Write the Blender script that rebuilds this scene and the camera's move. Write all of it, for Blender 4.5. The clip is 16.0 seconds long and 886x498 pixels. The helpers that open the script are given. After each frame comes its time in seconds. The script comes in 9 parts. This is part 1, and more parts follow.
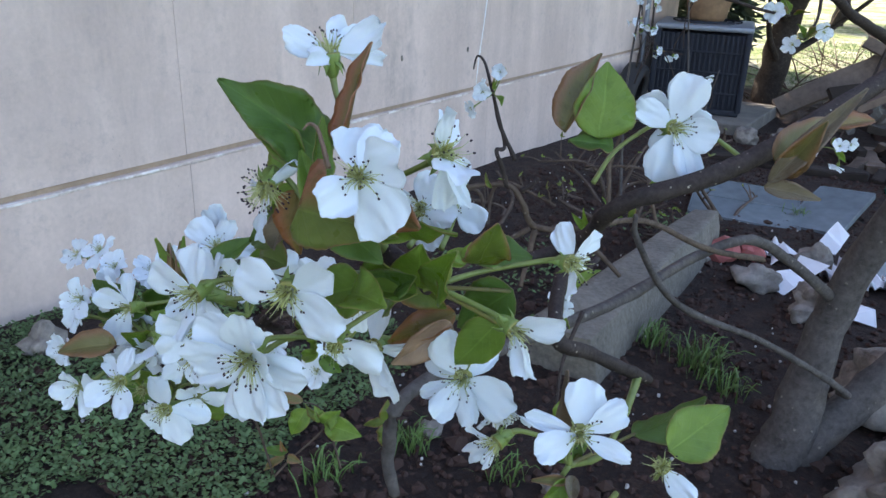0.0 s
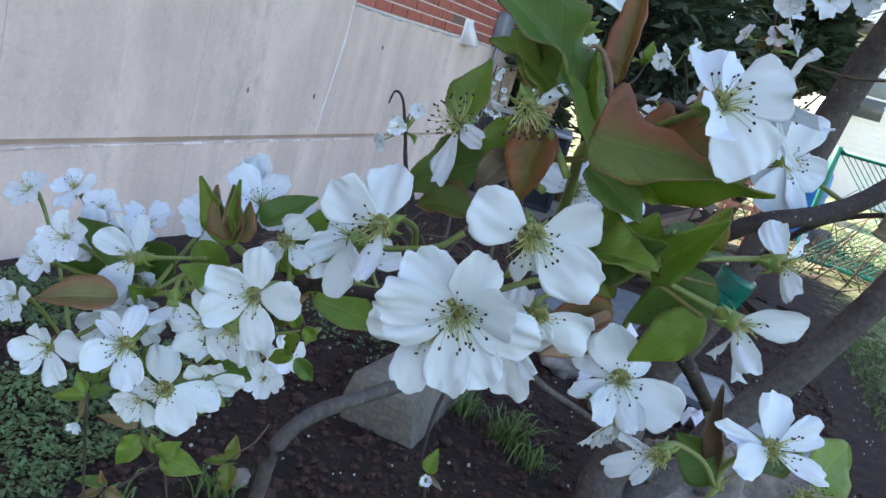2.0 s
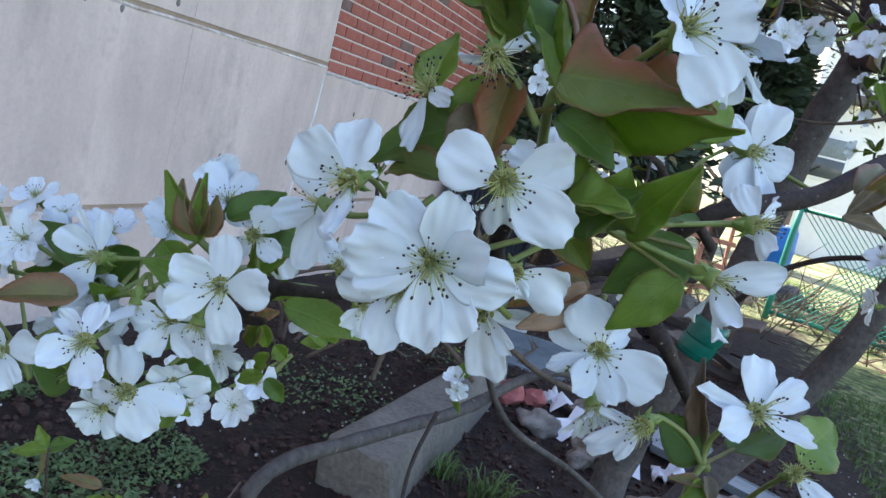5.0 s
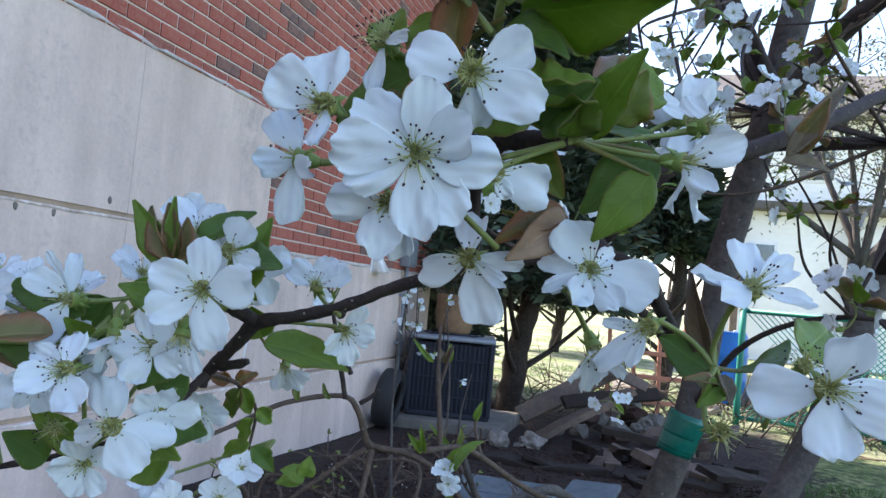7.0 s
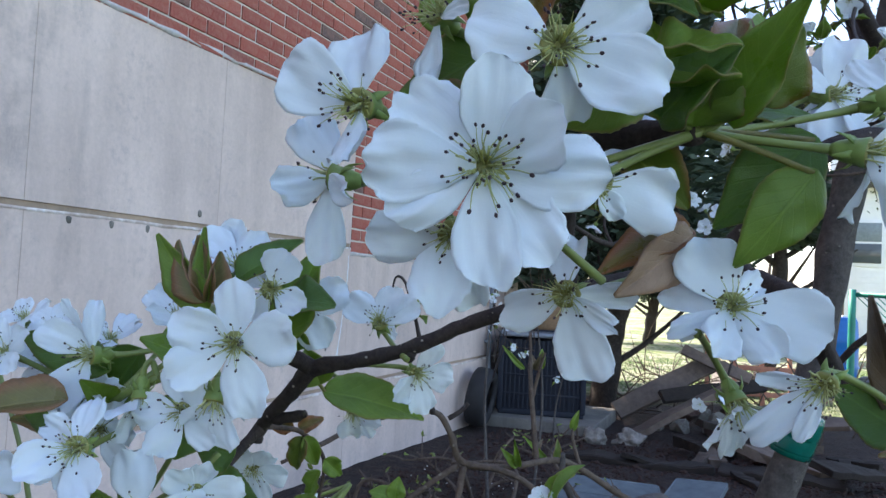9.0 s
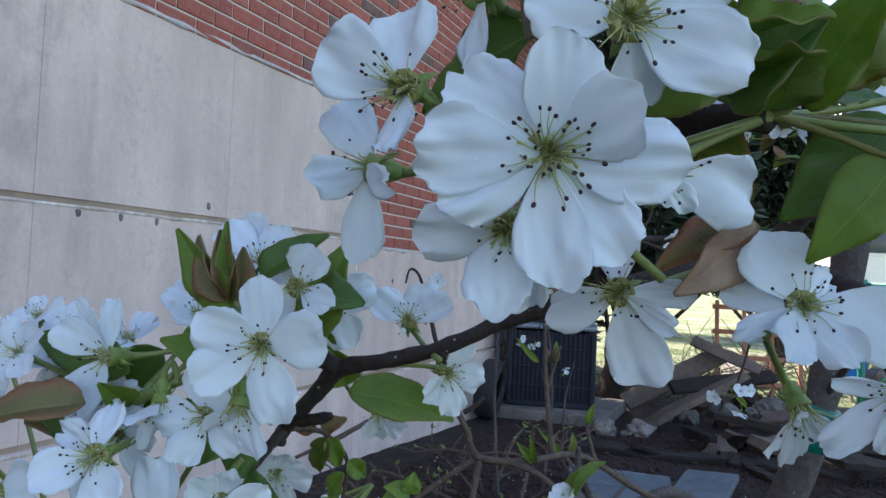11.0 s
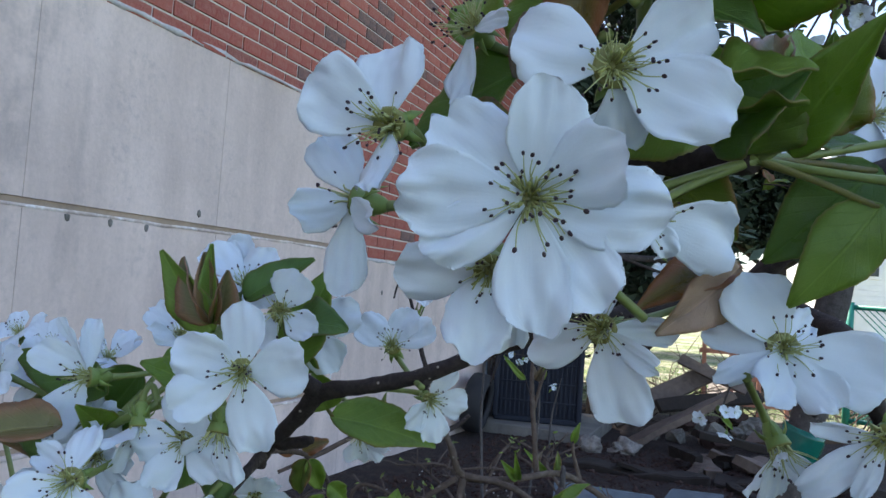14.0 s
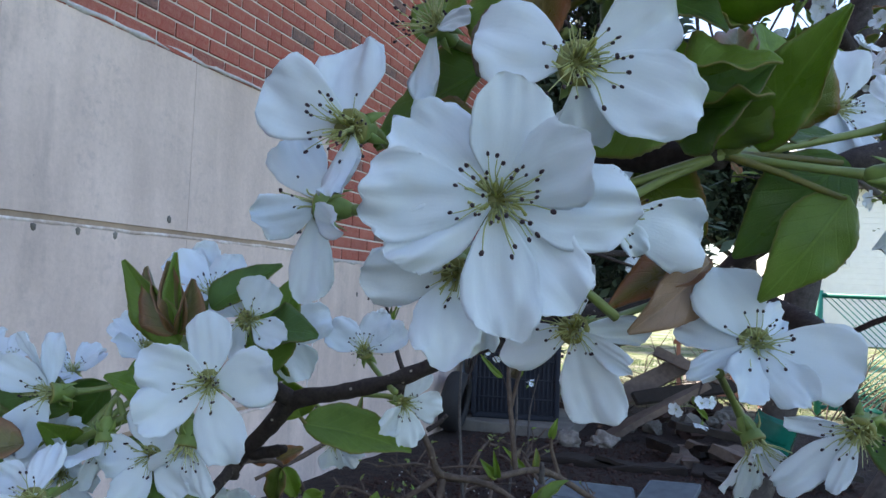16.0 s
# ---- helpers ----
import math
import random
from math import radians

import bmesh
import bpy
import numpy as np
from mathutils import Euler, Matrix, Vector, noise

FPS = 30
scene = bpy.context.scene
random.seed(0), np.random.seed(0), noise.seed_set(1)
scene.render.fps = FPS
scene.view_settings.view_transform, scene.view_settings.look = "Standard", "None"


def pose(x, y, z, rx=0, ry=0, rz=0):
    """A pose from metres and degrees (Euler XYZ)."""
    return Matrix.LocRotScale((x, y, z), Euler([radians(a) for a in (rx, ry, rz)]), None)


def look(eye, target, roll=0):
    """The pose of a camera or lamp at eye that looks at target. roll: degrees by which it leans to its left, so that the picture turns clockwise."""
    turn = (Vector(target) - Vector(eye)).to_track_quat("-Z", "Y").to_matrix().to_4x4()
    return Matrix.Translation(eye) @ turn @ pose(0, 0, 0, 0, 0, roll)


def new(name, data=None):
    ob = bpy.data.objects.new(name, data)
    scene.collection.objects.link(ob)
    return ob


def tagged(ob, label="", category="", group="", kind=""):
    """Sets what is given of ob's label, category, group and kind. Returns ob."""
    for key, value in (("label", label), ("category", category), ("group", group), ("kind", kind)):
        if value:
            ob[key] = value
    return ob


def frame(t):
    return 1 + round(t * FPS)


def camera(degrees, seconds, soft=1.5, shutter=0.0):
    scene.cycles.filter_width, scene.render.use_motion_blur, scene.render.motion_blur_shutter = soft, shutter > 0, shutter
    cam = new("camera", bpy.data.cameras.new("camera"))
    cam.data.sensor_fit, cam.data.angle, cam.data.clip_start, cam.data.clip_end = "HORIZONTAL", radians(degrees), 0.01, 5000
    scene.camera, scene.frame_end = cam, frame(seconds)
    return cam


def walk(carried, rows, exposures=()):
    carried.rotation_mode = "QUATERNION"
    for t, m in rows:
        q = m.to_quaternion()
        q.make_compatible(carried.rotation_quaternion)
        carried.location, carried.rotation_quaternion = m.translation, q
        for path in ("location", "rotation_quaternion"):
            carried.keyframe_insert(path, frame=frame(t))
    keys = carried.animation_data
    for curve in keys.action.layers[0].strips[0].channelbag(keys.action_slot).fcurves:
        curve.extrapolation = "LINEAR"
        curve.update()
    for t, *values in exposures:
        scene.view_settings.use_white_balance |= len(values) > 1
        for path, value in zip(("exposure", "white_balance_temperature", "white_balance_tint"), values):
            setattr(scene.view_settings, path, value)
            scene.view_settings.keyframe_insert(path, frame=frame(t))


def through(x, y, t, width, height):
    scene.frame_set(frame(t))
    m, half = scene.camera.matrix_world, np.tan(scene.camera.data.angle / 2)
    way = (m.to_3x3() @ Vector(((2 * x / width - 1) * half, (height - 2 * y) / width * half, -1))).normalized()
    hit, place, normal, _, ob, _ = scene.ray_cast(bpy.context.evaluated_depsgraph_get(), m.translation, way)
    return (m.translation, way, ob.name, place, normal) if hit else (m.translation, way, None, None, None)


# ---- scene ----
# The camera and its way along the branch.
PATH = [
    (0, 0.0211, -0.0157, 1.1456, 34.0584, -21.7425, -1.9122),
    (0.5, 0.0036, -0.029, 1.1308, 31.799, -20.0847, -5.1375),
    (1, -0.0309, -0.0465, 1.1202, 28.9514, -18.3323, -9.3677),
    (1.5, -0.0634, -0.0524, 1.1038, 24.9471, -16.4446, -13.5177),
    (2, -0.0887, -0.0493, 1.0887, 22.4419, -15.2968, -15.401),
    (2.5, -0.0964, -0.0427, 1.0826, 20.7897, -14.3657, -17.0542),
    (3, -0.0964, -0.0392, 1.0785, 21.0786, -14.325, -18.0684),
    (3.5, -0.0987, -0.0356, 1.0784, 21.2032, -14.2864, -18.1087),
    (4, -0.096, -0.0325, 1.0774, 20.9244, -13.9045, -17.0426),
    (4.2, -0.093, -0.0324, 1.078, 20.9808, -13.7482, -16.9461),
    (6.3, -0.07, -0.0797, 1.006, 16.9357, 0.8807, -7.2735),
    (6.5, -0.0746, -0.0761, 1.0001, 16.3212, 1.9868, -6.5027),
    (7, -0.0771, -0.0543, 0.9953, 15.7593, 3.2429, -5.3604),
    (7.5, -0.0748, -0.03, 1.0033, 18.6789, 2.5121, -4.3949),
    (8, -0.0787, -0.016, 1.0018, 20.6362, 1.878, -3.5046),
    (8.5, -0.0852, -0.0071, 1.008, 21.6144, 2.0889, -3.0569),
    (9, -0.0929, -0.002, 1.0079, 22.3182, 2.5098, -2.9557),
    (9.2, -0.0927, -0.0002, 1.0046, 22.3096, 2.9261, -3.0005),
    (11.3, -0.1124, 0.0066, 1.0115, 23.0452, 1.7513, -2.8621),
    (11.5, -0.1221, 0.0064, 1.0138, 23.0699, 1.9513, -3.9117),
    (12, -0.1118, 0.0055, 1.0117, 23.0703, 2.4075, -4.4577),
    (12.5, -0.1102, 0.0054, 1.0113, 22.749, 2.651, -4.5791),
    (13, -0.1061, 0.0058, 1.0126, 22.5831, 2.7208, -4.3004),
    (13.5, -0.1025, 0.0065, 1.0123, 22.3708, 2.7686, -4.1419),
    (14, -0.104, 0.0071, 1.0136, 22.127, 2.8058, -4.1107),
    (14.5, -0.1098, 0.0091, 1.0147, 21.7692, 2.8535, -3.7574),
    (15, -0.1074, 0.0102, 1.014, 21.2234, 2.9063, -3.1155),
    (15.5, -0.1054, 0.01, 1.013, 20.6974, 2.9165, -2.8257),
    (16, -0.1039, 0.0102, 1.0146, 20.278, 2.8489, -2.5048),
]
cam = camera(60.12, 16.0, soft=1.5)
walk(cam, [(t, pose(x, y, z, 90 + pitch, roll, yaw)) for t, x, y, z, yaw, pitch, roll in PATH],
     [(0.0, 2.06, 7130.0, 16.0), (0.5, 2.14, 7130.0, 16.0), (1.2, 2.14, 7130.0, 16.0), (2.0, 2.05, 7130.0, 16.0), (4.2, 2.04, 7130.0, 16.0), (6.3, 1.85, 6680.0, 15.6), (9.2, 1.85, 6680.0, 15.6), (11.3, 1.62, 6680.0, 15.6), (16.0, 1.62, 6680.0, 15.6)])

# Clear sky; the sun stands behind the building, which shades the bed.
SUN_ELEVATION, SUN_AZIMUTH = 46.0, 158.0     # degrees; azimuth from +x towards +y
world = bpy.data.worlds.new("sky")
scene.world = world
world.use_nodes = True
sky = world.node_tree.nodes.new("ShaderNodeTexSky")
sky.sky_type, sky.sun_disc = "NISHITA", False
sky.sun_elevation, sky.sun_rotation = radians(SUN_ELEVATION), radians(90 - SUN_AZIMUTH)
background = world.node_tree.nodes["Background"]
background.inputs["Strength"].default_value = 0.15
world.node_tree.links.new(sky.outputs["Color"], background.inputs["Color"])
sun_data = bpy.data.lights.new("sun", "SUN")
sun_data.energy, sun_data.angle, sun_data.color = 4.5, radians(0.6), (1.0, 0.95, 0.87)
sun = new("sun", sun_data)
a, e = radians(SUN_AZIMUTH), radians(SUN_ELEVATION)
sun_way = Vector((math.cos(a) * math.cos(e), math.sin(a) * math.cos(e), math.sin(e)))
sun.matrix_world = look(sun_way * 30, (0, 0, 0))


# ---- materials ----
class Nodes:
    """A small writer of node materials."""

    def __init__(self, name):
        self.mat = bpy.data.materials.new(name)
        self.mat.use_nodes = True
        self.tree = self.mat.node_tree
        self.bsdf = self.tree.nodes["Principled BSDF"]
        self.out = self.tree.nodes["Material Output"]

    def add(self, kind, **sockets):
        node = self.tree.nodes.new(kind)
        for key, value in sockets.items():
            self.set(node, key.replace("_", " "), value)
        return node

    def set(self, node, key, value):
        socket = node.inputs[key]
        if hasattr(value, "is_output"):
            self.tree.links.new(value, socket)
        else:
            socket.default_value = value

    def base(self, **sockets):
        for key, value in sockets.items():
            self.set(self.bsdf, key.replace("_", " "), value)
        return self

    def coords(self, which="Object"):
        return self.add("ShaderNodeTexCoord").outputs[which]

    def noise(self, scale, detail=6.0, rough=0.6, vector=None, distortion=0.0):
        node = self.add("ShaderNodeTexNoise", Scale=scale, Detail=detail, Roughness=rough, Distortion=distortion)
        self.set(node, "Vector", vector if vector is not None else self.coords())
        return node.outputs["Fac"]

    def voronoi(self, scale, vector=None, feature="F1", out="Distance"):
        node = self.add("ShaderNodeTexVoronoi", Scale=scale)
        node.feature = feature
        self.set(node, "Vector", vector if vector is not None else self.coords())
        return node.outputs[out]

    def ramp(self, fac, *stops):
        node = self.add("ShaderNodeValToRGB", Fac=fac)
        band = node.color_ramp
        while len(band.elements) < len(stops):
            band.elements.new(0.5)
        for element, (at, colour) in zip(band.elements, stops):
            element.position = at
            element.color = (*colour, 1) if len(colour) == 3 else colour
        return node.outputs["Color"]

    def grey(self, fac, low, high, a=0.0, b=1.0):
        return self.ramp(fac, (low, (a, a, a)), (high, (b, b, b)))

    def mix(self, fac, one, two, mode="MIX"):
        node = self.tree.nodes.new("ShaderNodeMix")
        node.data_type, node.blend_type = "RGBA", mode
        for index, value in ((0, fac), (6, one), (7, two)):
            socket = node.inputs[index]
            if hasattr(value, "is_output"):
                self.tree.links.new(value, socket)
            else:
                socket.default_value = value if index == 0 else (*value, 1)
        return node.outputs[2]

    def math(self, how, one, two=0.0):
        node = self.tree.nodes.new("ShaderNodeMath")
        node.operation = how
        for index, value in ((0, one), (1, two)):
            if hasattr(value, "is_output"):
                self.tree.links.new(value, node.inputs[index])
            else:
                node.inputs[index].default_value = value
        return node.outputs[0]

    def bump(self, height, strength=0.3, distance=0.01):
        node = self.add("ShaderNodeBump", Strength=strength, Distance=distance, Height=height)
        self.set(self.bsdf, "Normal", node.outputs["Normal"])
        return self

    def translucent(self, colour, share):
        """Lets part of the light through a thin blade."""
        thin = self.add("ShaderNodeBsdfTranslucent", Color=colour if hasattr(colour, "is_output") else (*colour, 1))
        both = self.add("ShaderNodeMixShader", Fac=share)
        self.tree.links.new(self.bsdf.outputs[0], both.inputs[1])
        self.tree.links.new(thin.outputs[0], both.inputs[2])
        self.tree.links.new(both.outputs[0], self.out.inputs["Surface"])
        return self


def plain(name, colour, rough=0.6, metal=0.0, grain=60.0, vary=0.25, relief=0.1, depth=0.002):
    """A surface of one colour with fine grain, larger stains and slight relief."""
    n = Nodes(name)
    fine, broad = n.noise(grain, 8), n.noise(grain / 9, 3)
    both = n.math("ADD", n.math("MULTIPLY", fine, 0.5), n.math("MULTIPLY", broad, 0.5))
    dark = tuple(c * (1 - vary) for c in colour)
    light = tuple(min(1.0, c * (1 + vary)) for c in colour)
    n.base(Base_Color=n.ramp(both, (0.3, dark), (0.7, light)), Roughness=rough, Metallic=metal, Specular_IOR_Level=0.5)
    n.bump(n.math("ADD", fine, broad), relief, depth)
    return n.mat


def petal_material():
    n = Nodes("petal")
    uv = n.coords("UV")
    veins = n.add("ShaderNodeTexWave", Scale=5.5, Distortion=2.2, Detail=3.0, Detail_Scale=1.5)
    n.set(veins, "Vector", uv)
    veins.bands_direction = "Y"
    fine = n.noise(900.0, 3)
    tint = n.ramp(n.noise(120.0, 3), (0.3, (0.785, 0.88, 0.955)), (0.7, (0.85, 0.935, 0.985)))
    n.base(Base_Color=tint, Roughness=0.55, Specular_IOR_Level=0.3)
    n.bump(n.math("ADD", n.math("MULTIPLY", veins.outputs["Fac"], 0.25), n.math("ADD", n.math("MULTIPLY", fine, 0.4), n.noise(160.0, 4))), 0.22, 0.0006)
    return n.translucent((0.94, 0.96, 0.96), 0.36).mat


def leaf_material(name, light, dark, edge, edge_from, through, lopsided=False):
    """A young leaf: veins along its length and out to the edge, a darker blade, an edge of another tint."""
    n = Nodes(name)
    split = n.add("ShaderNodeSeparateXYZ", Vector=n.coords("UV"))
    u, v = split.outputs["X"], split.outputs["Y"]
    side = n.math("ABSOLUTE", n.math("SUBTRACT", v, 0.5))
    ribs = n.math("SINE", n.math("ADD", n.math("MULTIPLY", n.math("SUBTRACT", u, n.math("MULTIPLY", n.math("POWER", side, 0.8), 0.55)), 46.0), n.math("MULTIPLY", n.noise(60.0, 2), 2.5)))
    rib = n.grey(ribs, 0.86, 1.0)
    mid = n.grey(side, 0.012, 0.03, 1.0, 0.0)
    vein = n.math("MAXIMUM", n.math("MULTIPLY", rib, 0.35), mid)
    blotch = n.noise(70.0, 5)
    blade = n.ramp(blotch, (0.3, dark), (0.7, light))
    far = n.math("ADD", n.math("MULTIPLY", side, 1.6), n.math("MULTIPLY", n.noise(45.0, 3), 0.35))
    if lopsided:
        far = n.math("ADD", n.math("SUBTRACT", v, n.math("MULTIPLY", u, 0.18)), n.math("MULTIPLY", n.noise(45.0, 3), 0.25))
    blade = n.mix(n.grey(far, edge_from, edge_from + 0.3), blade, edge)
    pale = tuple(min(1.0, c * 1.7 + 0.02) for c in light)
    net = n.grey(n.voronoi(1700.0, feature="DISTANCE_TO_EDGE"), 0.0, 0.12, 1.0, 0.0)
    colour = n.mix(n.math("MULTIPLY", n.math("MAXIMUM", vein, n.math("MULTIPLY", net, 0.22)), 0.30), blade, pale)
    colour = n.mix(n.grey(n.noise(210.0, 4), 0.55, 0.72, 0.0, 0.45), colour, tuple(c * 0.55 for c in dark))
    margin = n.grey(side, 0.462, 0.492)
    colour = n.mix(n.math("MULTIPLY", margin, 0.7), colour, tuple(0.45 * c + 0.55 * q for c, q in zip(edge, (0.36, 0.20, 0.13))))
    n.base(Base_Color=colour, Roughness=n.grey(n.noise(120.0, 3), 0.3, 0.7, 0.26, 0.44), Specular_IOR_Level=0.55)
    relief = n.math("ADD", n.math("MULTIPLY", n.noise(260.0, 4), 0.8), n.math("MULTIPLY", n.noise(90.0, 3), 1.5))
    n.bump(n.math("SUBTRACT", relief, n.math("ADD", vein, n.math("MULTIPLY", net, 0.15))), 0.5, 0.0007)
    return n.translucent(n.mix(0.5, colour, (0.35, 0.5, 0.05)), through).mat


def bark_material(name, dark, light, spots, scale):
    n = Nodes(name)
    grain = n.noise(scale, 8, 0.7)
    broad = n.noise(scale / 7, 4)
    colour = n.ramp(n.math("ADD", n.math("MULTIPLY", grain, 0.6), n.math("MULTIPLY", broad, 0.4)), (0.35, dark), (0.68, light))
    dot = n.grey(n.voronoi(scale * 0.55), 0.105, 0.15, 1.0, 0.0)
    dot = n.math("MULTIPLY", dot, n.grey(n.noise(scale * 0.5, 2), 0.47, 0.55))
    colour = n.mix(n.math("MULTIPLY", dot, spots), colour, (0.42, 0.38, 0.32))
    n.base(Base_Color=colour, Roughness=0.8, Specular_IOR_Level=0.2)
    n.bump(n.math("ADD", grain, dot), 0.6, 0.6 / scale)
    return n.mat


def concrete_material(name, light, dark):
    n = Nodes(name)
    at = n.coords()
    drag = n.add("ShaderNodeMapping", Vector=at, Scale=(1.0, 1.0, 0.16))
    streak = n.noise(4.5, 6, 0.6, drag.outputs["Vector"])
    cloud = n.noise(1.7, 5, 0.6, at)
    fine = n.noise(55.0, 8, 0.7, at)
    pits = n.grey(n.voronoi(21.0, at), 0.02, 0.05, 1.0, 0.0)
    pits = n.math("MULTIPLY", pits, n.grey(n.noise(3.0, 2, 0.5, at), 0.52, 0.6))
    mixed = n.math("ADD", n.math("MULTIPLY", streak, 0.4), n.math("ADD", n.math("MULTIPLY", cloud, 0.4), n.math("MULTIPLY", fine, 0.2)))
    colour = n.ramp(mixed, (0.38, dark), (0.5, tuple((p + q) / 2 for p, q in zip(light, dark))), (0.60, light))
    colour = n.mix(n.math("MULTIPLY", pits, 0.6), colour, (0.14, 0.13, 0.12))
    stain = n.grey(n.noise(2.3, 7, 0.68, drag.outputs["Vector"]), 0.53, 0.66)
    stain = n.math("MULTIPLY", stain, n.grey(n.noise(9.0, 6, 0.7, at), 0.40, 0.62))
    colour = n.mix(n.math("MULTIPLY", stain, 0.6), colour, tuple(c * q for c, q in zip(dark, (0.58, 0.62, 0.66))))
    blotch = n.math("MULTIPLY", n.grey(n.noise(26.0, 7, 0.75, at), 0.50, 0.66), n.grey(n.noise(3.6, 4, 0.6, at), 0.42, 0.60))
    colour = n.mix(n.math("MULTIPLY", blotch, 0.38), colour, tuple(c * q for c, q in zip(dark, (0.70, 0.74, 0.80))))
    chalk = n.grey(n.noise(11.0, 6, 0.7, drag.outputs["Vector"]), 0.60, 0.74)
    colour = n.mix(n.math("MULTIPLY", chalk, 0.35), colour, tuple(min(1.0, c * 1.10) for c in light))
    n.base(Base_Color=colour, Roughness=0.88)
    n.bump(n.math("SUBTRACT", n.math("ADD", n.math("MULTIPLY", fine, 0.6), n.math("ADD", cloud, n.noise(14.0, 5, 0.6, at))), pits), 0.35, 0.008)
    return n.mat


def worn_arris_material():
    """A concrete edge, chalky where its skin has flaked."""
    n = Nodes("worn_arris")
    at = n.coords()
    flaked = n.math("MULTIPLY", n.grey(n.noise(7.0, 6, 0.7, at), 0.46, 0.58), n.grey(n.noise(45.0, 5, 0.7, at), 0.36, 0.58, 0.35, 1.0))
    n.base(Base_Color=n.mix(flaked, n.ramp(n.noise(30.0, 6, 0.7, at), (0.35, (0.44, 0.35, 0.30)), (0.65, (0.62, 0.52, 0.455))), (0.84, 0.80, 0.76)), Roughness=0.92)
    n.bump(n.noise(60.0, 7, 0.7, at), 0.5, 0.004)
    return n.mat


def brick_material():
    n = Nodes("fired_brick")
    info = n.add("ShaderNodeObjectInfo").outputs["Random"]
    island = n.add("ShaderNodeNewGeometry").outputs["Random Per Island"]
    pick = n.math("FRACT", n.math("ADD", n.math("MULTIPLY", info, 7.13), n.math("MULTIPLY", island, 3.7)))
    body = n.ramp(pick, (0.0, (0.115, 0.085, 0.08)), (0.07, (0.15, 0.09, 0.08)), (0.10, (0.31, 0.072, 0.052)),
                  (0.5, (0.40, 0.092, 0.062)), (0.8, (0.34, 0.085, 0.06)), (1.0, (0.44, 0.12, 0.085)))
    grain = n.noise(38.0, 8, 0.72)
    scored = n.grey(n.noise(24.0, 6, 0.7, distortion=1.5), 0.40, 0.62)
    colour = n.mix(n.math("MULTIPLY", scored, 0.42), body, (0.44, 0.21, 0.16))
    colour = n.mix(n.grey(grain, 0.62, 0.8, 0.0, 0.5), colour, (0.17, 0.07, 0.06))
    n.base(Base_Color=colour, Roughness=0.85)
    n.bump(n.math("ADD", grain, scored), 0.5, 0.006)
    return n.mat


def soil_material():
    n = Nodes("soil")
    at = n.coords()
    fine, mid, broad = n.noise(70.0, 8, 0.75, at), n.noise(14.0, 6, 0.65, at), n.noise(1.3, 4, 0.6, at)
    dirt = n.ramp(n.math("ADD", n.math("MULTIPLY", fine, 0.5), n.math("MULTIPLY", mid, 0.5)), (0.34, (0.011, 0.0055, 0.0045)),
                  (0.52, (0.036, 0.0185, 0.0135)), (0.70, (0.105, 0.060, 0.043)))
    grain = n.grey(n.voronoi(260.0, at), 0.12, 0.26, 1.0, 0.0)
    grain = n.math("MULTIPLY", grain, n.grey(n.noise(90.0, 3, 0.6, at), 0.50, 0.62))
    dirt = n.mix(n.math("MULTIPLY", grain, 0.8), dirt, (0.17, 0.135, 0.115))
    split = n.add("ShaderNodeSeparateXYZ", Vector=at)
    lawn = n.ramp(mid, (0.36, (0.035, 0.045, 0.018)), (0.44, (0.095, 0.15, 0.038)), (0.54, (0.18, 0.245, 0.065)), (0.64, (0.38, 0.36, 0.18)))
    reach = n.math("ADD", split.outputs["Y"], n.math("MULTIPLY", n.math("SUBTRACT", broad, 0.5), 3.0))
    # dry patches, strongest far off, where their pale colour also paints in sun glare
    sunlit_straw = n.math("MULTIPLY", n.grey(n.noise(1.1, 5, 0.65, at), 0.42, 0.66), n.grey(n.math("MULTIPLY", reach, 0.1), 0.70, 0.88, 0.22, 1.0))
    lawn = n.mix(sunlit_straw, lawn, (0.43, 0.39, 0.29))
    lawn = n.mix(n.grey(n.noise(5.0, 4, 0.6, at), 0.52, 0.62, 0.0, 0.7), lawn, (0.05, 0.075, 0.025))
    side = n.math("ADD", split.outputs["X"], n.math("MULTIPLY", n.math("SUBTRACT", mid, 0.5), 1.2))
    grass = n.math("MAXIMUM", n.grey(n.math("MULTIPLY", reach, 0.1), 0.80, 0.88), n.grey(n.math("MULTIPLY", side, 0.1), 0.10, 0.13))
    n.base(Base_Color=n.mix(grass, dirt, lawn), Roughness=0.95)
    n.bump(n.math("ADD", n.math("MULTIPLY", fine, 0.7), mid), 1.0, 0.04)
    return n.mat


M_PETAL = petal_material()
M_SEPAL = plain("sepal", (0.17, 0.25, 0.06), 0.5, grain=400.0, vary=0.3, depth=0.0005)
M_STALK = plain("flower_stalk", (0.17, 0.22, 0.06), 0.45, grain=300.0, vary=0.25, depth=0.0004)
M_FILAMENT = plain("filament", (0.46, 0.49, 0.215), 0.5, grain=500.0, depth=0.0002)
M_ANTHER = plain("anther", (0.032, 0.015, 0.022), 0.6, grain=900.0, depth=0.0002)
M_STYLE = plain("style", (0.34, 0.35, 0.09), 0.5, grain=500.0, depth=0.0002)
M_DISC = plain("flower_disc", (0.225, 0.225, 0.06), 0.45, grain=700.0, depth=0.0004)
M_GREEN = leaf_material("leaf_green", (0.250, 0.385, 0.066), (0.160, 0.280, 0.042), (0.27, 0.31, 0.065), 0.9, 0.46)
M_DEEP = leaf_material("leaf_deep_green", (0.120, 0.235, 0.042), (0.074, 0.160, 0.030), (0.13, 0.18, 0.038), 0.9, 0.40)
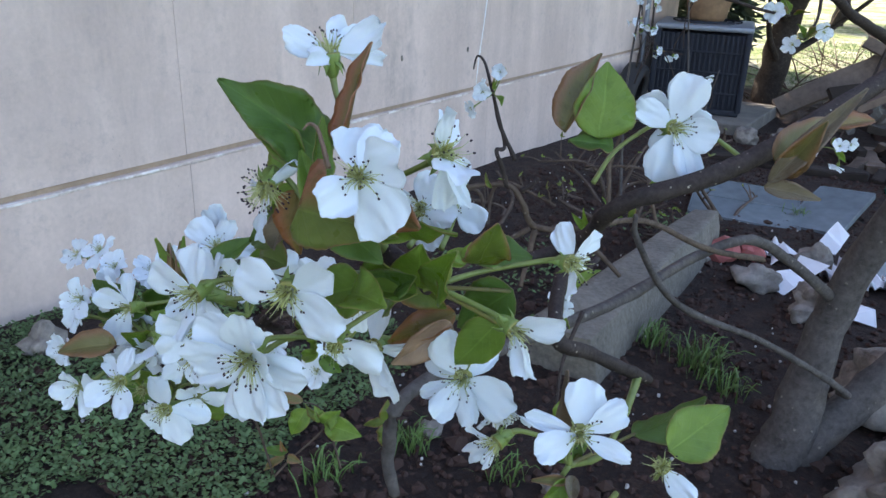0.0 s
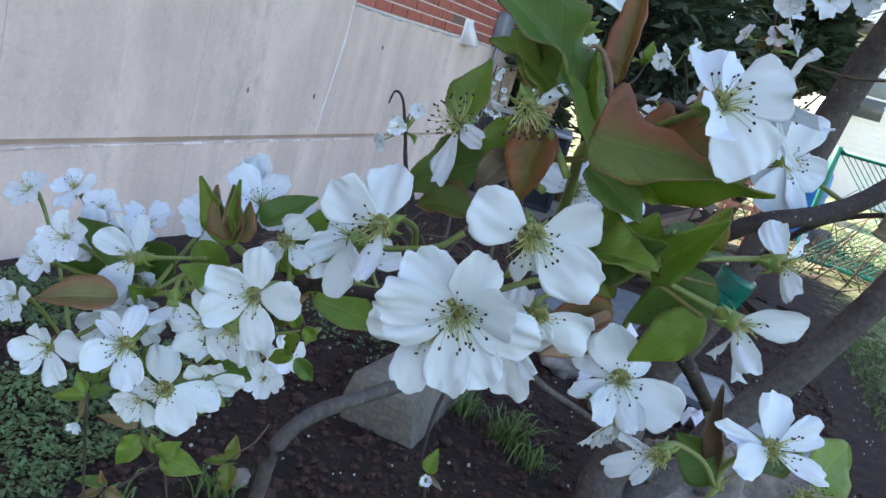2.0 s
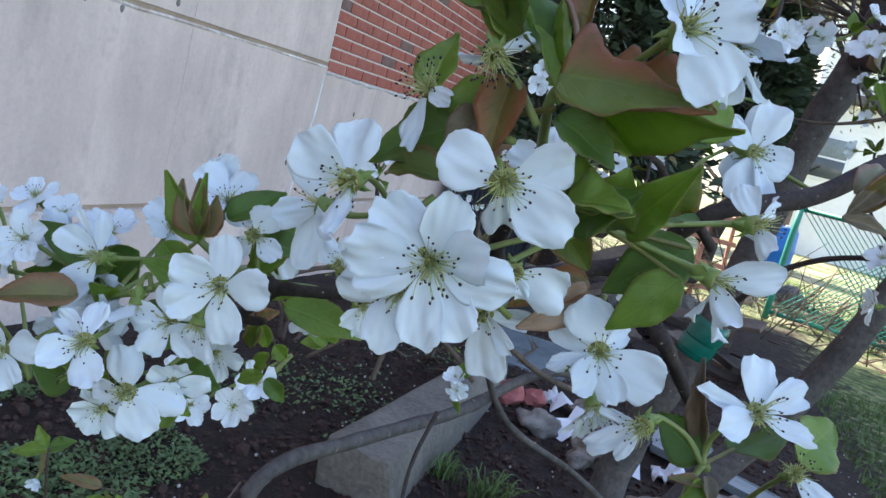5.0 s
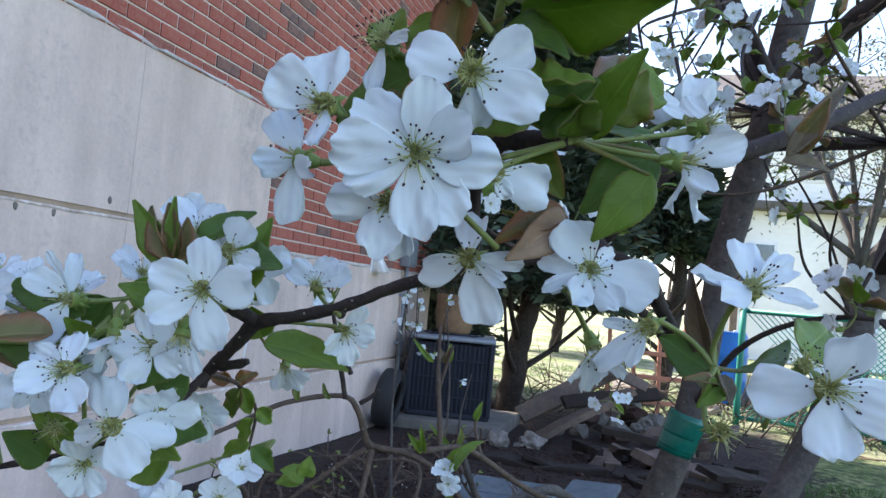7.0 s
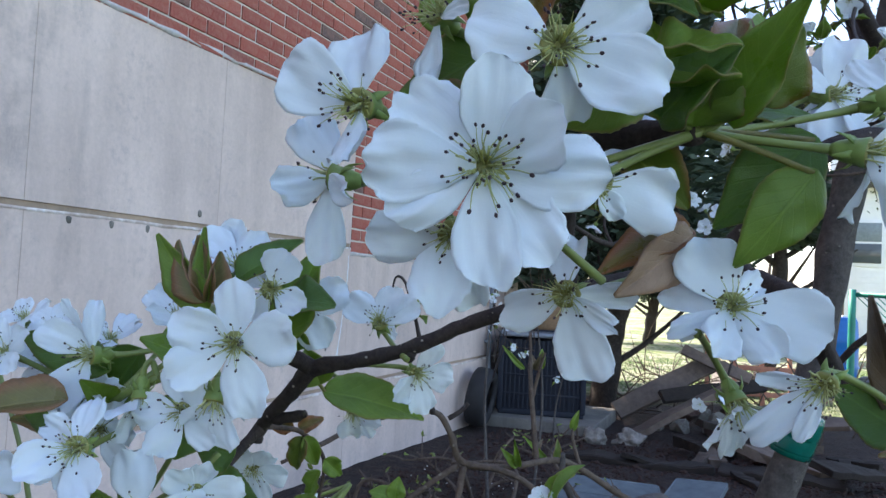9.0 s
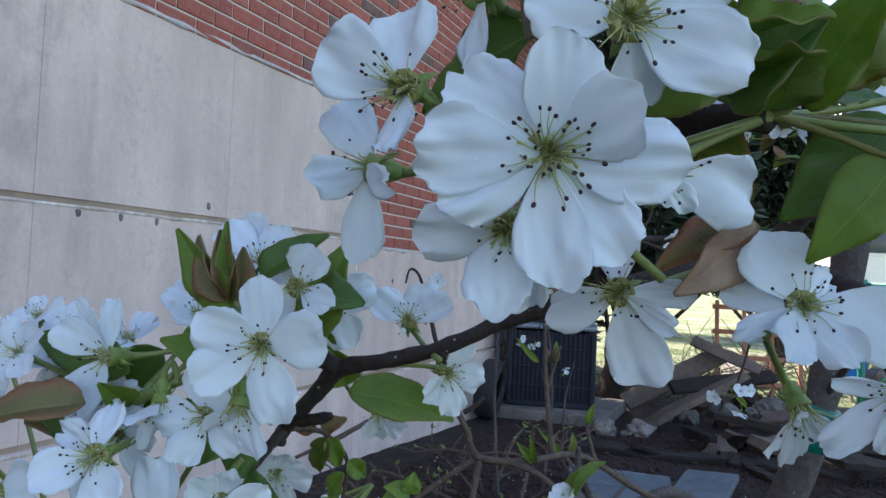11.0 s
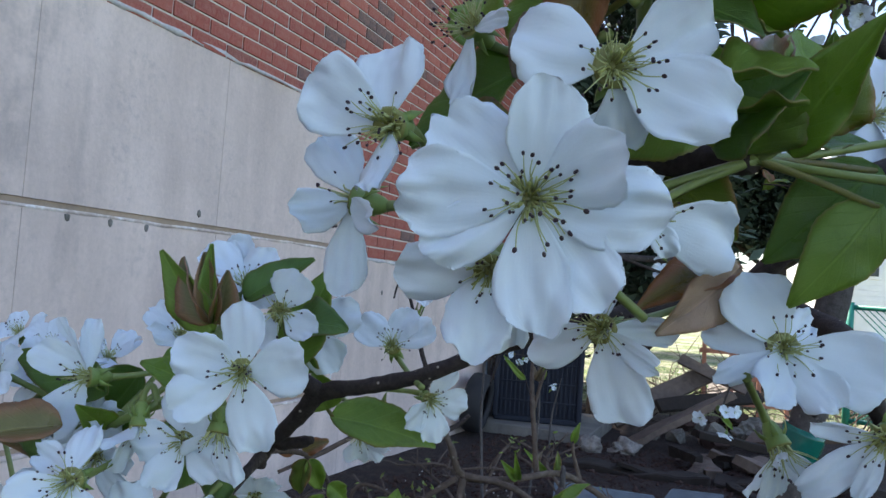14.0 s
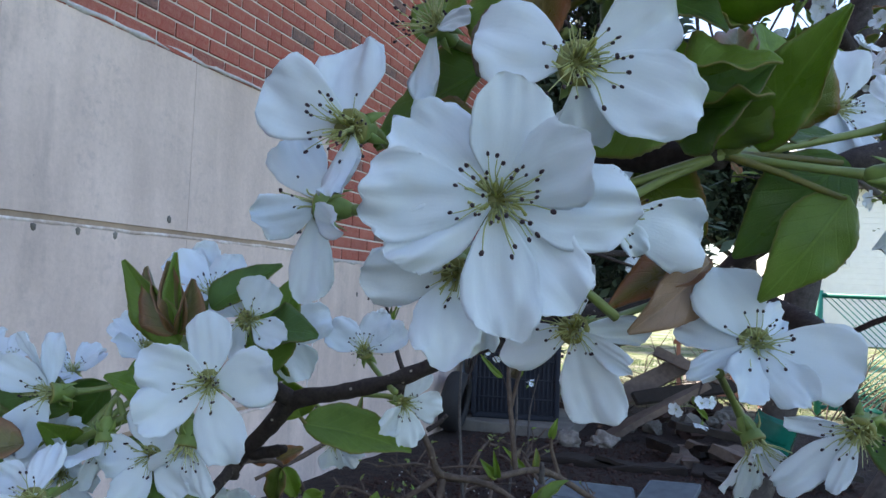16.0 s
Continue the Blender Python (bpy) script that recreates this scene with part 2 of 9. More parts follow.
M_TINGED = leaf_material("leaf_red_edged", (0.160, 0.225, 0.036), (0.100, 0.150, 0.024), (0.27, 0.105, 0.045), 0.70, 0.36)
M_BLUSHED = leaf_material("leaf_blushed", (0.175, 0.235, 0.042), (0.115, 0.165, 0.028), (0.34, 0.125, 0.065), 0.58, 0.36, True)
M_BRONZE = leaf_material("leaf_bronze", (0.205, 0.190, 0.062), (0.150, 0.120, 0.046), (0.27, 0.135, 0.065), 0.5, 0.26)
M_FELT = leaf_material("leaf_felted", (0.20, 0.165, 0.105), (0.12, 0.09, 0.055), (0.14, 0.095, 0.06), 0.7, 0.12)
M_ROLLED = leaf_material("leaf_rolled", (0.165, 0.110, 0.070), (0.090, 0.058, 0.038), (0.12, 0.078, 0.05), 0.7, 0.10)
M_RUSSET = leaf_material("leaf_russet", (0.235, 0.170, 0.040), (0.165, 0.110, 0.030), (0.31, 0.110, 0.045), 0.42, 0.3)
M_FADED = leaf_material("leaf_tan", (0.44, 0.295, 0.205), (0.31, 0.195, 0.130), (0.35, 0.20, 0.125), 0.7, 0.25)
M_TWIG = bark_material("twig_bark", (0.025, 0.020, 0.019), (0.076, 0.060, 0.056), 0.9, 480.0)
M_TRUNK = bark_material("trunk_bark", (0.048, 0.043, 0.042), (0.155, 0.141, 0.134), 0.4, 70.0)
M_DARK_BARK = bark_material("dark_bark", (0.018, 0.014, 0.012), (0.075, 0.060, 0.050), 0.2, 40.0)
M_CONCRETE = concrete_material("cast_concrete", (0.76, 0.62, 0.55), (0.54, 0.435, 0.385))
# cast concrete again, browner and darker to paint in the shade of the joints
M_JOINT_SHADE = concrete_material("joint_shade_concrete", (0.46, 0.35, 0.26), (0.30, 0.225, 0.165))
M_ARRIS = worn_arris_material()
M_LIP = plain("grey_mortar", (0.50, 0.48, 0.47), 0.92, grain=70.0, vary=0.4, relief=0.5, depth=0.004)
M_KERB = concrete_material("weathered_concrete", (0.235, 0.215, 0.185), (0.11, 0.10, 0.088))
M_BLOCK = plain("pitted_concrete", (0.165, 0.152, 0.128), 0.95, grain=60.0, vary=0.5, relief=0.7, depth=0.01)
M_MORTAR = plain("mortar", (0.60, 0.55, 0.50), 0.9, grain=90.0, relief=0.4, depth=0.003)
M_BRICK = brick_material()
M_SOIL = soil_material()
M_SHOOT = bark_material("shrub_bark", (0.06, 0.044, 0.036), (0.17, 0.128, 0.10), 0.3, 90.0)
M_CLOD = plain("clod", (0.050, 0.026, 0.019), 0.95, grain=90.0, vary=0.45, relief=0.6, depth=0.006)
M_STONE = plain("pale_stone", (0.23, 0.205, 0.18), 0.92, grain=36.0, vary=0.65, relief=1.0, depth=0.012)
M_METAL_DARK = plain("dark_enamel", (0.013, 0.017, 0.028), 0.8, 0.0, grain=30.0)
M_METAL_GREY = plain("grey_enamel", (0.22, 0.25, 0.29), 0.45, 0.2, grain=30.0)
M_RUBBER = plain("rubber", (0.018, 0.018, 0.02), 0.75, grain=60.0, relief=0.3)
M_WHITE = plain("white_paint", (0.78, 0.79, 0.80), 0.5, grain=20.0, vary=0.06)
M_TAPE = plain("green_tape", (0.0, 0.125, 0.095), 0.22, grain=50.0, vary=0.35, relief=0.3, depth=0.003)
M_WOOD_DARK = plain("wet_wood", (0.022, 0.015, 0.011), 0.95, grain=25.0, vary=0.5, relief=0.6, depth=0.008)
M_WOOD = plain("old_wood", (0.15, 0.11, 0.085), 0.8, grain=25.0, vary=0.45, relief=0.4, depth=0.004)
M_WOOD_RED = plain("red_wood", (0.42, 0.17, 0.10), 0.7, grain=25.0, vary=0.3)
M_GRASS = plain("grass", (0.085, 0.16, 0.035), 0.6, grain=40.0, vary=0.4)
M_WEED = plain("weed", (0.092, 0.158, 0.056), 0.65, grain=26.0, vary=0.6)
M_NEEDLE = plain("needle", (0.040, 0.066, 0.038), 0.7, grain=30.0, vary=0.5)
M_YOUNG = plain("young_foliage", (0.115, 0.125, 0.045), 0.6, grain=8.0, vary=0.5)
M_TERRACOTTA = plain("terracotta", (0.36, 0.105, 0.095), 0.8, grain=30.0, vary=0.25, relief=0.4)
M_TAN = plain("tan_clay", (0.22, 0.135, 0.075), 0.85, grain=25.0, vary=0.4, relief=0.5, depth=0.01)
M_GRIT = plain("grit", (0.42, 0.40, 0.38), 0.8, grain=90.0, vary=0.4)
M_PAPER = plain("paper", (0.74, 0.76, 0.80), 0.7, grain=20.0, vary=0.1)
M_SHEET = plain("grey_sheet", (0.17, 0.205, 0.225), 0.25, grain=14.0, vary=0.3)
M_BLUE = plain("blue_plastic", (0.0, 0.16, 0.55), 0.4, grain=20.0, vary=0.15)
M_FENCE = plain("green_mesh", (0.01, 0.22, 0.16), 0.5, grain=20.0, vary=0.2)
M_SIDING = plain("white_siding", (0.84, 0.84, 0.82), 0.6, grain=6.0, vary=0.06)
M_ROOF = plain("roof_shingle", (0.10, 0.09, 0.085), 0.9, grain=12.0, vary=0.35)
M_GLASS = plain("dark_pane", (0.06, 0.07, 0.08), 0.08, grain=4.0, vary=0.2)


# ---- building blocks ----
def mesh_of(name, bm, *materials, smooth=True):
    bmesh.ops.recalc_face_normals(bm, faces=bm.faces)
    data = bpy.data.meshes.new(name)
    bm.to_mesh(data)
    bm.free()
    for m in materials:
        data.materials.append(m)
    if smooth:
        data.shade_smooth()
    return data


def part(name, bm, material, parent=None, label="", smooth=True):
    """Links a bmesh as one mesh object under a thing or a part."""
    data = mesh_of(name, bm, material, smooth=smooth) if isinstance(bm, bmesh.types.BMesh) else bm
    ob = new(name, data)
    ob.parent = parent
    return tagged(ob, label)


def thing(name, at, label, category, group="", kind=""):
    ob = new(name)
    ob.location = at
    ob.empty_display_size = 0.05
    return tagged(ob, label, category, group, kind)


def box(bm, x0, x1, y0, y1, z0, z1, bevel=0.0, m=None):
    made = bmesh.ops.create_cube(bm, size=1.0)["verts"]
    bmesh.ops.scale(bm, vec=(x1 - x0, y1 - y0, z1 - z0), verts=made)
    bmesh.ops.translate(bm, vec=((x0 + x1) / 2, (y0 + y1) / 2, (z0 + z1) / 2), verts=made)
    if bevel:
        edges = list({e for v in made for e in v.link_edges})
        out = bmesh.ops.bevel(bm, geom=edges, offset=bevel, segments=2, affect="EDGES", profile=0.6)
        made = list({v for f in out["faces"] for v in f.verts} | {v for v in made if v.is_valid})
    if m is not None:
        bmesh.ops.transform(bm, matrix=m, verts=made)
    return made


def boxed(x0, x1, y0, y1, z0, z1, bevel=0.0, m=None):
    bm = bmesh.new()
    box(bm, x0, x1, y0, y1, z0, z1, bevel, m)
    return bm


def spline(points, steps):
    """Points along a smooth curve through the given ones."""
    pts = [Vector(p) for p in points]
    pts = [2 * pts[0] - pts[1], *pts, 2 * pts[-1] - pts[-2]]
    out = []
    for i in range(1, len(pts) - 2):
        a, b, c, d = pts[i - 1:i + 3]
        for k in range(steps):
            t = k / steps
            out.append(0.5 * (2 * b + (c - a) * t + (2 * a - 5 * b + 4 * c - d) * t * t + (3 * b - a - 3 * c + d) * t ** 3))
    return out + [pts[-2]]


def tube(bm, points, radii, sides=8, steps=5, rough=0.0, swell=0.0, slot=0):
    """A tapered round stem along a curve, with closed ends, uneven girth and knots."""
    line = spline(points, steps)
    count = len(line)
    wide = np.interp(np.linspace(0, len(radii) - 1, count), range(len(radii)), radii)
    up = Vector((0.31, 0.17, 0.93))
    rings = []
    for i, p in enumerate(line):
        way = (line[min(i + 1, count - 1)] - line[max(i - 1, 0)]).normalized()
        one = way.cross(up).normalized()
        two = way.cross(one)
        ring = []
        for k in range(sides):
            turn = 2 * math.pi * k / sides
            out = one * math.cos(turn) + two * math.sin(turn)
            r = wide[i] * (1 + rough * noise.noise(p * (0.6 / wide[i]) + out * 1.3) + swell * max(0, math.sin(i * 1.7)) ** 6)
            ring.append(bm.verts.new(p + out * r))
        rings.append(ring)
    for low, high in zip(rings, rings[1:]):
        for k in range(sides):
            bm.faces.new((low[k], low[(k + 1) % sides], high[(k + 1) % sides], high[k])).material_index = slot
    for ring in (rings[0], rings[-1]):
        bm.faces.new(ring).material_index = slot
    return line


def lump(bm, at, size, seed, uneven=0.3, detail=2):
    """An uneven stone or clod."""
    made = bmesh.ops.create_icosphere(bm, subdivisions=detail, radius=1.0)["verts"]
    for v in made:
        f = 1 + uneven * noise.noise(v.co * 1.4 + Vector((seed * 3.1, seed, 0))) + uneven * 0.4 * noise.noise(v.co * 3.7 + Vector((seed, 0, seed)))
        v.co = Vector((v.co.x * size[0], v.co.y * size[1], v.co.z * size[2])) * f + Vector(at)


def strewn(name, places, material, uneven, detail=1):
    """Many small uneven lumps in one mesh: places gives centre, half sizes and a seed for each."""
    base = bmesh.new()
    bmesh.ops.create_icosphere(base, subdivisions=detail, radius=1.0)
    ball = np.array([v.co[:] for v in base.verts])
    faces = np.array([[v.index for v in f.verts] for f in base.faces])
    base.free()
    shapes = []
    for k in range(24):
        shapes.append(np.array([v * (1 + uneven * noise.noise(Vector(v) * 1.4 + Vector((k * 3.1, k, 0)))) for v in ball]))
    verts = np.concatenate([shapes[int(seed) % 24] * np.array(size) + np.array(at) for at, size, seed in places])
    polys = np.concatenate([faces + len(ball) * i for i in range(len(places))])
    data = bpy.data.meshes.new(name)
    data.from_pydata(verts.tolist(), [], polys.tolist())
    data.materials.append(material)
    return part(name, data, None)


def blade(length, width, fold, bend, wave, seed, thick=0.0004, rows=26, across=8, shape=0.68, tooth=0.0, curl=0.0, lobe=()):
    """A leaf along +x with its face to +z: folded along the midrib, bent along its length, wavy, with a short stalk. lobe: (share of the length, share of the width) along its +y half, where that half has a shape of its own."""
    rng = random.Random(seed)
    bm = bmesh.new()
    uv = bm.loops.layers.uv.new("UVMap")
    phase = rng.uniform(0, 6)
    sheets = []
    for side in (1, -1):
        grid = []
        for i in range(rows + 1):
            u = i / rows
            half = width * 0.53 * (math.sin(math.pi * min(1, u ** shape)) ** 0.9) * (1.06 - 0.30 * u * u) + 0.0005
            row = []
            for k in range(across + 1):
                v = 2 * k / across - 1
                edge = 1 + tooth * (1 if i % 2 else -1) * (abs(v) > 0.99)
                y = half * v * edge * (float(np.interp(u, *zip(*lobe))) if lobe and v > 0 else 1.0)
                lift = abs(y) * math.tan(fold) - curl * (abs(v) ** 3) * half
                lift += wave * half * (math.sin(9 * u + phase + (1.5 if v > 0 else 0)) + 0.5 * math.sin(21 * u + 2 * phase)) * v * v
                lift += 0.06 * width * noise.noise(Vector((u * 3, v * 1.5, seed)))
                ang = bend * u
                cx = length * (math.sin(ang) / bend if abs(bend) > 1e-3 else u)
                cz = -length * ((1 - math.cos(ang)) / bend if abs(bend) > 1e-3 else 0)
                nx, nz = math.sin(ang), math.cos(ang)
                z = lift + side * thick * 0.5
                row.append((bm.verts.new((cx + nx * z, y * math.cos(fold * 0.6), cz + nz * z)), u, v * 0.5 + 0.5))
            grid.append(row)
        sheets.append(grid)
        for i in range(rows):
            for k in range(across):
                quad = (grid[i][k], grid[i][k + 1], grid[i + 1][k + 1], grid[i + 1][k])
                face = bm.faces.new([q[0] for q in (quad if side > 0 else quad[::-1])])
                for loop, q in zip(face.loops, quad if side > 0 else quad[::-1]):
                    loop[uv].uv = (q[1], q[2])
    top, low = sheets
    rim = [(i, 0) for i in range(rows + 1)] + [(rows, k) for k in range(1, across + 1)] + [(i, across) for i in range(rows - 1, -1, -1)] + [(0, k) for k in range(across - 1, 0, -1)]
    for (i, k), (j, l) in zip(rim, rim[1:] + rim[:1]):
        bm.faces.new((top[i][k][0], low[i][k][0], low[j][l][0], top[j][l][0]))
    return bm


def petal_mesh(seed, curl=0):
    """A petal one unit long along +x: a narrow claw, a broad round end, softly buckled, with a slightly ragged edge; curl: degrees by which it bends up along its length."""
    rng = random.Random(seed)
    bm = bmesh.new()
    uv = bm.loops.layers.uv.new("UVMap")
    rows, across = 18, 18
    notches = [(rng.uniform(-0.9, 0.9), rng.uniform(0.03, 0.08), rng.uniform(0.08, 0.18)) for _ in range(rng.choice((0, 1, 2, 2)))]
    if seed % 5 == 0:
        notches.append((rng.uniform(-0.4, 0.4), rng.uniform(0.10, 0.18), rng.uniform(0.07, 0.11)))
    cup, bow, ruffle, phase = rng.uniform(-0.12, 0.34), rng.uniform(-0.10, 0.06), rng.uniform(0.03, 0.085), rng.uniform(0, 6)
    crease, crease_at, gutter = rng.choice((-1, 1)) * rng.uniform(0.03, 0.09), rng.uniform(-0.6, 0.6), rng.uniform(0.0, 0.05)
    broad, widest = rng.uniform(0.86, 0.98), rng.uniform(0.55, 0.68)
    rise, round_off, skew = rng.uniform(0.95, 1.3), rng.uniform(2.1, 2.8), rng.uniform(-0.08, 0.08)
    sheets = []
    for side in (1, -1):
        grid = []
        for i in range(rows + 1):
            u = i / rows
            along = 1 - (1 - u) ** 1.75
            if along < widest:
                half = 0.13 + 0.87 * math.sin(math.pi / 2 * along / widest) ** rise
            else:
                half = max(0.0, 1 - ((along - widest) / (1 - widest)) ** round_off) ** 0.5 + 0.015
            half *= 0.5 * broad
            row = []
            for k in range(across + 1):
                v = 2 * k / across - 1
                x, y = along, half * v
                # an uneven rim: the outline swells and shrinks round the petal's middle
                turn = math.atan2(y, x - 0.45)
                far = min(1.0, math.hypot((x - 0.45) / 0.55, y / (0.5 * broad)))
                swell = 0.13 * noise.noise(Vector((turn * 1.3, seed * 2.1, 3.0))) + 0.085 * noise.noise(Vector((turn * 4.5, seed * 2.1, 8.0))) + 0.032 * noise.noise(Vector((turn * 11.0, seed * 2.1, 5.0)))
                for at, deep, wide in notches:
                    swell -= deep * math.exp(-((turn - at) / wide) ** 2)
                if x > 0.25:
                    grow = 1 + swell * far ** 3 * min(1.0, (x - 0.25) * 4)
                    x, y = 0.45 + (x - 0.45) * grow, y * grow
                w = y / (0.5 * broad)
                z = cup * y * y * 1.2 + bow * x * x + 0.07 * x * (1 - x) - gutter * math.exp(-(w / 0.16) ** 2) * x * (1.2 - x)
                z += ruffle * math.sin(4.5 * w + 2.6 * x + phase) * (0.2 + far * far) * x
                z += crease * math.exp(-((w - crease_at) / 0.30) ** 2) * x
                z += 0.12 * noise.noise(Vector((x * 2.1 + seed * 7, y * 2.1, 0))) * x + 0.065 * noise.noise(Vector((x * 2.5 + seed * 3, y * 7.0, 7))) * x + 0.026 * noise.noise(Vector((x * 7 + seed * 7, y * 7, 0))) * x
                y += skew * x * x
                z += side * 0.005 * (1.15 - x)
                if curl:
                    turn = radians(curl) * max(x, 0.0)
                    x, z = math.sin(turn) / radians(curl) - z * math.sin(turn), (1 - math.cos(turn)) / radians(curl) + z * math.cos(turn)
                row.append((bm.verts.new((x, y, z)), u, v * 0.5 + 0.5))
            grid.append(row)
        sheets.append(grid)
        for i in range(rows):
            for k in range(across):
                quad = (grid[i][k], grid[i][k + 1], grid[i + 1][k + 1], grid[i + 1][k])
                quad = quad if side > 0 else quad[::-1]
                face = bm.faces.new([q[0] for q in quad])
                for loop, q in zip(face.loops, quad):
                    loop[uv].uv = (q[1], q[2])
    top, low = sheets
    rim = [(i, 0) for i in range(rows + 1)] + [(rows, k) for k in range(1, across + 1)] + [(i, across) for i in range(rows - 1, -1, -1)] + [(0, k) for k in range(across - 1, 0, -1)]
    for (i, k), (j, l) in zip(rim, rim[1:] + rim[:1]):
        bm.faces.new((top[i][k][0], low[i][k][0], low[j][l][0], top[j][l][0]))
    return mesh_of("petal", bm, M_PETAL)


def stamen_mesh(seed):
    """A curved filament one unit high with a dark anther."""
    rng = random.Random(seed)
    bm = bmesh.new()
    b = rng.uniform(-0.25, 0.25)
    tube(bm, [(0, 0, 0), (0.12 + b * 0.5, 0, 0.5), (0.10 + b, rng.uniform(-0.1, 0.1), 1.0)], [0.022, 0.016, 0.011], 5, 3)
    made = bmesh.ops.create_icosphere(bm, subdivisions=2, radius=1.0)["verts"]
    for v in made:
        v.co = Vector((v.co.x * 0.050, v.co.y * (0.043 - 0.013 * (v.co.x > 0) * abs(v.co.y)), v.co.z * 0.070)) + Vector((0.10 + b, 0, 1.04))
    for f in bm.faces:
        if all(v in made for v in f.verts[:2]):
            f.material_index = 1
    return mesh_of("stamen", bm, M_FILAMENT, M_ANTHER)


def style_mesh(seed):
    """A short pale thread from the middle of the flower, with a faintly swollen tip."""
    rng = random.Random(seed)
    bm = bmesh.new()
    tube(bm, [(0, 0, 0), (rng.uniform(-0.1, 0.1), 0, 0.55), (rng.uniform(-0.2, 0.2), rng.uniform(-0.2, 0.2), 1.0)], [0.055, 0.04, 0.06], 5, 3)
    return mesh_of("style", bm, M_STYLE)


STYLES = [style_mesh(s) for s in range(4)]
PETAL_SHAPES = 40
PETALS = {}
STAMENS = [stamen_mesh(s) for s in range(6)]
flower_count = [0]


def petal_of(shape, curl):
    """One of the petal shapes with that bend, made once."""
    if (shape, curl) not in PETALS:
        PETALS[shape, curl] = petal_mesh(shape, curl)
    return PETALS[shape, curl]


def calyx_mesh(radius, stalk):
    """The green cup below the petals with five pointed sepals, the disc inside and the stalk, given in the flower's own axes."""
    bm = bmesh.new()
    r = radius
    rings = []
    for z, w in ((-0.42, 0.070), (-0.34, 0.12), (-0.22, 0.155), (-0.08, 0.175), (0.025, 0.200), (0.055, 0.165), (-0.02, 0.03)):
        rings.append([bm.verts.new((w * r * math.cos(k * math.pi / 5), w * r * math.sin(k * math.pi / 5), z * r)) for k in range(10)])
    for low, high in zip(rings, rings[1:]):
        for k in range(10):
            f = bm.faces.new((low[k], low[(k + 1) % 10], high[(k + 1) % 10], high[k]))
            f.material_index = 1 if low is rings[4] or low is rings[5] else 0
    bm.faces.new(rings[0])
    bm.faces.new(rings[-1]).material_index = 1
    for s in range(5):
        turn = Matrix.Rotation(2 * math.pi * (s + 0.5) / 5, 3, "Z")
        quad = []
        for x, y, z in ((0.12, 0.065, -0.09), (0.12, -0.065, -0.09), (0.22, 0.04, -0.19), (0.22, -0.04, -0.19), (0.27, 0.0, -0.34)):
            quad.append([bm.verts.new(turn @ (Vector((x, y, z + d)) * r)) for d in (0.0, -0.03)])
        for d in (0, 1):
            a, b, c, e, tip = [q[d] for q in quad]
            bm.faces.new((a, b, e, c))
            bm.faces.new((c, e, tip))
        for i, j in ((0, 2), (2, 4), (4, 3), (3, 1), (1, 0)):
            bm.faces.new((quad[i][0], quad[j][0], quad[j][1], quad[i][1]))
    rng = random.Random(int(radius * 1e5))
    for s in range(16):
        b, r0, out = s * 2.4, 0.03 + 0.12 * (s % 5) / 4, rng.uniform(0.03, 0.15)
        way = Vector((math.cos(b), math.sin(b), 0))
        root = way * r0 * r
        tube(bm, [root - Vector((0, 0, 0.02 * r)), root + way * out * 0.45 * r + Vector((0, 0, 0.13 * r)), root + way * out * r + Vector((rng.uniform(-0.03, 0.03), rng.uniform(-0.03, 0.03), rng.uniform(0.14, 0.26))) * r],
             [0.017 * r, 0.013 * r, 0.010 * r], 5, 2, slot=3)
    if stalk:
        tube(bm, [(0, 0, -0.40 * r), *stalk], [0.0012, 0.0009, 0.0009, 0.0011][:len(stalk) + 1], 7, 6, slot=2)
    return mesh_of("blossom", bm, M_SEPAL, M_DISC, M_STALK, M_FILAMENT)


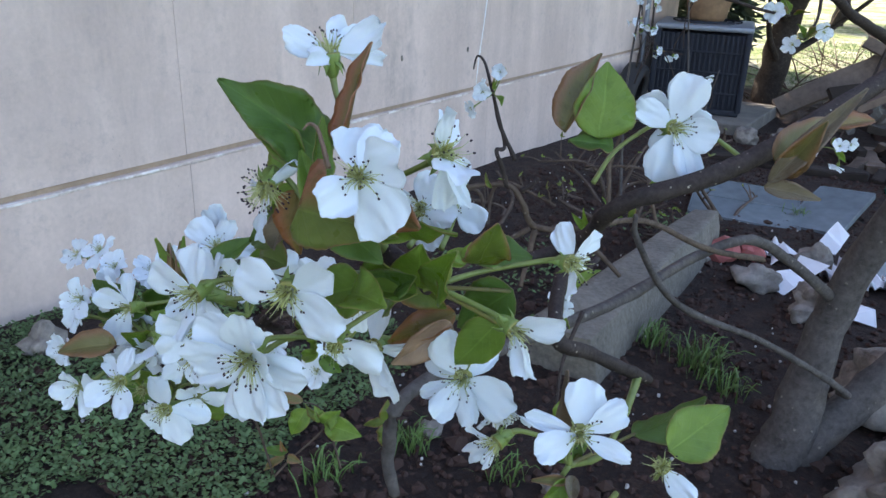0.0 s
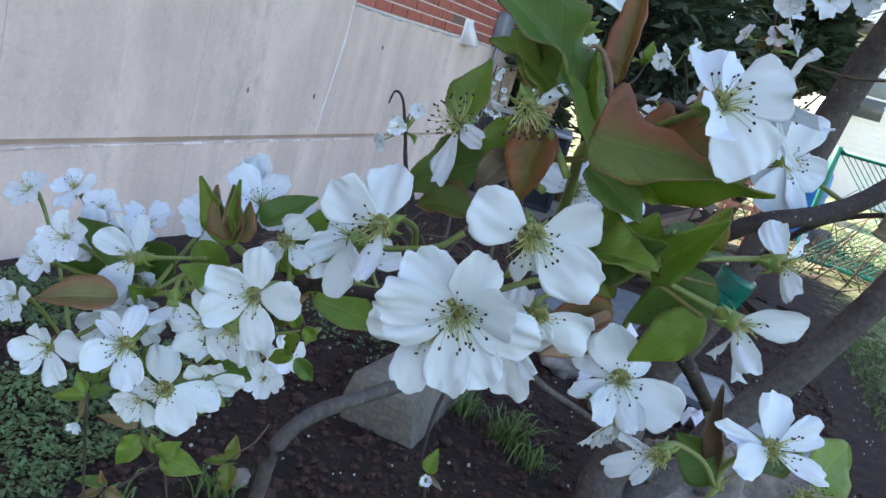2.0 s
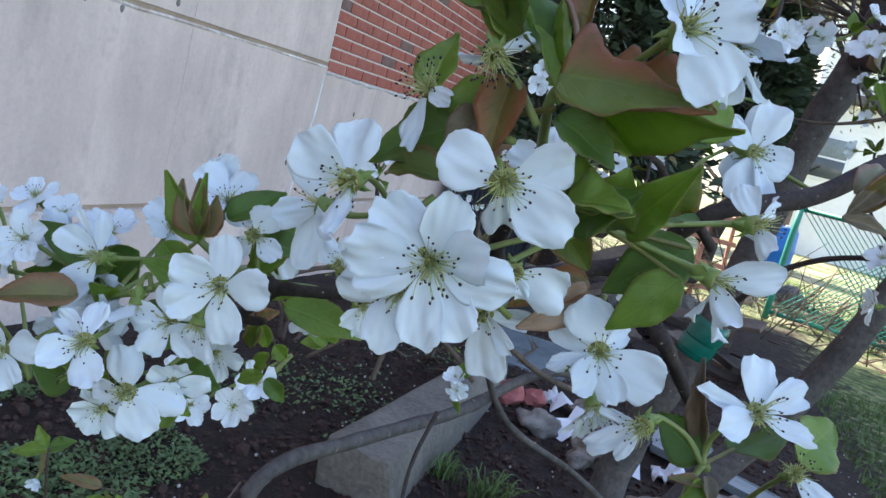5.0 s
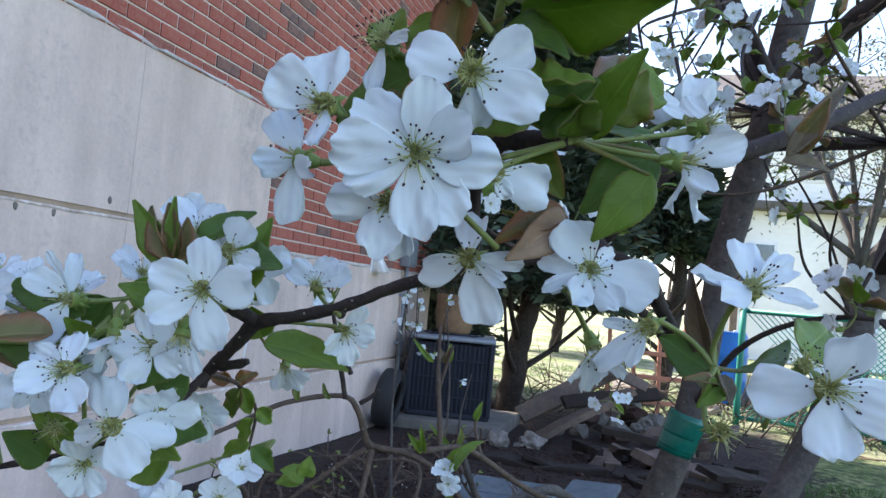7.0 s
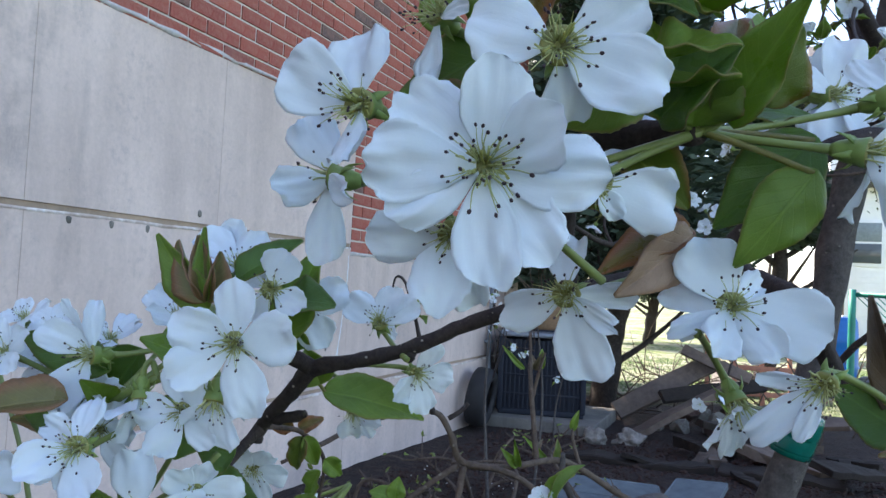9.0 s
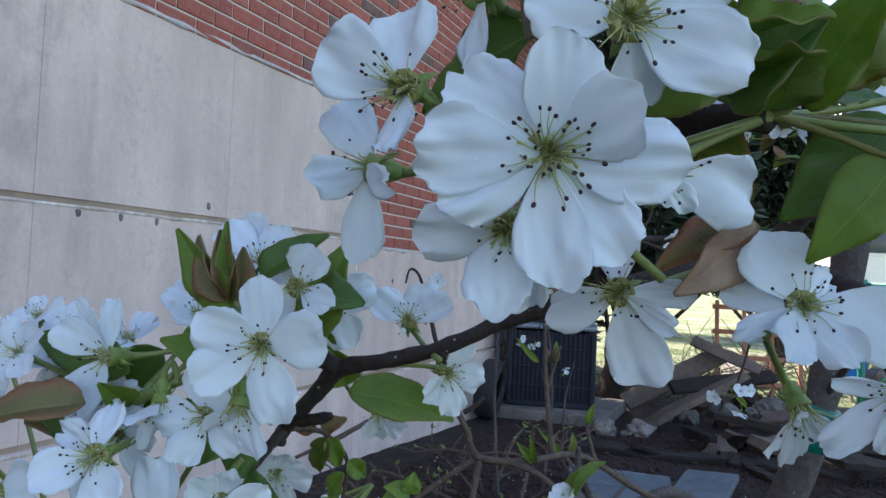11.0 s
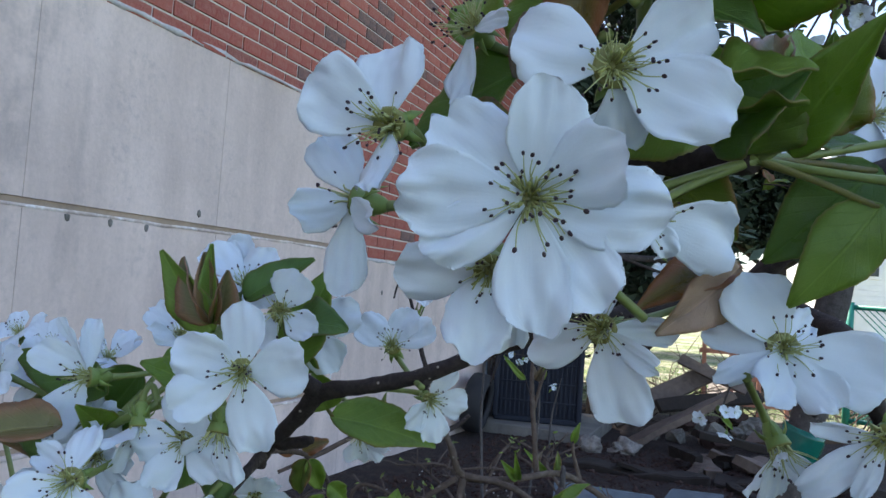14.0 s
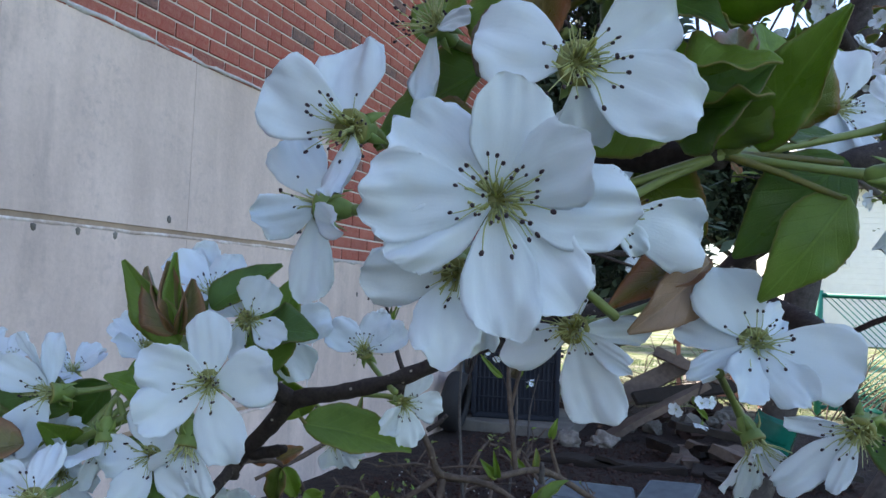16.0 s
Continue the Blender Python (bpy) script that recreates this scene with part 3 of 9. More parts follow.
def blossom(tree, at, turn, petals, radius=0.018, stalk=None, stamens=26, spread=1.0, label=""):
    """A pear blossom. turn: degrees; its face looks along its own z. petals: (angle, length, width, lift, bend, roll). stalk: where it springs from."""
    flower_count[0] += 1
    rng = random.Random(flower_count[0] * 17 + 3)
    m = pose(*at, *turn)
    line = None
    if stalk is not None:
        end = m.inverted() @ Vector(stalk)
        line = [Vector((0, 0, -0.9 * radius)) * 0.6 + end * 0.12, Vector((0, 0, -1.0 * radius)) * 0.5 + end * 0.55, end]
    ob = part("blossom", calyx_mesh(radius, line), None, tree, label or "white five-petalled pear blossom with dark anthers")
    ob.matrix_basis = m
    for i, (angle, length, width, lift, *more) in enumerate(petals):
        bend, roll = (*more, 0, rng.uniform(-9, 9))[:2] if len(more) != 1 else (more[0], rng.uniform(-9, 9))
        p = part("petal", petal_of(rng.randrange(PETAL_SHAPES), bend), None, ob)
        p.matrix_basis = (Matrix.Rotation(radians(angle), 4, "Z") @ Matrix.Translation((0.07 * radius, 0, 0.00035 * i))
                          @ Matrix.Rotation(radians(-lift), 4, "Y") @ Matrix.Rotation(radians(roll), 4, "X")
                          @ Matrix.Diagonal((length, length * width, length, 1)))
    for i in range(stamens):
        s = part("stamen", STAMENS[rng.randrange(len(STAMENS))], None, ob)
        tall = radius * rng.uniform(0.25, 0.41) * spread ** 1.5
        out = radians(6 + 58 * rng.random() ** 0.8) * spread
        s.matrix_basis = (Matrix.Rotation(2.4 * i + rng.uniform(-0.3, 0.3), 4, "Z") @ Matrix.Translation((0.075 * radius, 0, 0.02 * radius + 0.00022 * len(petals)))
                          @ Matrix.Rotation(out, 4, "Y") @ Matrix.Rotation(rng.uniform(0, 6), 4, "Z") @ Matrix.Diagonal((tall, tall, tall, 1)))
    for i in range(5 if stamens > 15 else 0):
        s = part("style", STYLES[i % 4], None, ob)
        tall = radius * rng.uniform(0.14, 0.26)
        s.matrix_basis = (Matrix.Rotation(2.4 * i + 1.1, 4, "Z") @ Matrix.Translation((0.02 * radius + 0.09 * radius * (i % 3) / 2, 0, 0.02 * radius + 0.00022 * len(petals)))
                          @ Matrix.Rotation(radians(rng.uniform(0, 38)), 4, "Y") @ Matrix.Diagonal((tall, tall, tall, 1)))
    return ob


def five(rng, length=0.018, lift=14.0, width=1.0, missing=()):
    """An even set of petals with natural scatter."""
    first = rng.uniform(0, 72)
    return [(first + 72 * i + rng.uniform(-9, 9), length * rng.uniform(0.9, 1.08), width * rng.uniform(0.88, 1.08), lift + rng.uniform(-9, 12))
            for i in range(5) if i not in missing]


leaf_count = [0]


def leaf(tree, base, tip, face, width, material, fold=18.0, bend=25.0, wave=0.12, curl=0.0, tooth=0.014, label="", stalk=None, shape=0.68, lobe=()):
    """A leaf from base to tip whose upper side looks along face."""
    leaf_count[0] += 1
    base, tip, face = Vector(base), Vector(tip), Vector(face)
    along = tip - base
    x = along.normalized()
    z = (face - face.dot(x) * x).normalized()
    y = z.cross(x)
    b = radians(bend)
    length = along.length * (1.0 if abs(b) < 1e-3 else (b / 2) / math.sin(b / 2))
    bm = blade(length, width, radians(fold), b, wave, leaf_count[0], tooth=tooth, curl=curl, shape=shape, lobe=lobe)
    m = Matrix((x, y, z)).transposed().to_4x4()
    m.translation = base
    bmesh.ops.transform(bm, matrix=m @ Matrix.Rotation(-b / 2, 4, "Y"), verts=bm.verts)
    if stalk is not None:
        tube(bm, [base + x * 0.001, (base + Vector(stalk)) / 2, stalk], [0.0007, 0.0007, 0.0009], 6, 4)
    return part("leaf", bm, material, tree, label)


# ---- the setting ----
WALL_X, STEP_Y, END_Y = -2.182, 3.72, 6.95      # the wall's face, where its brickwork steps down, its far corner
LOW_BRICK, HIGH_BRICK = 1.145, 1.915            # the brickwork's feet
JOINT_LOW, JOINT_HIGH = 0.415, 1.185            # cast joints
COURSE, BRICK_L, BRICK_H = 0.0677, 0.203, 0.0577


def ground_z(x, y):
    slope = 0.055 - 0.030 * min(max(y - 0.5, -1.0), 5.5)
    bump = 0.030 * noise.noise(Vector((x * 1.1, y * 1.1, 0))) + 0.012 * noise.noise(Vector((x * 5, y * 5, 2.0)))
    near = math.exp(-((x + 0.5) / 3.2) ** 2 - ((y - 2.5) / 4.5) ** 2)
    return slope + bump * near + 0.006 * noise.noise(Vector((x * 19, y * 19, 5.0))) * near


def make_ground():
    bm = bmesh.new()
    xs = [-400, -120, -40, -14, -6] + [-4 + 0.07 * i for i in range(110)] + [5, 7, 10, 16, 30, 60, 150, 400]
    ys = [-400, -120, -40, -14, -5] + [-3 + 0.08 * i for i in range(130)] + [8.5, 10, 12, 15, 20, 30, 60, 150, 400]
    grid = [[bm.verts.new((x, y, ground_z(x, y))) for x in xs] for y in ys]
    for low, high in zip(grid, grid[1:]):
        for i in range(len(xs) - 1):
            bm.faces.new((low[i], low[i + 1], high[i + 1], high[i]))
    ground = part("ground", bm, M_SOIL)
    tagged(ground, "dark bare garden soil turning to lawn further off", "ground", kind="structure")


make_ground()


def make_building():
    """A long house: cast concrete base with recessed joints, brickwork above, both stepped."""
    core = bmesh.new()
    box(core, WALL_X - 6.0, WALL_X - 0.05, -9.0, END_Y - 0.05, -0.6, 6.3)
    wall = part("wall_west", core, M_MORTAR, smooth=False)
    tagged(wall, "beige concrete base wall with red brickwork above it", "wall", kind="structure")
    # the mortar bed that the bricks stand proud of
    bed = bmesh.new()
    box(bed, WALL_X - 0.05, WALL_X - 0.006, -9.0, STEP_Y, HIGH_BRICK, 6.25)
    box(bed, WALL_X - 0.05, WALL_X - 0.006, STEP_Y, END_Y, LOW_BRICK, 6.25)
    part("mortar_bed", bed, M_MORTAR, wall, "pale grey mortar", smooth=False)
    # the floor of the joints; its brown colour carries the groove's shade
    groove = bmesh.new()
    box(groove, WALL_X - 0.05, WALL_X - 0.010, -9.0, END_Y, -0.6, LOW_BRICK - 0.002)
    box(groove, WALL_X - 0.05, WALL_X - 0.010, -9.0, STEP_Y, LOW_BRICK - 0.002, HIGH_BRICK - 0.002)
    part("concrete_backing", groove, M_JOINT_SHADE, wall, "brownish recess of the cast joints with shade in its colour", smooth=False)
    seams = [-9.0, -7.2, -5.4, -3.6, -1.8, -0.13, 0.78, 1.672, 2.582, STEP_Y, 4.39, 5.30, 6.2, END_Y]
    for a, b in zip(seams, seams[1:]):
        rows = [(-0.6, JOINT_LOW - 0.010, 0.014), (JOINT_LOW + 0.010, JOINT_HIGH - 0.012 if b <= STEP_Y else LOW_BRICK, 0.0)]
        if b <= STEP_Y:
            rows.append((JOINT_HIGH + 0.010, HIGH_BRICK, -0.002))
        for low, high, proud in rows:
            bm = boxed(WALL_X - 0.03, WALL_X + proud, a + 0.0008, b - 0.0008, low, high, 0.0014)
            part("concrete_panel", bm, M_CONCRETE, wall, smooth=False)
    # the pale rounded arris below each cast joint
    for y1, z in ((STEP_Y, JOINT_HIGH), (END_Y, JOINT_LOW)):
        edge = bmesh.new()
        steps = int((y1 + 3.0) / 0.12)
        tube(edge, [(WALL_X + (0.010 if z == JOINT_LOW else -0.003), -3.0 + (y1 + 3.0) * i / steps, z - 0.016 + 0.002 * noise.noise(Vector((i * 0.4, z, 0)))) for i in range(steps + 1)],
             [0.0070] * 3, 6, 1, rough=0.9)
        part("joint_arris", edge, M_ARRIS, wall, "pale worn arris along the cast joint")
    # the rough lip of the pour under the bricks
    lip = bmesh.new()
    for y0, y1, z in ((-3.0, STEP_Y, HIGH_BRICK), (STEP_Y, END_Y, LOW_BRICK)):
        steps = int((y1 - y0) / 0.09)
        tube(lip, [(WALL_X - 0.007, y0 + (y1 - y0) * i / steps, z - 0.008 + 0.004 * noise.noise(Vector((i * 0.7, z, 0)))) for i in range(steps + 1)],
             [0.013] * 3, 6, 1, rough=1.3)
    part("mortar_lip", lip, M_LIP, wall, "rough grey mortar lip")
    holes = bmesh.new()
    for y, z in ((1.84, 1.150), (2.02, 1.150), (2.19, 1.150), (1.47, 1.15), (2.93, 0.64), (2.47, 1.235), (3.51, 0.63), (4.15, 0.95)):
        lump(holes, (WALL_X - 0.001, y, z), (0.004, 0.013, 0.018), y, 0.3, 1)
    part("form_tie_hole", holes, M_KERB, wall, "grey filled form-tie holes")
    streak = bmesh.new()
    tube(streak, [(WALL_X, 3.70, 1.13), (WALL_X, 3.69, 0.95), (WALL_X, 3.66, 0.75), (WALL_X, 3.62, 0.55), (WALL_X, 3.61, 0.43)], [0.003, 0.006, 0.004, 0.005, 0.003], 5, 6, rough=0.9)
    part("sealant", streak, M_WHITE, wall, "white run of sealant")
    roof = boxed(WALL_X - 6.2, WALL_X + 0.25, -9.2, END_Y + 0.25, 6.3, 6.5, 0.02)
    part("roof", roof, M_ROOF, wall, "dark flat roof", smooth=False)
    return wall


WALL = make_building()


# ---- things by the wall ----
def make_vent():
    ob = thing("vent_hood", (WALL_X, 5.42, 1.16), "white sheet-metal vent hood on the brickwork", "vent")
    bm = bmesh.new()
    a = [bm.verts.new(p) for p in ((0, -0.07, -0.06), (0, 0.07, -0.06), (0.11, 0.07, -0.06), (0.11, -0.07, -0.06), (0, -0.05, 0.10), (0, 0.05, 0.10), (0.02, 0.045, 0.10), (0.02, -0.045, 0.10))]
    for f in ((0, 1, 2, 3), (4, 5, 6, 7), (0, 1, 5, 4), (1, 2, 6, 5), (2, 3, 7, 6), (3, 0, 4, 7)):
        bm.faces.new([a[i] for i in f])
    bmesh.ops.bevel(bm, geom=list(bm.edges), offset=0.006, segments=2, affect="EDGES")
    part("hood", bm, M_WHITE, ob)
    part("flange", boxed(0.0, 0.006, -0.085, 0.085, -0.07, 0.12, 0.002), M_WHITE, ob)


def make_meter():
    ob = thing("utility_box", (WALL_X, 6.08, 1.29), "blue-grey metal utility box with a conduit below", "utility box")
    part("case", boxed(0.0, 0.09, -0.09, 0.09, -0.11, 0.13, 0.012), M_METAL_GREY, ob)
    part("cover", boxed(0.09, 0.102, -0.075, 0.075, -0.09, 0.11, 0.005), M_METAL_GREY, ob)
    bm = bmesh.new()
    tube(bm, [(0.04, 0, -0.11), (0.04, 0, -0.5), (0.04, 0, -0.95), (0.10, 0.02, -1.12)], [0.018] * 3, 10, 4)
    part("conduit", bm, M_METAL_GREY, ob, "grey conduit")
    for z in (-0.35, -0.75):
        part("clip", boxed(0.0, 0.06, -0.03, 0.03, z - 0.012, z + 0.012, 0.003), M_METAL_GREY, ob)


def make_condenser():
    """An outdoor cooling unit: louvred sides round a dark core, a pale lid with a grille."""
    ob = thing("air_conditioner", (-1.742, 6.335, -0.015), "dark blue-grey outdoor air conditioner with louvred sides on a concrete slab", "air conditioner")
    w, h = 0.33, 0.62
    ob.rotation_euler.z = radians(13)
    part("core", boxed(-w + 0.006, w - 0.006, -w + 0.006, w - 0.006, 0.0, h - 0.02, 0.02), M_METAL_DARK, ob)
    part("base_pan", boxed(-w - 0.01, w + 0.01, -w - 0.01, w + 0.01, 0.0, 0.045, 0.012), M_METAL_DARK, ob)
    for sx in (-1, 1):
        for sy in (-1, 1):
            part("corner_post", boxed(sx * w - 0.022, sx * w + 0.022, sy * w - 0.022, sy * w + 0.022, 0.03, h, 0.012), M_METAL_DARK, ob)
    slat = mesh_of("slat", boxed(-0.008, 0.008, -0.010, 0.010, 0.05, h - 0.02, 0.003), M_METAL_DARK)
    for side in range(4):
        turn = Matrix.Rotation(side * math.pi / 2, 4, "Z")
        for i in range(17):
            s = part("slat", slat, None, ob)
            s.matrix_basis = turn @ Matrix.Translation((-w + 0.04 + (2 * w - 0.08) * i / 16, -w, 0))
        for k in range(3):
            bm = boxed(-w, w, -w - 0.014, -w - 0.006, 0.16 + 0.15 * k, 0.175 + 0.15 * k, 0.002)
            rail = part("rail", bm, M_METAL_DARK, ob)
            rail.matrix_basis = turn
    part("lid", boxed(-w - 0.025, w + 0.025, -w - 0.025, w + 0.025, h, h + 0.04, 0.016), M_METAL_GREY, ob, "pale grey lid")
    for r in (0.08, 0.14, 0.20, 0.26):
        bm = bmesh.new()
        tube(bm, [(r * math.cos(t), r * math.sin(t), h + 0.05) for t in np.linspace(0, 2 * math.pi, 25)], [0.005] * 2, 6, 1)
        part("grille_ring", bm, M_METAL_DARK, ob)
    slab = part("slab", boxed(-2.14, -1.20, 5.80, 6.85, -0.20, -0.016, 0.012), M_KERB)
    tagged(slab, "weathered grey concrete slab under the air conditioner", "slab")


def make_tyre():
    bm = bmesh.new()
    profile = [(0.13, 0.05), (0.15, 0.072), (0.19, 0.080), (0.215, 0.068), (0.226, 0.04), (0.228, 0.0), (0.226, -0.04), (0.215, -0.068), (0.19, -0.080), (0.15, -0.072), (0.13, -0.05), (0.142, -0.045), (0.17, -0.05), (0.19, -0.02), (0.19, 0.02), (0.17, 0.05), (0.142, 0.045)]
    rings = []
    for i in range(48):
        t = 2 * math.pi * i / 48
        groove = 0.004 * (i % 2)
        rings.append([bm.verts.new(((r - (groove if r > 0.214 else 0)) * math.cos(t), z, (r - (groove if r > 0.214 else 0)) * math.sin(t))) for r, z in profile])
    for a, b in zip(rings, rings[1:] + rings[:1]):
        for k in range(len(profile)):
            bm.faces.new((a[k], a[(k + 1) % len(profile)], b[(k + 1) % len(profile)], b[k]))
    ob = part("tyre", bm, M_RUBBER)
    ob.matrix_basis = pose(-2.035, 5.62, 0.145, 8, 0, 96)
    tagged(ob, "old black rubber tyre leaning against the wall", "tyre")


def make_planter():
    """A lumpy tan clay pot with dry stalks, standing on the unit's lid."""
    ob = thing("clay_planter", (-1.76, 6.36, 0.655), "tan clay planter with dry stalks on the unit", "planter")
    bm = bmesh.new()
    rings = []
    for z, r in ((0, 0.13), (0.03, 0.15), (0.16, 0.175), (0.26, 0.165), (0.30, 0.175), (0.33, 0.17), (0.33, 0.15), (0.27, 0.14)):
        rings.append([bm.verts.new((r * (1 + 0.05 * noise.noise(Vector((k, z * 9, 0)))) * math.cos(k * math.pi / 12), r * math.sin(k * math.pi / 12), z)) for k in range(24)])
    for a, b in zip(rings, rings[1:]):
        for k in range(24):
            bm.faces.new((a[k], a[(k + 1) % 24], b[(k + 1) % 24], b[k]))
    bm.faces.new(rings[0])
    bm.faces.new(rings[-1])
    part("pot", bm, M_TAN, ob)
    rng = random.Random(5)
    for i in range(14):
        bm = bmesh.new()
        x, y = rng.uniform(-0.1, 0.1), rng.uniform(-0.1, 0.1)
        tube(bm, [(x, y, 0.27), (x * 1.6, y * 1.6, 0.36), (x * 2.6 + rng.uniform(-0.05, 0.05), y * 2.6, 0.40 + rng.uniform(-0.06, 0.14))], [0.006, 0.004, 0.002], 5, 3)
        part("stalk", bm, M_WOOD, ob)


make_vent()
make_meter()
make_condenser()
make_tyre()
make_planter()


# ---- things lying on the bed ----
def on_ground(x, y):
    return Vector((x, y, ground_z(x, y)))


def make_kerbstone():
    bm = bmesh.new()
    box(bm, -0.115, 0.115, 0.0, 1.42, -0.10, 0.135, 0.02)
    bmesh.ops.subdivide_edges(bm, edges=list(bm.edges), cuts=4, use_grid_fill=True)
    for v in bm.verts:
        v.co += Vector((noise.noise(v.co * 7), noise.noise(v.co * 7 + Vector((9, 0, 0))), noise.noise(v.co * 7 + Vector((0, 9, 0))))) * 0.016
        v.co.x *= 1.0 + 0.12 * (v.co.z > 0.1) * -1
        v.co.x -= max(0.0, v.co.x + 0.115) * 0.32 * v.co.y
        v.co.z -= 0.05 * v.co.y
    ob = part("concrete_kerb", bm, M_BLOCK)
    ob.matrix_basis = pose(-0.735, 1.76, 0.03, 2, -4, -2)
    tagged(ob, "long broken grey concrete kerb lying in the soil", "kerb")


def make_sheets():
    """Flat translucent panels with a folded-down rim, thrown on the bed."""
    for x, y, z, l, w, rx, ry, rz, label in ((-0.74, 3.90, 0.03, 0.50, 0.50, 5, 2, 12, "grey translucent plastic panel lying on the soil"),
                                            (-0.37, 4.02, 0.06, 0.25, 0.56, 7, -4, -8, "pale grey plastic panel lying on another"),
                                            (0.06, 3.25, 0.05, 0.34, 0.20, 6, 4, 22, "pale grey panel lying crookedly on rubbish"),
                                            (0.30, 3.0, 0.04, 0.62, 0.10, 3, 3, -14, "thin pale strip of panel on the soil")):
        ob = thing("plastic_panel", (0, 0, 0), label, "panel", "panels on the bed")
        part("sheet", boxed(-l / 2, l / 2, -w / 2, w / 2, 0.0, 0.006, 0.002), M_SHEET, ob, smooth=False)
        for x0, x1, y0, y1 in ((-l / 2, l / 2, -w / 2 - 0.008, -w / 2), (-l / 2, l / 2, w / 2, w / 2 + 0.008), (-l / 2 - 0.008, -l / 2, -w / 2, w / 2), (l / 2, l / 2 + 0.008, -w / 2, w / 2)):
            part("rim", boxed(x0, x1, y0, y1, -0.022, 0.009, 0.002), M_SHEET, ob, smooth=False)
        if l > 0.3 and w > 0.3:
            part("rib", boxed(-l / 2 + 0.02, l / 2 - 0.02, -0.006, 0.006, 0.006, 0.012, 0.002), M_SHEET, ob, smooth=False)
        ob.matrix_basis = pose(x, y, z + ground_z(x, y), rx, ry, rz)


def folded(l, w, seed):
    """A stiff sheet of paper with two sharp folds."""
    rng = random.Random(seed)
    bm = bmesh.new()
    lift = [0.0, rng.uniform(0.02, 0.05), rng.uniform(0.0, 0.02), rng.uniform(0.02, 0.06)]
    top = [[bm.verts.new((l * (i / 3 - 0.5) + rng.uniform(-0.02, 0.02), w * (k - 0.5) * rng.uniform(0.7, 1.2) + 0.12 * w * i, lift[i] + k * rng.uniform(-0.01, 0.04) + 0.004)) for k in range(2)] for i in range(4)]
    low = [[bm.verts.new(v.co - Vector((0, 0, 0.002))) for v in row] for row in top]
    for i in range(3):
        bm.faces.new((top[i][0], top[i + 1][0], top[i + 1][1], top[i][1]))
        bm.faces.new((low[i][1], low[i + 1][1], low[i + 1][0], low[i][0]))
        for k in range(2):
            bm.faces.new((top[i][k], low[i][k], low[i + 1][k], top[i + 1][k]))
    for i in (0, 3):
        bm.faces.new((top[i][0], top[i][1], low[i][1], low[i][0]))
    return bm


def crumpled(l, w, seed, lift):
    bm = bmesh.new()
    n = 12
    top = [[bm.verts.new((l * (i / n - 0.5), w * (k / n - 0.5) * (1 - 0.3 * noise.noise(Vector((i * 0.3, seed, 0)))),
                          lift * abs(noise.noise(Vector((i * 0.35 + seed, k * 0.35, seed)))) + 0.004)) for k in range(n + 1)] for i in range(n + 1)]
    low = [[bm.verts.new(v.co - Vector((0, 0, 0.002))) for v in row] for row in top]
    for i in range(n):
        for k in range(n):
            bm.faces.new((top[i][k], top[i + 1][k], top[i + 1][k + 1], top[i][k + 1]))
            bm.faces.new((low[i][k + 1], low[i + 1][k + 1], low[i + 1][k], low[i][k]))
    rim = [(i, 0) for i in range(n)] + [(n, k) for k in range(n)] + [(i, n) for i in range(n, 0, -1)] + [(0, k) for k in range(n, 0, -1)]
    for (i, k), (j, l2) in zip(rim, rim[1:] + rim[:1]):
        bm.faces.new((top[i][k], low[i][k], low[j][l2], top[j][l2]))
    return bm


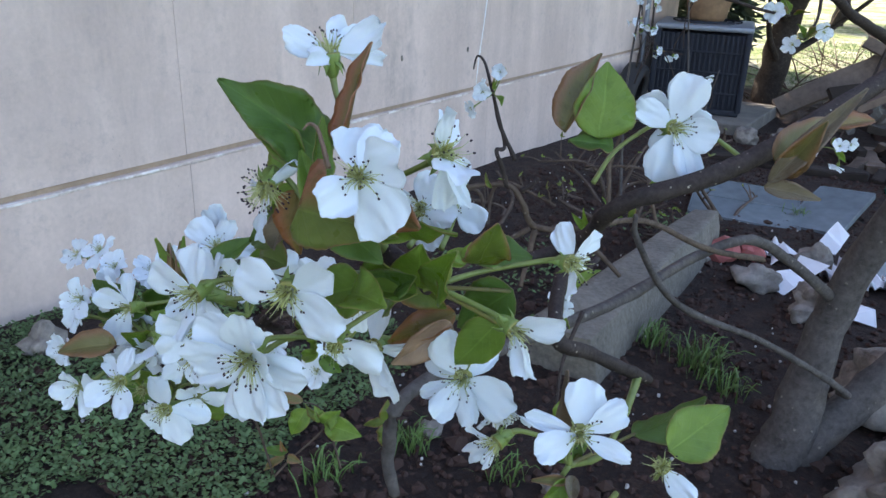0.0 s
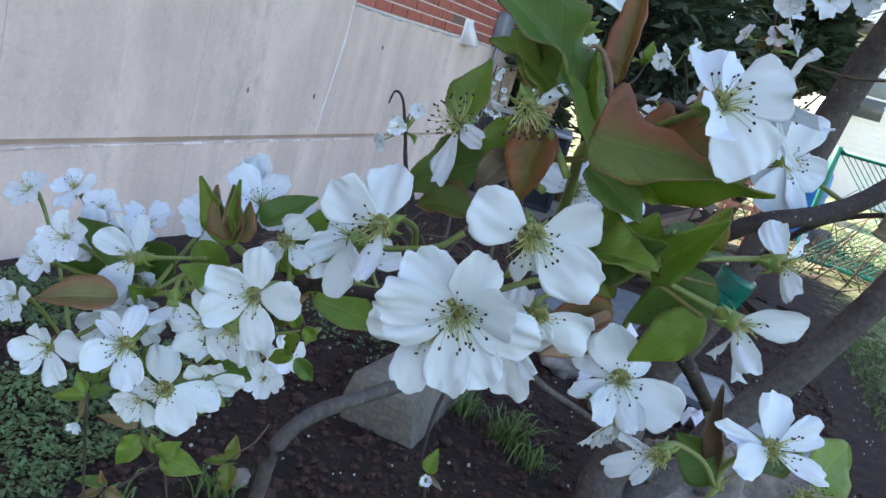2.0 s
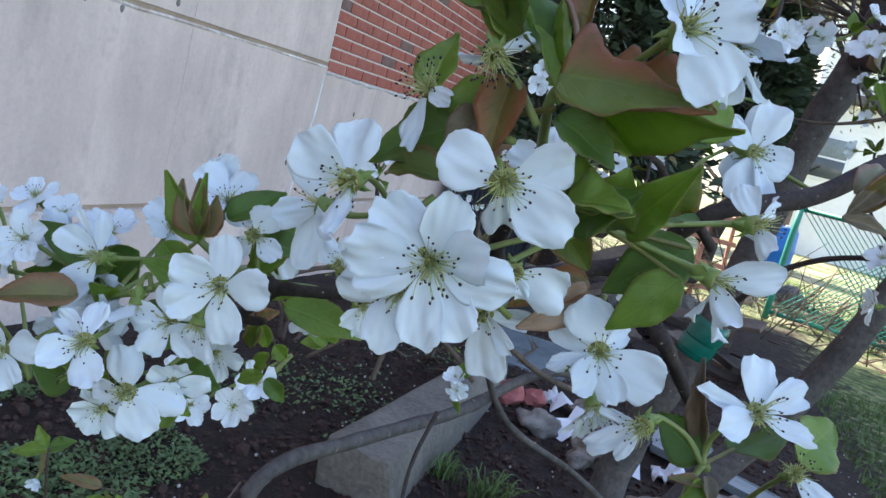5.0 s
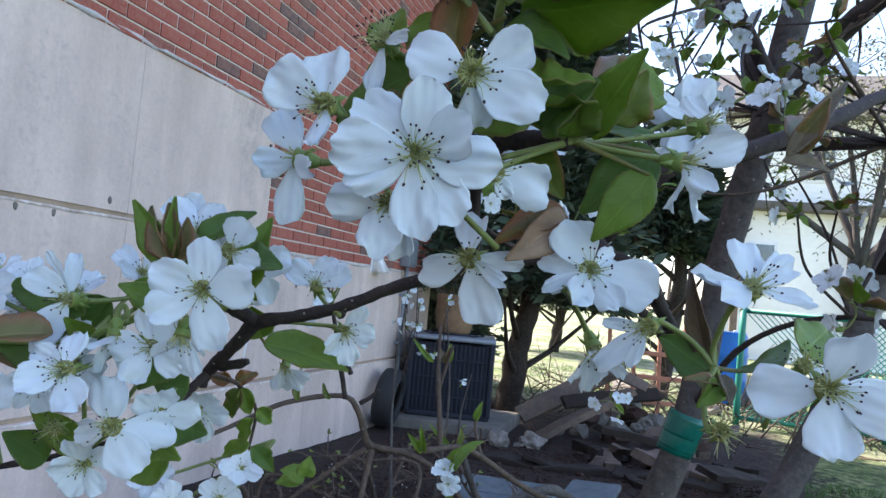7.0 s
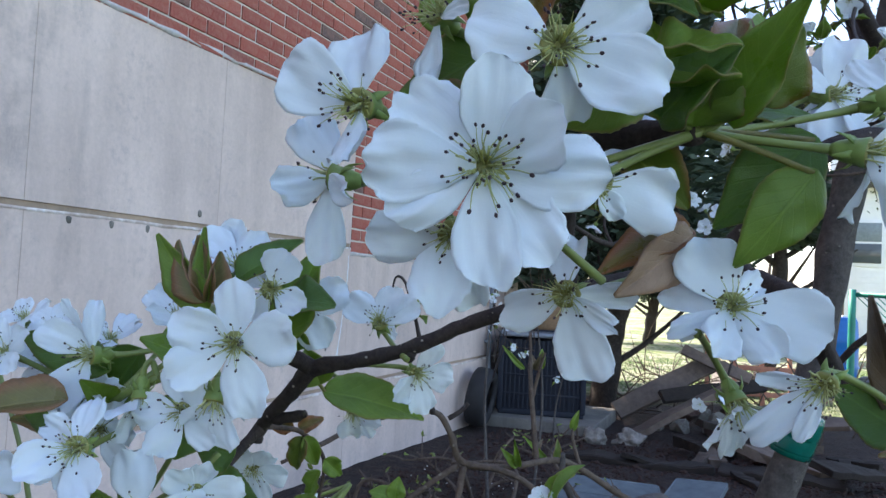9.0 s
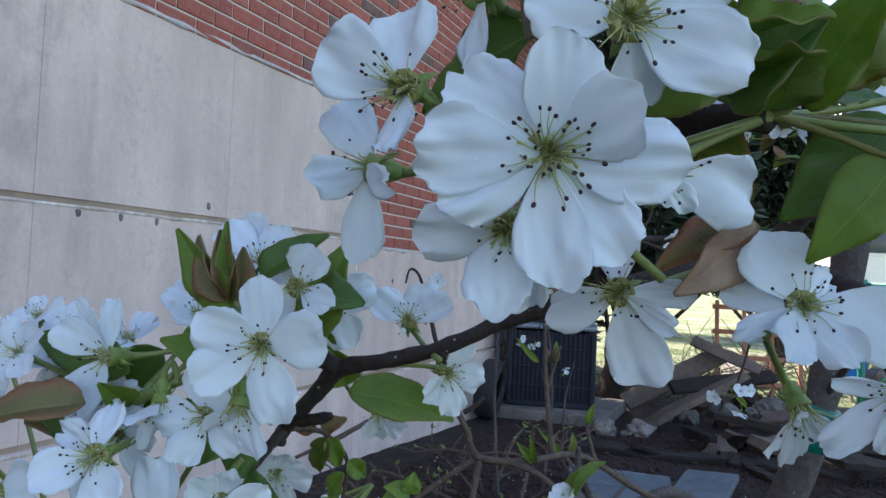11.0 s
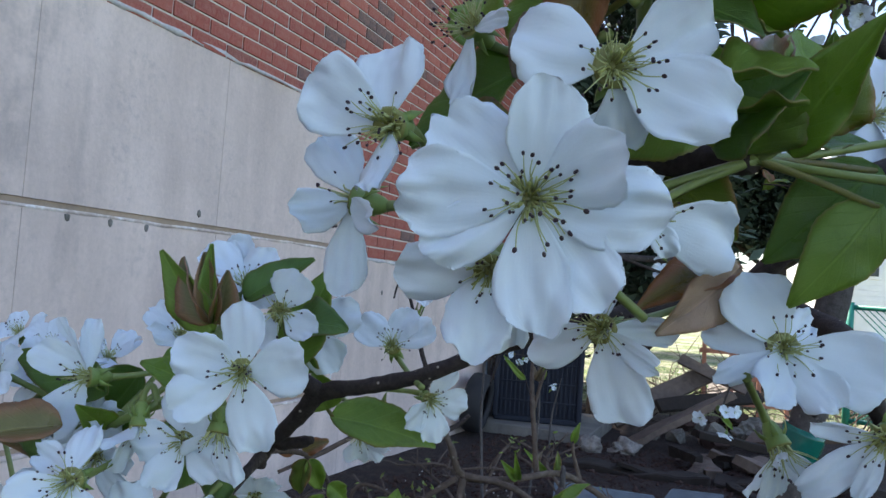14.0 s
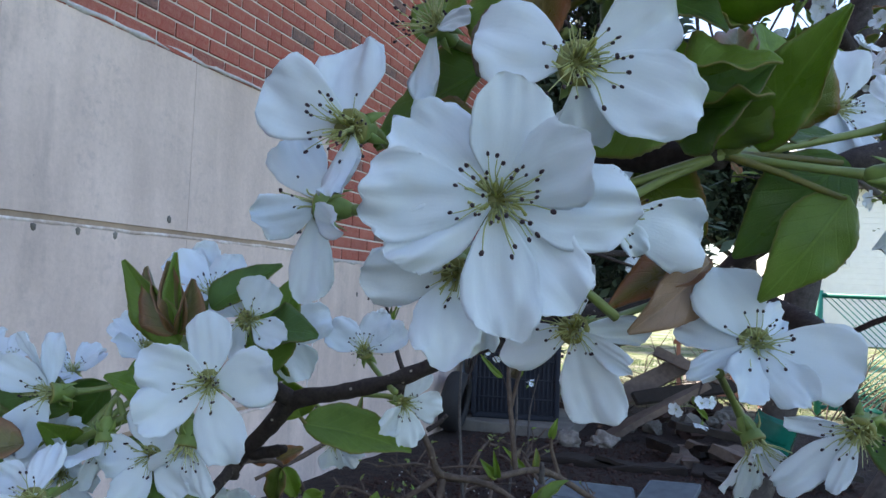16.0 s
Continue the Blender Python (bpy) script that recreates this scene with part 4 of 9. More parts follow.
def make_litter():
    for x, y, l, w, rz, seed, lift in ((-0.14, 3.12, 0.22, 0.12, -35, 2, 0.14), (0.10, 2.85, 0.18, 0.10, 10, 4, 0.10), (-0.47, 3.22, 0.10, 0.08, 0, 6, 0.08)):
        ob = part("paper_scrap", crumpled(l, w, seed, lift), M_PAPER)
        ob.matrix_basis = pose(x, y, ground_z(x, y) + 0.004, 8, -6, rz)
        tagged(ob, "crumpled white paper scrap on the soil", "paper", "paper scraps")
    for x, y, l, w, rx, rz, seed in ((-0.33, 2.98, 0.30, 0.12, 4, 62, 1), (-0.38, 3.20, 0.16, 0.09, -6, 25, 2), (-0.27, 3.55, 0.20, 0.08, 10, 75, 3), (0.26, 2.66, 0.26, 0.14, 5, -20, 4), (-0.10, 2.82, 0.20, 0.12, 0, 100, 5)):
        ob = part("folded_paper", folded(l, w, seed), M_PAPER, smooth=False)
        ob.matrix_basis = pose(x, y, ground_z(x, y) + 0.004, rx, -4, rz)
        tagged(ob, "stiff white sheet of paper folded sharply, on the rubbish", "paper", "folded papers")
    for x, y, s, seed in ((-0.63, 3.06, (0.085, 0.06, 0.05), 1), (-0.53, 3.13, (0.055, 0.045, 0.045), 2)):
        bm = bmesh.new()
        lump(bm, (0, 0, 0), s, seed, 0.7, 2)
        ob = part("brick_shard", bm, M_TERRACOTTA, smooth=False)
        ob.matrix_basis = pose(x, y, ground_z(x, y) + s[2] * 0.6, 0, 0, seed * 40)
        tagged(ob, "broken piece of dusty red brick in the soil", "brick shard", "brick shards")
    for x, y, s, seed in ((-0.30, 3.22, (0.07, 0.06, 0.06), 11), (-0.22, 2.72, (0.10, 0.08, 0.07), 12), (-0.45, 2.85, (0.08, 0.07, 0.05), 13), (-0.71, 2.98, (0.045, 0.04, 0.035), 14),
                          (-1.93, 0.95, (0.055, 0.05, 0.05), 15), (0.10, 2.15, (0.16, 0.13, 0.11), 16), (0.30, 2.35, (0.18, 0.15, 0.12), 17), (0.14, 1.72, (0.14, 0.12, 0.09), 18),
                          (-0.86, 1.30, (0.03, 0.028, 0.022), 19), (-1.15, 5.60, (0.08, 0.07, 0.07), 20), (-0.93, 5.75, (0.10, 0.08, 0.06), 21), (-0.52, 1.28, (0.03, 0.02, 0.02), 22), (-0.60, 0.95, (0.04, 0.03, 0.03), 23)):
        bm = bmesh.new()
        lump(bm, (0, 0, 0), s, seed, 0.75, 4 if s[0] > 0.09 else 3)
        ob = part("stone", bm, M_STONE)
        ob.matrix_basis = pose(x, y, ground_z(x, y) + s[2] * 0.45, 0, 0, seed * 53)
        tagged(ob, "rough pale grey stone lying in the soil", "stone", "stones in the bed")


def make_boards():
    """Old boards and a ramp piled at the far end of the bed."""
    for x, y, z, l, w, h, rx, ry, rz, m, label in (
            (-0.62, 6.15, 0.20, 0.95, 0.20, 0.05, 0, -30, 18, M_WOOD, "dark old plank propped at a slant"),
            (-0.10, 5.75, 0.16, 0.8, 0.12, 0.05, 0, 10, 30, M_WOOD_DARK, "old board lying on the pile"),
            (0.20, 5.9, 0.25, 0.7, 0.18, 0.03, 20, -12, -25, M_WOOD, "weathered board leaning on the pile"),
            (0.45, 5.0, 0.10, 0.6, 0.15, 0.04, 10, 8, 50, M_WOOD_DARK, "broken board on the pile")):
        bm = boxed(-l / 2, l / 2, -w / 2, w / 2, -h / 2, h / 2, 0.006)
        bmesh.ops.subdivide_edges(bm, edges=[e for e in bm.edges if e.calc_length() > 0.3 * l], cuts=9)
        for v in bm.verts:
            v.co += Vector((noise.noise(v.co * 9 + Vector((y, 0, 0))) * 0.03, noise.noise(v.co * 6 + Vector((x, 3, 0))) * 0.02, noise.noise(v.co * 5 + Vector((0, 5, y))) * 0.018))
        ob = part("wood_board", bm, m, smooth=False)
        ob.matrix_basis = pose(x, y, ground_z(x, y) + z + h / 2, rx, ry, rz)
        tagged(ob, label, "board", "old boards")


def make_rubble():
    """Short broken lengths of wood heaped at the end of the bed."""
    rng = random.Random(12)
    for i in range(22):
        l, w, h = rng.uniform(0.18, 0.5), rng.uniform(0.05, 0.11), rng.uniform(0.03, 0.07)
        bm = boxed(-l / 2, l / 2, -w / 2, w / 2, -h / 2, h / 2, 0.004)
        bmesh.ops.subdivide_edges(bm, edges=[e for e in bm.edges if e.calc_length() > 0.4 * l], cuts=5)
        for v in bm.verts:
            v.co += Vector((noise.noise(v.co * 20 + Vector((i, 0, 0))), noise.noise(v.co * 14 + Vector((i, 3, 0))), noise.noise(v.co * 14 + Vector((0, 5, i))))) * 0.014
        x, y = rng.gauss(0.05, 0.35), rng.gauss(5.55, 0.28)
        ob = part("wood_piece", bm, rng.choice((M_WOOD, M_WOOD_DARK, M_WOOD_DARK, M_SHOOT)), smooth=False)
        ob.matrix_basis = pose(x, y, ground_z(x, y) + h * 0.5 + (0.10 * rng.random() if i > 9 else 0.0), rng.uniform(-14, 14), rng.uniform(-16, 16), rng.uniform(0, 180))
        tagged(ob, "short broken piece of old wood in a heap", "wood piece", "heap of old wood")


def make_timbers():
    """Old squared timbers that edge the bed."""
    for x0, x1, y, rz, label in ((-1.22, -0.30, 5.02, 3.0, "dark old squared timber edging the bed"), (-0.28, 0.42, 5.10, -2.0, "dark old squared timber edging the bed beside rubble")):
        bm = boxed(0.0, x1 - x0, -0.11, 0.10, -0.12, 0.040, 0.02)
        bmesh.ops.subdivide_edges(bm, edges=[e for e in bm.edges if e.calc_length() > 0.6], cuts=14)
        for v in bm.verts:
            v.co += Vector((0, noise.noise(v.co * 5 + Vector((x0, 0, 0))), noise.noise(v.co * 6 + Vector((0, x0, 4))))) * 0.035
        ob = part("squared_timber", bm, M_WOOD_DARK, smooth=False)
        ob.matrix_basis = pose(x0, y, ground_z((x0 + x1) / 2, y), 0, 0, rz)
        tagged(ob, label, "timber", "edging timbers")


def make_trellis():
    """A reddish wooden lattice in the sunlit yard."""
    ob = thing("wooden_trellis", (-0.15, 8.5, ground_z(-0.15, 8.5)), "reddish slatted wooden trellis standing in the yard", "trellis")
    for i in range(4):
        part("upright", boxed(-0.42 + 0.27 * i, -0.38 + 0.27 * i, -0.02, 0.02, 0, 1.0, 0.004), M_WOOD_RED, ob)
    for k in range(4):
        part("slat", boxed(-0.45, 0.47, -0.035, -0.022, 0.12 + 0.26 * k, 0.17 + 0.26 * k, 0.003), M_WOOD_RED, ob)
    ob.rotation_euler = (radians(-12), 0, radians(10))


def make_pile():
    """Old boards leaning on a low heap of rubble beyond the bed."""
    rng = random.Random(52)
    for a, b, width, thick, label in (((-1.2013, 6.8060, -0.0300), (-0.4233, 7.3132, 0.4339), 0.17, 0.045, "broad brown weathered plank leaning on rubble"),
                                      ((-0.6925, 7.1482, 0.5337), (-0.1267, 7.1131, 0.3094), 0.10, 0.03, "pale weathered board lying on rubble"),
                                      ((-0.8049, 6.6333, 0.1592), (-0.0143, 7.3759, 0.2445), 0.12, 0.04, "dark weathered board lying on rubble")):
        a, b = Vector(a), Vector(b)
        bm = boxed(0.0, (b - a).length, -width / 2, width / 2, -thick / 2, thick / 2, 0.006)
        bmesh.ops.subdivide_edges(bm, edges=[e for e in bm.edges if e.calc_length() > 0.4], cuts=10)
        for v in bm.verts:
            v.co += Vector((0.0, noise.noise(v.co * 4 + a), noise.noise(v.co * 3 + b))) * 0.014
        ob = part("weathered_board", bm, M_WOOD if width != 0.12 else M_WOOD_DARK, smooth=False)
        x = (b - a).normalized()
        y = x.cross(Vector((0.15, -0.8, 0.6))).normalized()
        m = Matrix((x, y, x.cross(y))).transposed().to_4x4()
        m.translation = a
        ob.matrix_basis = m
        tagged(ob, label, "board", "boards on the rubble")
    for i in range(26):
        bm = bmesh.new()
        r = rng.uniform(0.05, 0.13)
        lump(bm, (0, 0, 0), (r, r * rng.uniform(0.6, 1.0), r * rng.uniform(0.5, 0.8)), i + 70, 0.55, 2)
        x, y = rng.uniform(-0.85, 0.35), rng.uniform(6.5, 7.6)
        high = rng.random() ** 2 * 0.22 * max(0.0, 1 - abs(x + 0.3) / 0.7)
        ob = part("rubble_lump", bm, M_BLOCK if i % 3 else M_CLOD, smooth=False)
        ob.matrix_basis = pose(x, y, ground_z(x, y) + r * 0.35 + high, 0, 0, i * 37)
        tagged(ob, "dark lump of broken concrete and earth on the heap", "rubble", "rubble heap")


make_pile()
make_kerbstone()
make_sheets()
make_litter()
make_boards()
make_rubble()
make_timbers()
make_trellis()


def make_clods():
    """Crumbs of soil strewn over the bed."""
    rng = random.Random(8)
    places = []
    for i in range(15000):
        x, y = rng.uniform(-1.9, 0.7), 0.7 + 5.4 * rng.random() ** 1.7
        s = rng.uniform(0.002, 0.013) * (1.9 if rng.random() < 0.09 else 1)
        places.append((on_ground(x, y) + Vector((0, 0, s * 0.25)), (s, s * rng.uniform(0.7, 1.2), s * 0.7), rng.random() * 50))
    tagged(strewn("soil_crumbs", places, M_CLOD, 0.7), "loose dark crumbs of soil over the bed", "soil", kind="stuff")
    places = []
    for i in range(520):
        x, y = rng.uniform(-1.8, 0.9), rng.uniform(0.5, 4.4)
        s = rng.uniform(0.0015, 0.0055)
        places.append((on_ground(x, y) + Vector((0, 0, 0.008)), (s, s * 1.3, s), rng.random() * 50))
    tagged(strewn("pale_flecks", places, M_GRIT, 0.4), "small white grit and fallen petals on the soil", "grit", kind="stuff")


def tuft(bm, x, y, count, tall, spread, rng):
    for i in range(count):
        a = rng.uniform(0, 2 * math.pi)
        p = on_ground(x + rng.gauss(0, spread * 0.35), y + rng.gauss(0, spread * 0.35))
        out = Vector((math.cos(a), math.sin(a), 0)) * tall * rng.uniform(0.2, 0.8)
        h = tall * rng.uniform(0.6, 1.1)
        w = Vector((-math.sin(a), math.cos(a), 0)) * 0.0022
        line = [p, p + out * 0.3 + Vector((0, 0, h * 0.6)), p + out * 0.75 + Vector((0, 0, h * 0.9)), p + out * 1.15 + Vector((0, 0, h * 0.82))]
        left = [bm.verts.new(q - w * f) for q, f in zip(line, (1, 0.9, 0.6, 0.1))]
        right = [bm.verts.new(q + w * f + Vector((0, 0, 0.0012))) for q, f in zip(line, (1, 0.9, 0.6, 0.1))]
        for k in range(3):
            bm.faces.new((left[k], right[k], right[k + 1], left[k + 1]))


def make_grass():
    rng = random.Random(21)
    for x, y, count, tall, spread in ((-0.42, 2.05, 90, 0.10, 0.10), (-0.58, 2.10, 50, 0.07, 0.08), (-0.32, 1.95, 40, 0.07, 0.08), (-0.86, 1.22, 40, 0.07, 0.08), (-0.62, 1.25, 30, 0.06, 0.06), (-0.5, 3.9, 30, 0.07, 0.06), (-0.95, 1.0, 40, 0.07, 0.1)):
        bm = bmesh.new()
        tuft(bm, x, y, count, tall, spread, rng)
        tagged(part("grass_tuft", bm, M_GRASS), "tuft of fresh green grass in the soil", "grass", "grass tufts")
    bm = bmesh.new()
    for i in range(15000):
        x, y = rng.uniform(-2.12, -1.0), rng.uniform(0.2, 1.75)
        if noise.noise(Vector((x * 2.2, y * 2.2, 3))) + 0.25 - 0.55 * max(0, (x + 1.55)) - 0.9 * max(0, y - 1.25) < 0.0:
            continue
        p = on_ground(x, y)
        for k in range(3):
            a = rng.uniform(0, 6.28)
            r, h = rng.uniform(0.003, 0.0075), rng.uniform(0.004, 0.034)
            c = p + Vector((math.cos(a), math.sin(a), 0)) * r * 1.4 + Vector((0, 0, h))
            u = Vector((math.cos(a), math.sin(a), 0.5)) * r
            w = Vector((-math.sin(a), math.cos(a), 0)) * r * 0.8
            vs = [bm.verts.new(q) for q in (c - u, c + w, c + u, c - w)]
            bm.faces.new(vs)
    tagged(part("weed_carpet", bm, M_WEED), "low carpet of creeping green weeds by the wall", "weeds", kind="stuff")
    bm = bmesh.new()
    for x, y, n, s in ((-1.12, 2.45, 500, 0.16), (-1.35, 2.15, 300, 0.14), (-1.0, 3.3, 200, 0.12)):
        for i in range(n):
            p = on_ground(x + rng.gauss(0, s), y + rng.gauss(0, s)) + Vector((0, 0, rng.uniform(0.004, 0.03)))
            a, r = rng.uniform(0, 6.28), rng.uniform(0.005, 0.010)
            u, w = Vector((math.cos(a), math.sin(a), 0.5)) * r, Vector((-math.sin(a), math.cos(a), 0)) * r * 0.8
            bm.faces.new([bm.verts.new(q) for q in (p - u, p + w, p + u, p - w)])
    tagged(part("weed_patch", bm, M_WEED), "patches of small green weeds in the bed", "weeds", kind="stuff")
    bm = bmesh.new()
    for i in range(24000):
        x, y = rng.uniform(0.9, 3.6), rng.uniform(1.5, 6.0)
        if rng.random() < 0.5:
            x, y = rng.uniform(-2.2, 4.5), rng.uniform(8.6, 14)
        p = on_ground(x, y)
        a, h = rng.uniform(0, 6.28), rng.uniform(0.02, 0.05)
        w = Vector((math.cos(a), math.sin(a), 0)) * 0.005
        tip = p + Vector((rng.uniform(-0.03, 0.03), rng.uniform(-0.03, 0.03), h))
        bm.faces.new([bm.verts.new(q) for q in (p - w, p + w, tip)])
    tagged(part("lawn_grass", bm, M_GRASS), "short green lawn grass", "grass", kind="stuff")


make_clods()
make_grass()


# ---- the distance ----
def make_evergreen(at, height, radius, seed, low=0.16):
    """A dark evergreen: a leaning stem with bare limbs and a ragged crown of short sprays."""
    rng = random.Random(seed)
    ob = thing("evergreen_tree", at, "tall dark evergreen tree with bare lower limbs", "tree", "evergreens")
    bm = bmesh.new()
    tube(bm, [(0, 0, -0.2), (0.05, 0, 0.6), (0.16, 0.05, 1.5), (0.1, 0, height * 0.6), (0.1, 0, height)], [0.14, 0.11, 0.09, 0.06, 0.01], 10, 6, rough=0.3)
    part("trunk", bm, M_DARK_BARK, ob)
    for i in range(9):
        a, z = rng.uniform(0, 6.28), rng.uniform(0.35, 1.8)
        bm = bmesh.new()
        tube(bm, [(0.05, 0, z), (0.5 * math.cos(a), 0.5 * math.sin(a), z + 0.3), (1.0 * math.cos(a), 1.0 * math.sin(a), z + 0.75)], [0.04, 0.025, 0.01], 6, 4, rough=0.3)
        part("limb", bm, M_DARK_BARK, ob)
    bm = bmesh.new()
    for i in range(30000):
        z = height * (low + (1 - low) * rng.random() ** 1.3)
        r = radius * (1.05 - 0.8 * z / height) * rng.random() ** 0.45 * (0.75 + 0.5 * abs(noise.noise(Vector((z * 1.2, i * 0.001, seed)))))
        a = rng.uniform(0, 6.28)
        p = Vector((r * math.cos(a), r * math.sin(a), z + 0.35 * noise.noise(Vector((math.cos(a) * 2, math.sin(a) * 2, z)))))
        d = Vector((math.cos(a) + rng.gauss(0, 0.5), math.sin(a) + rng.gauss(0, 0.5), rng.uniform(-0.5, 0.6))).normalized() * rng.uniform(0.10, 0.24)
        w = d.cross(Vector((rng.gauss(0, 1), rng.gauss(0, 1), rng.gauss(0, 1)))).normalized() * (rng.uniform(0.012, 0.026) if i % 4 else rng.uniform(0.028, 0.048))
        bm.faces.new([bm.verts.new(q) for q in (p, p + d * 0.5 + w, p + d, p + d * 0.5 - w)])
    part("crown", bm, M_NEEDLE, ob)
    return ob


def make_house():
    """A white house across the yard."""
    ob = thing("white_house", (5.0, 24.0, 0.0), "white-sided house with dark windows across the yard", "house")
    part("wall", boxed(-3.3, 9.0, 0.0, 7.0, -0.4, 7.2, 0.02), M_SIDING, ob, smooth=False)
    for i in range(46):
        part("siding_board", boxed(-3.31, 9.0, -0.018, 0.001, 0.05 + 0.155 * i, 0.195 + 0.155 * i, 0.004), M_SIDING, ob, smooth=False)
    for x, z in ((-2.45, 2.1), (0.9, 2.1), (-1.0, 5.2), (2.4, 5.2), (3.8, 2.1)):
        frame_part = part("window", boxed(x - 0.55, x + 0.55, -0.06, -0.02, z - 0.05, z + 1.25, 0.01), M_WHITE, ob)
        part("pane", boxed(x - 0.46, x + 0.46, -0.075, -0.055, z + 0.04, z + 0.58, 0.004), M_GLASS, frame_part)
        part("pane", boxed(x - 0.46, x + 0.46, -0.070, -0.050, z + 0.64, z + 1.16, 0.004), M_SHEET, frame_part)
    bm = bmesh.new()
    a = [bm.verts.new(p) for p in ((-3.8, -0.7, 7.0), (9.5, -0.7, 7.0), (9.5, 7.7, 7.0), (-3.8, 7.7, 7.0), (-3.8, 3.5, 9.4), (9.5, 3.5, 9.4))]
    for f in ((0, 1, 5, 4), (2, 3, 4, 5), (0, 4, 3), (1, 2, 5), (0, 3, 2, 1)):
        bm.faces.new([a[i] for i in f])
    part("roof", bm, M_ROOF, ob, smooth=False)
    part("porch_beam", boxed(-3.6, 9.2, -0.5, -0.02, 4.25, 4.5, 0.01), M_ROOF, ob)
    for x in (-3.0, 0.0, 2.4, 5.0):
        part("porch_post", boxed(x - 0.10, x + 0.10, -0.45, -0.25, -0.4, 4.25, 0.01), M_WOOD, ob)


def make_fence():
    """A green chain-link fence with slats."""
    ob = thing("green_fence", (0.78, 8.6, -0.10), "green chain-link fence at the end of the yard", "fence")
    for i in range(9):
        bm = bmesh.new()
        tube(bm, [(i * 1.4, 0, 0), (i * 1.4, 0, 0.6), (i * 1.4, 0, 1.25)], [0.035] * 2, 8, 2)
        part("post", bm, M_FENCE, ob)
    for z in (0.08, 1.2):
        bm = bmesh.new()
        tube(bm, [(0, 0, z), (5.6, 0, z), (11.2, 0, z)], [0.025] * 2, 8, 2)
        part("rail", bm, M_FENCE, ob)
    bm = bmesh.new()
    for i in range(-16, 190):
        for way in (1, -1):
            x0, x1 = i * 0.06, i * 0.06 + way * 1.12
            if min(x0, x1) < 0 or max(x0, x1) > 11.2:
                continue
            tube(bm, [(x0, 0.008 * way, 0.08), ((x0 + x1) / 2, 0.008 * way, 0.64), (x1, 0.008 * way, 1.2)], [0.005] * 2, 4, 1)
    part("mesh_wire", bm, M_FENCE, ob)


def make_yard():
    barrel = thing("blue_barrel", (0.80, 10.9, -0.12), "bright blue plastic barrel in the yard", "barrel")
    bm = bmesh.new()
    rings = []
    for z, r in ((0, 0.27), (0.05, 0.29), (0.3, 0.30), (0.33, 0.315), (0.36, 0.30), (0.62, 0.30), (0.65, 0.315), (0.68, 0.30), (0.9, 0.285), (0.95, 0.26), (0.95, 0.22)):
        rings.append([bm.verts.new((r * math.cos(k * math.pi / 14), r * math.sin(k * math.pi / 14), z)) for k in range(28)])
    for a, b in zip(rings, rings[1:]):
        for k in range(28):
            bm.faces.new((a[k], a[(k + 1) % 28], b[(k + 1) % 28], b[k]))
    bm.faces.new(rings[0])
    bm.faces.new(rings[-1])
    part("drum", bm, M_BLUE, barrel)
    part("bung", boxed(0.10, 0.16, -0.03, 0.03, 0.94, 0.975, 0.006), M_WHITE, barrel)
    rng = random.Random(4)
    for i in range(9):
        bm = bmesh.new()
        s = rng.uniform(0.10, 0.22)
        lump(bm, (0, 0, 0), (s, s * 0.8, s * 0.7), i + 30, 0.5, 3)
        x, y = rng.uniform(-0.6, 1.6), rng.uniform(8.6, 11.5)
        ob = part("stone", bm, M_STONE)
        ob.matrix_basis = pose(x, y, ground_z(x, y) + s * 0.3, 0, 0, i * 40)
        tagged(ob, "pale sunlit stone in the yard", "stone", "stones in the yard")


def make_brush():
    """Dry brush and canes along the sunlit end of the yard."""
    rng = random.Random(31)
    bm = bmesh.new()
    for i in range(230):
        x, y = rng.uniform(-1.6, 2.6), rng.uniform(7.2, 11.5)
        p = on_ground(x, y)
        a, l, h = rng.uniform(0, 6.28), rng.uniform(0.2, 0.9), rng.uniform(0.02, 1.0) * rng.random()
        q = p + Vector((math.cos(a) * l, math.sin(a) * l, h))
        tube(bm, [p, p.lerp(q, 0.5) + Vector((rng.gauss(0, 0.05), 0, rng.uniform(0, 0.12))), q], [0.008, 0.006, 0.003], 4, 2)
    tagged(part("dry_brush", bm, M_SHOOT), "tangle of dry brown brush in the yard", "brush", kind="stuff")


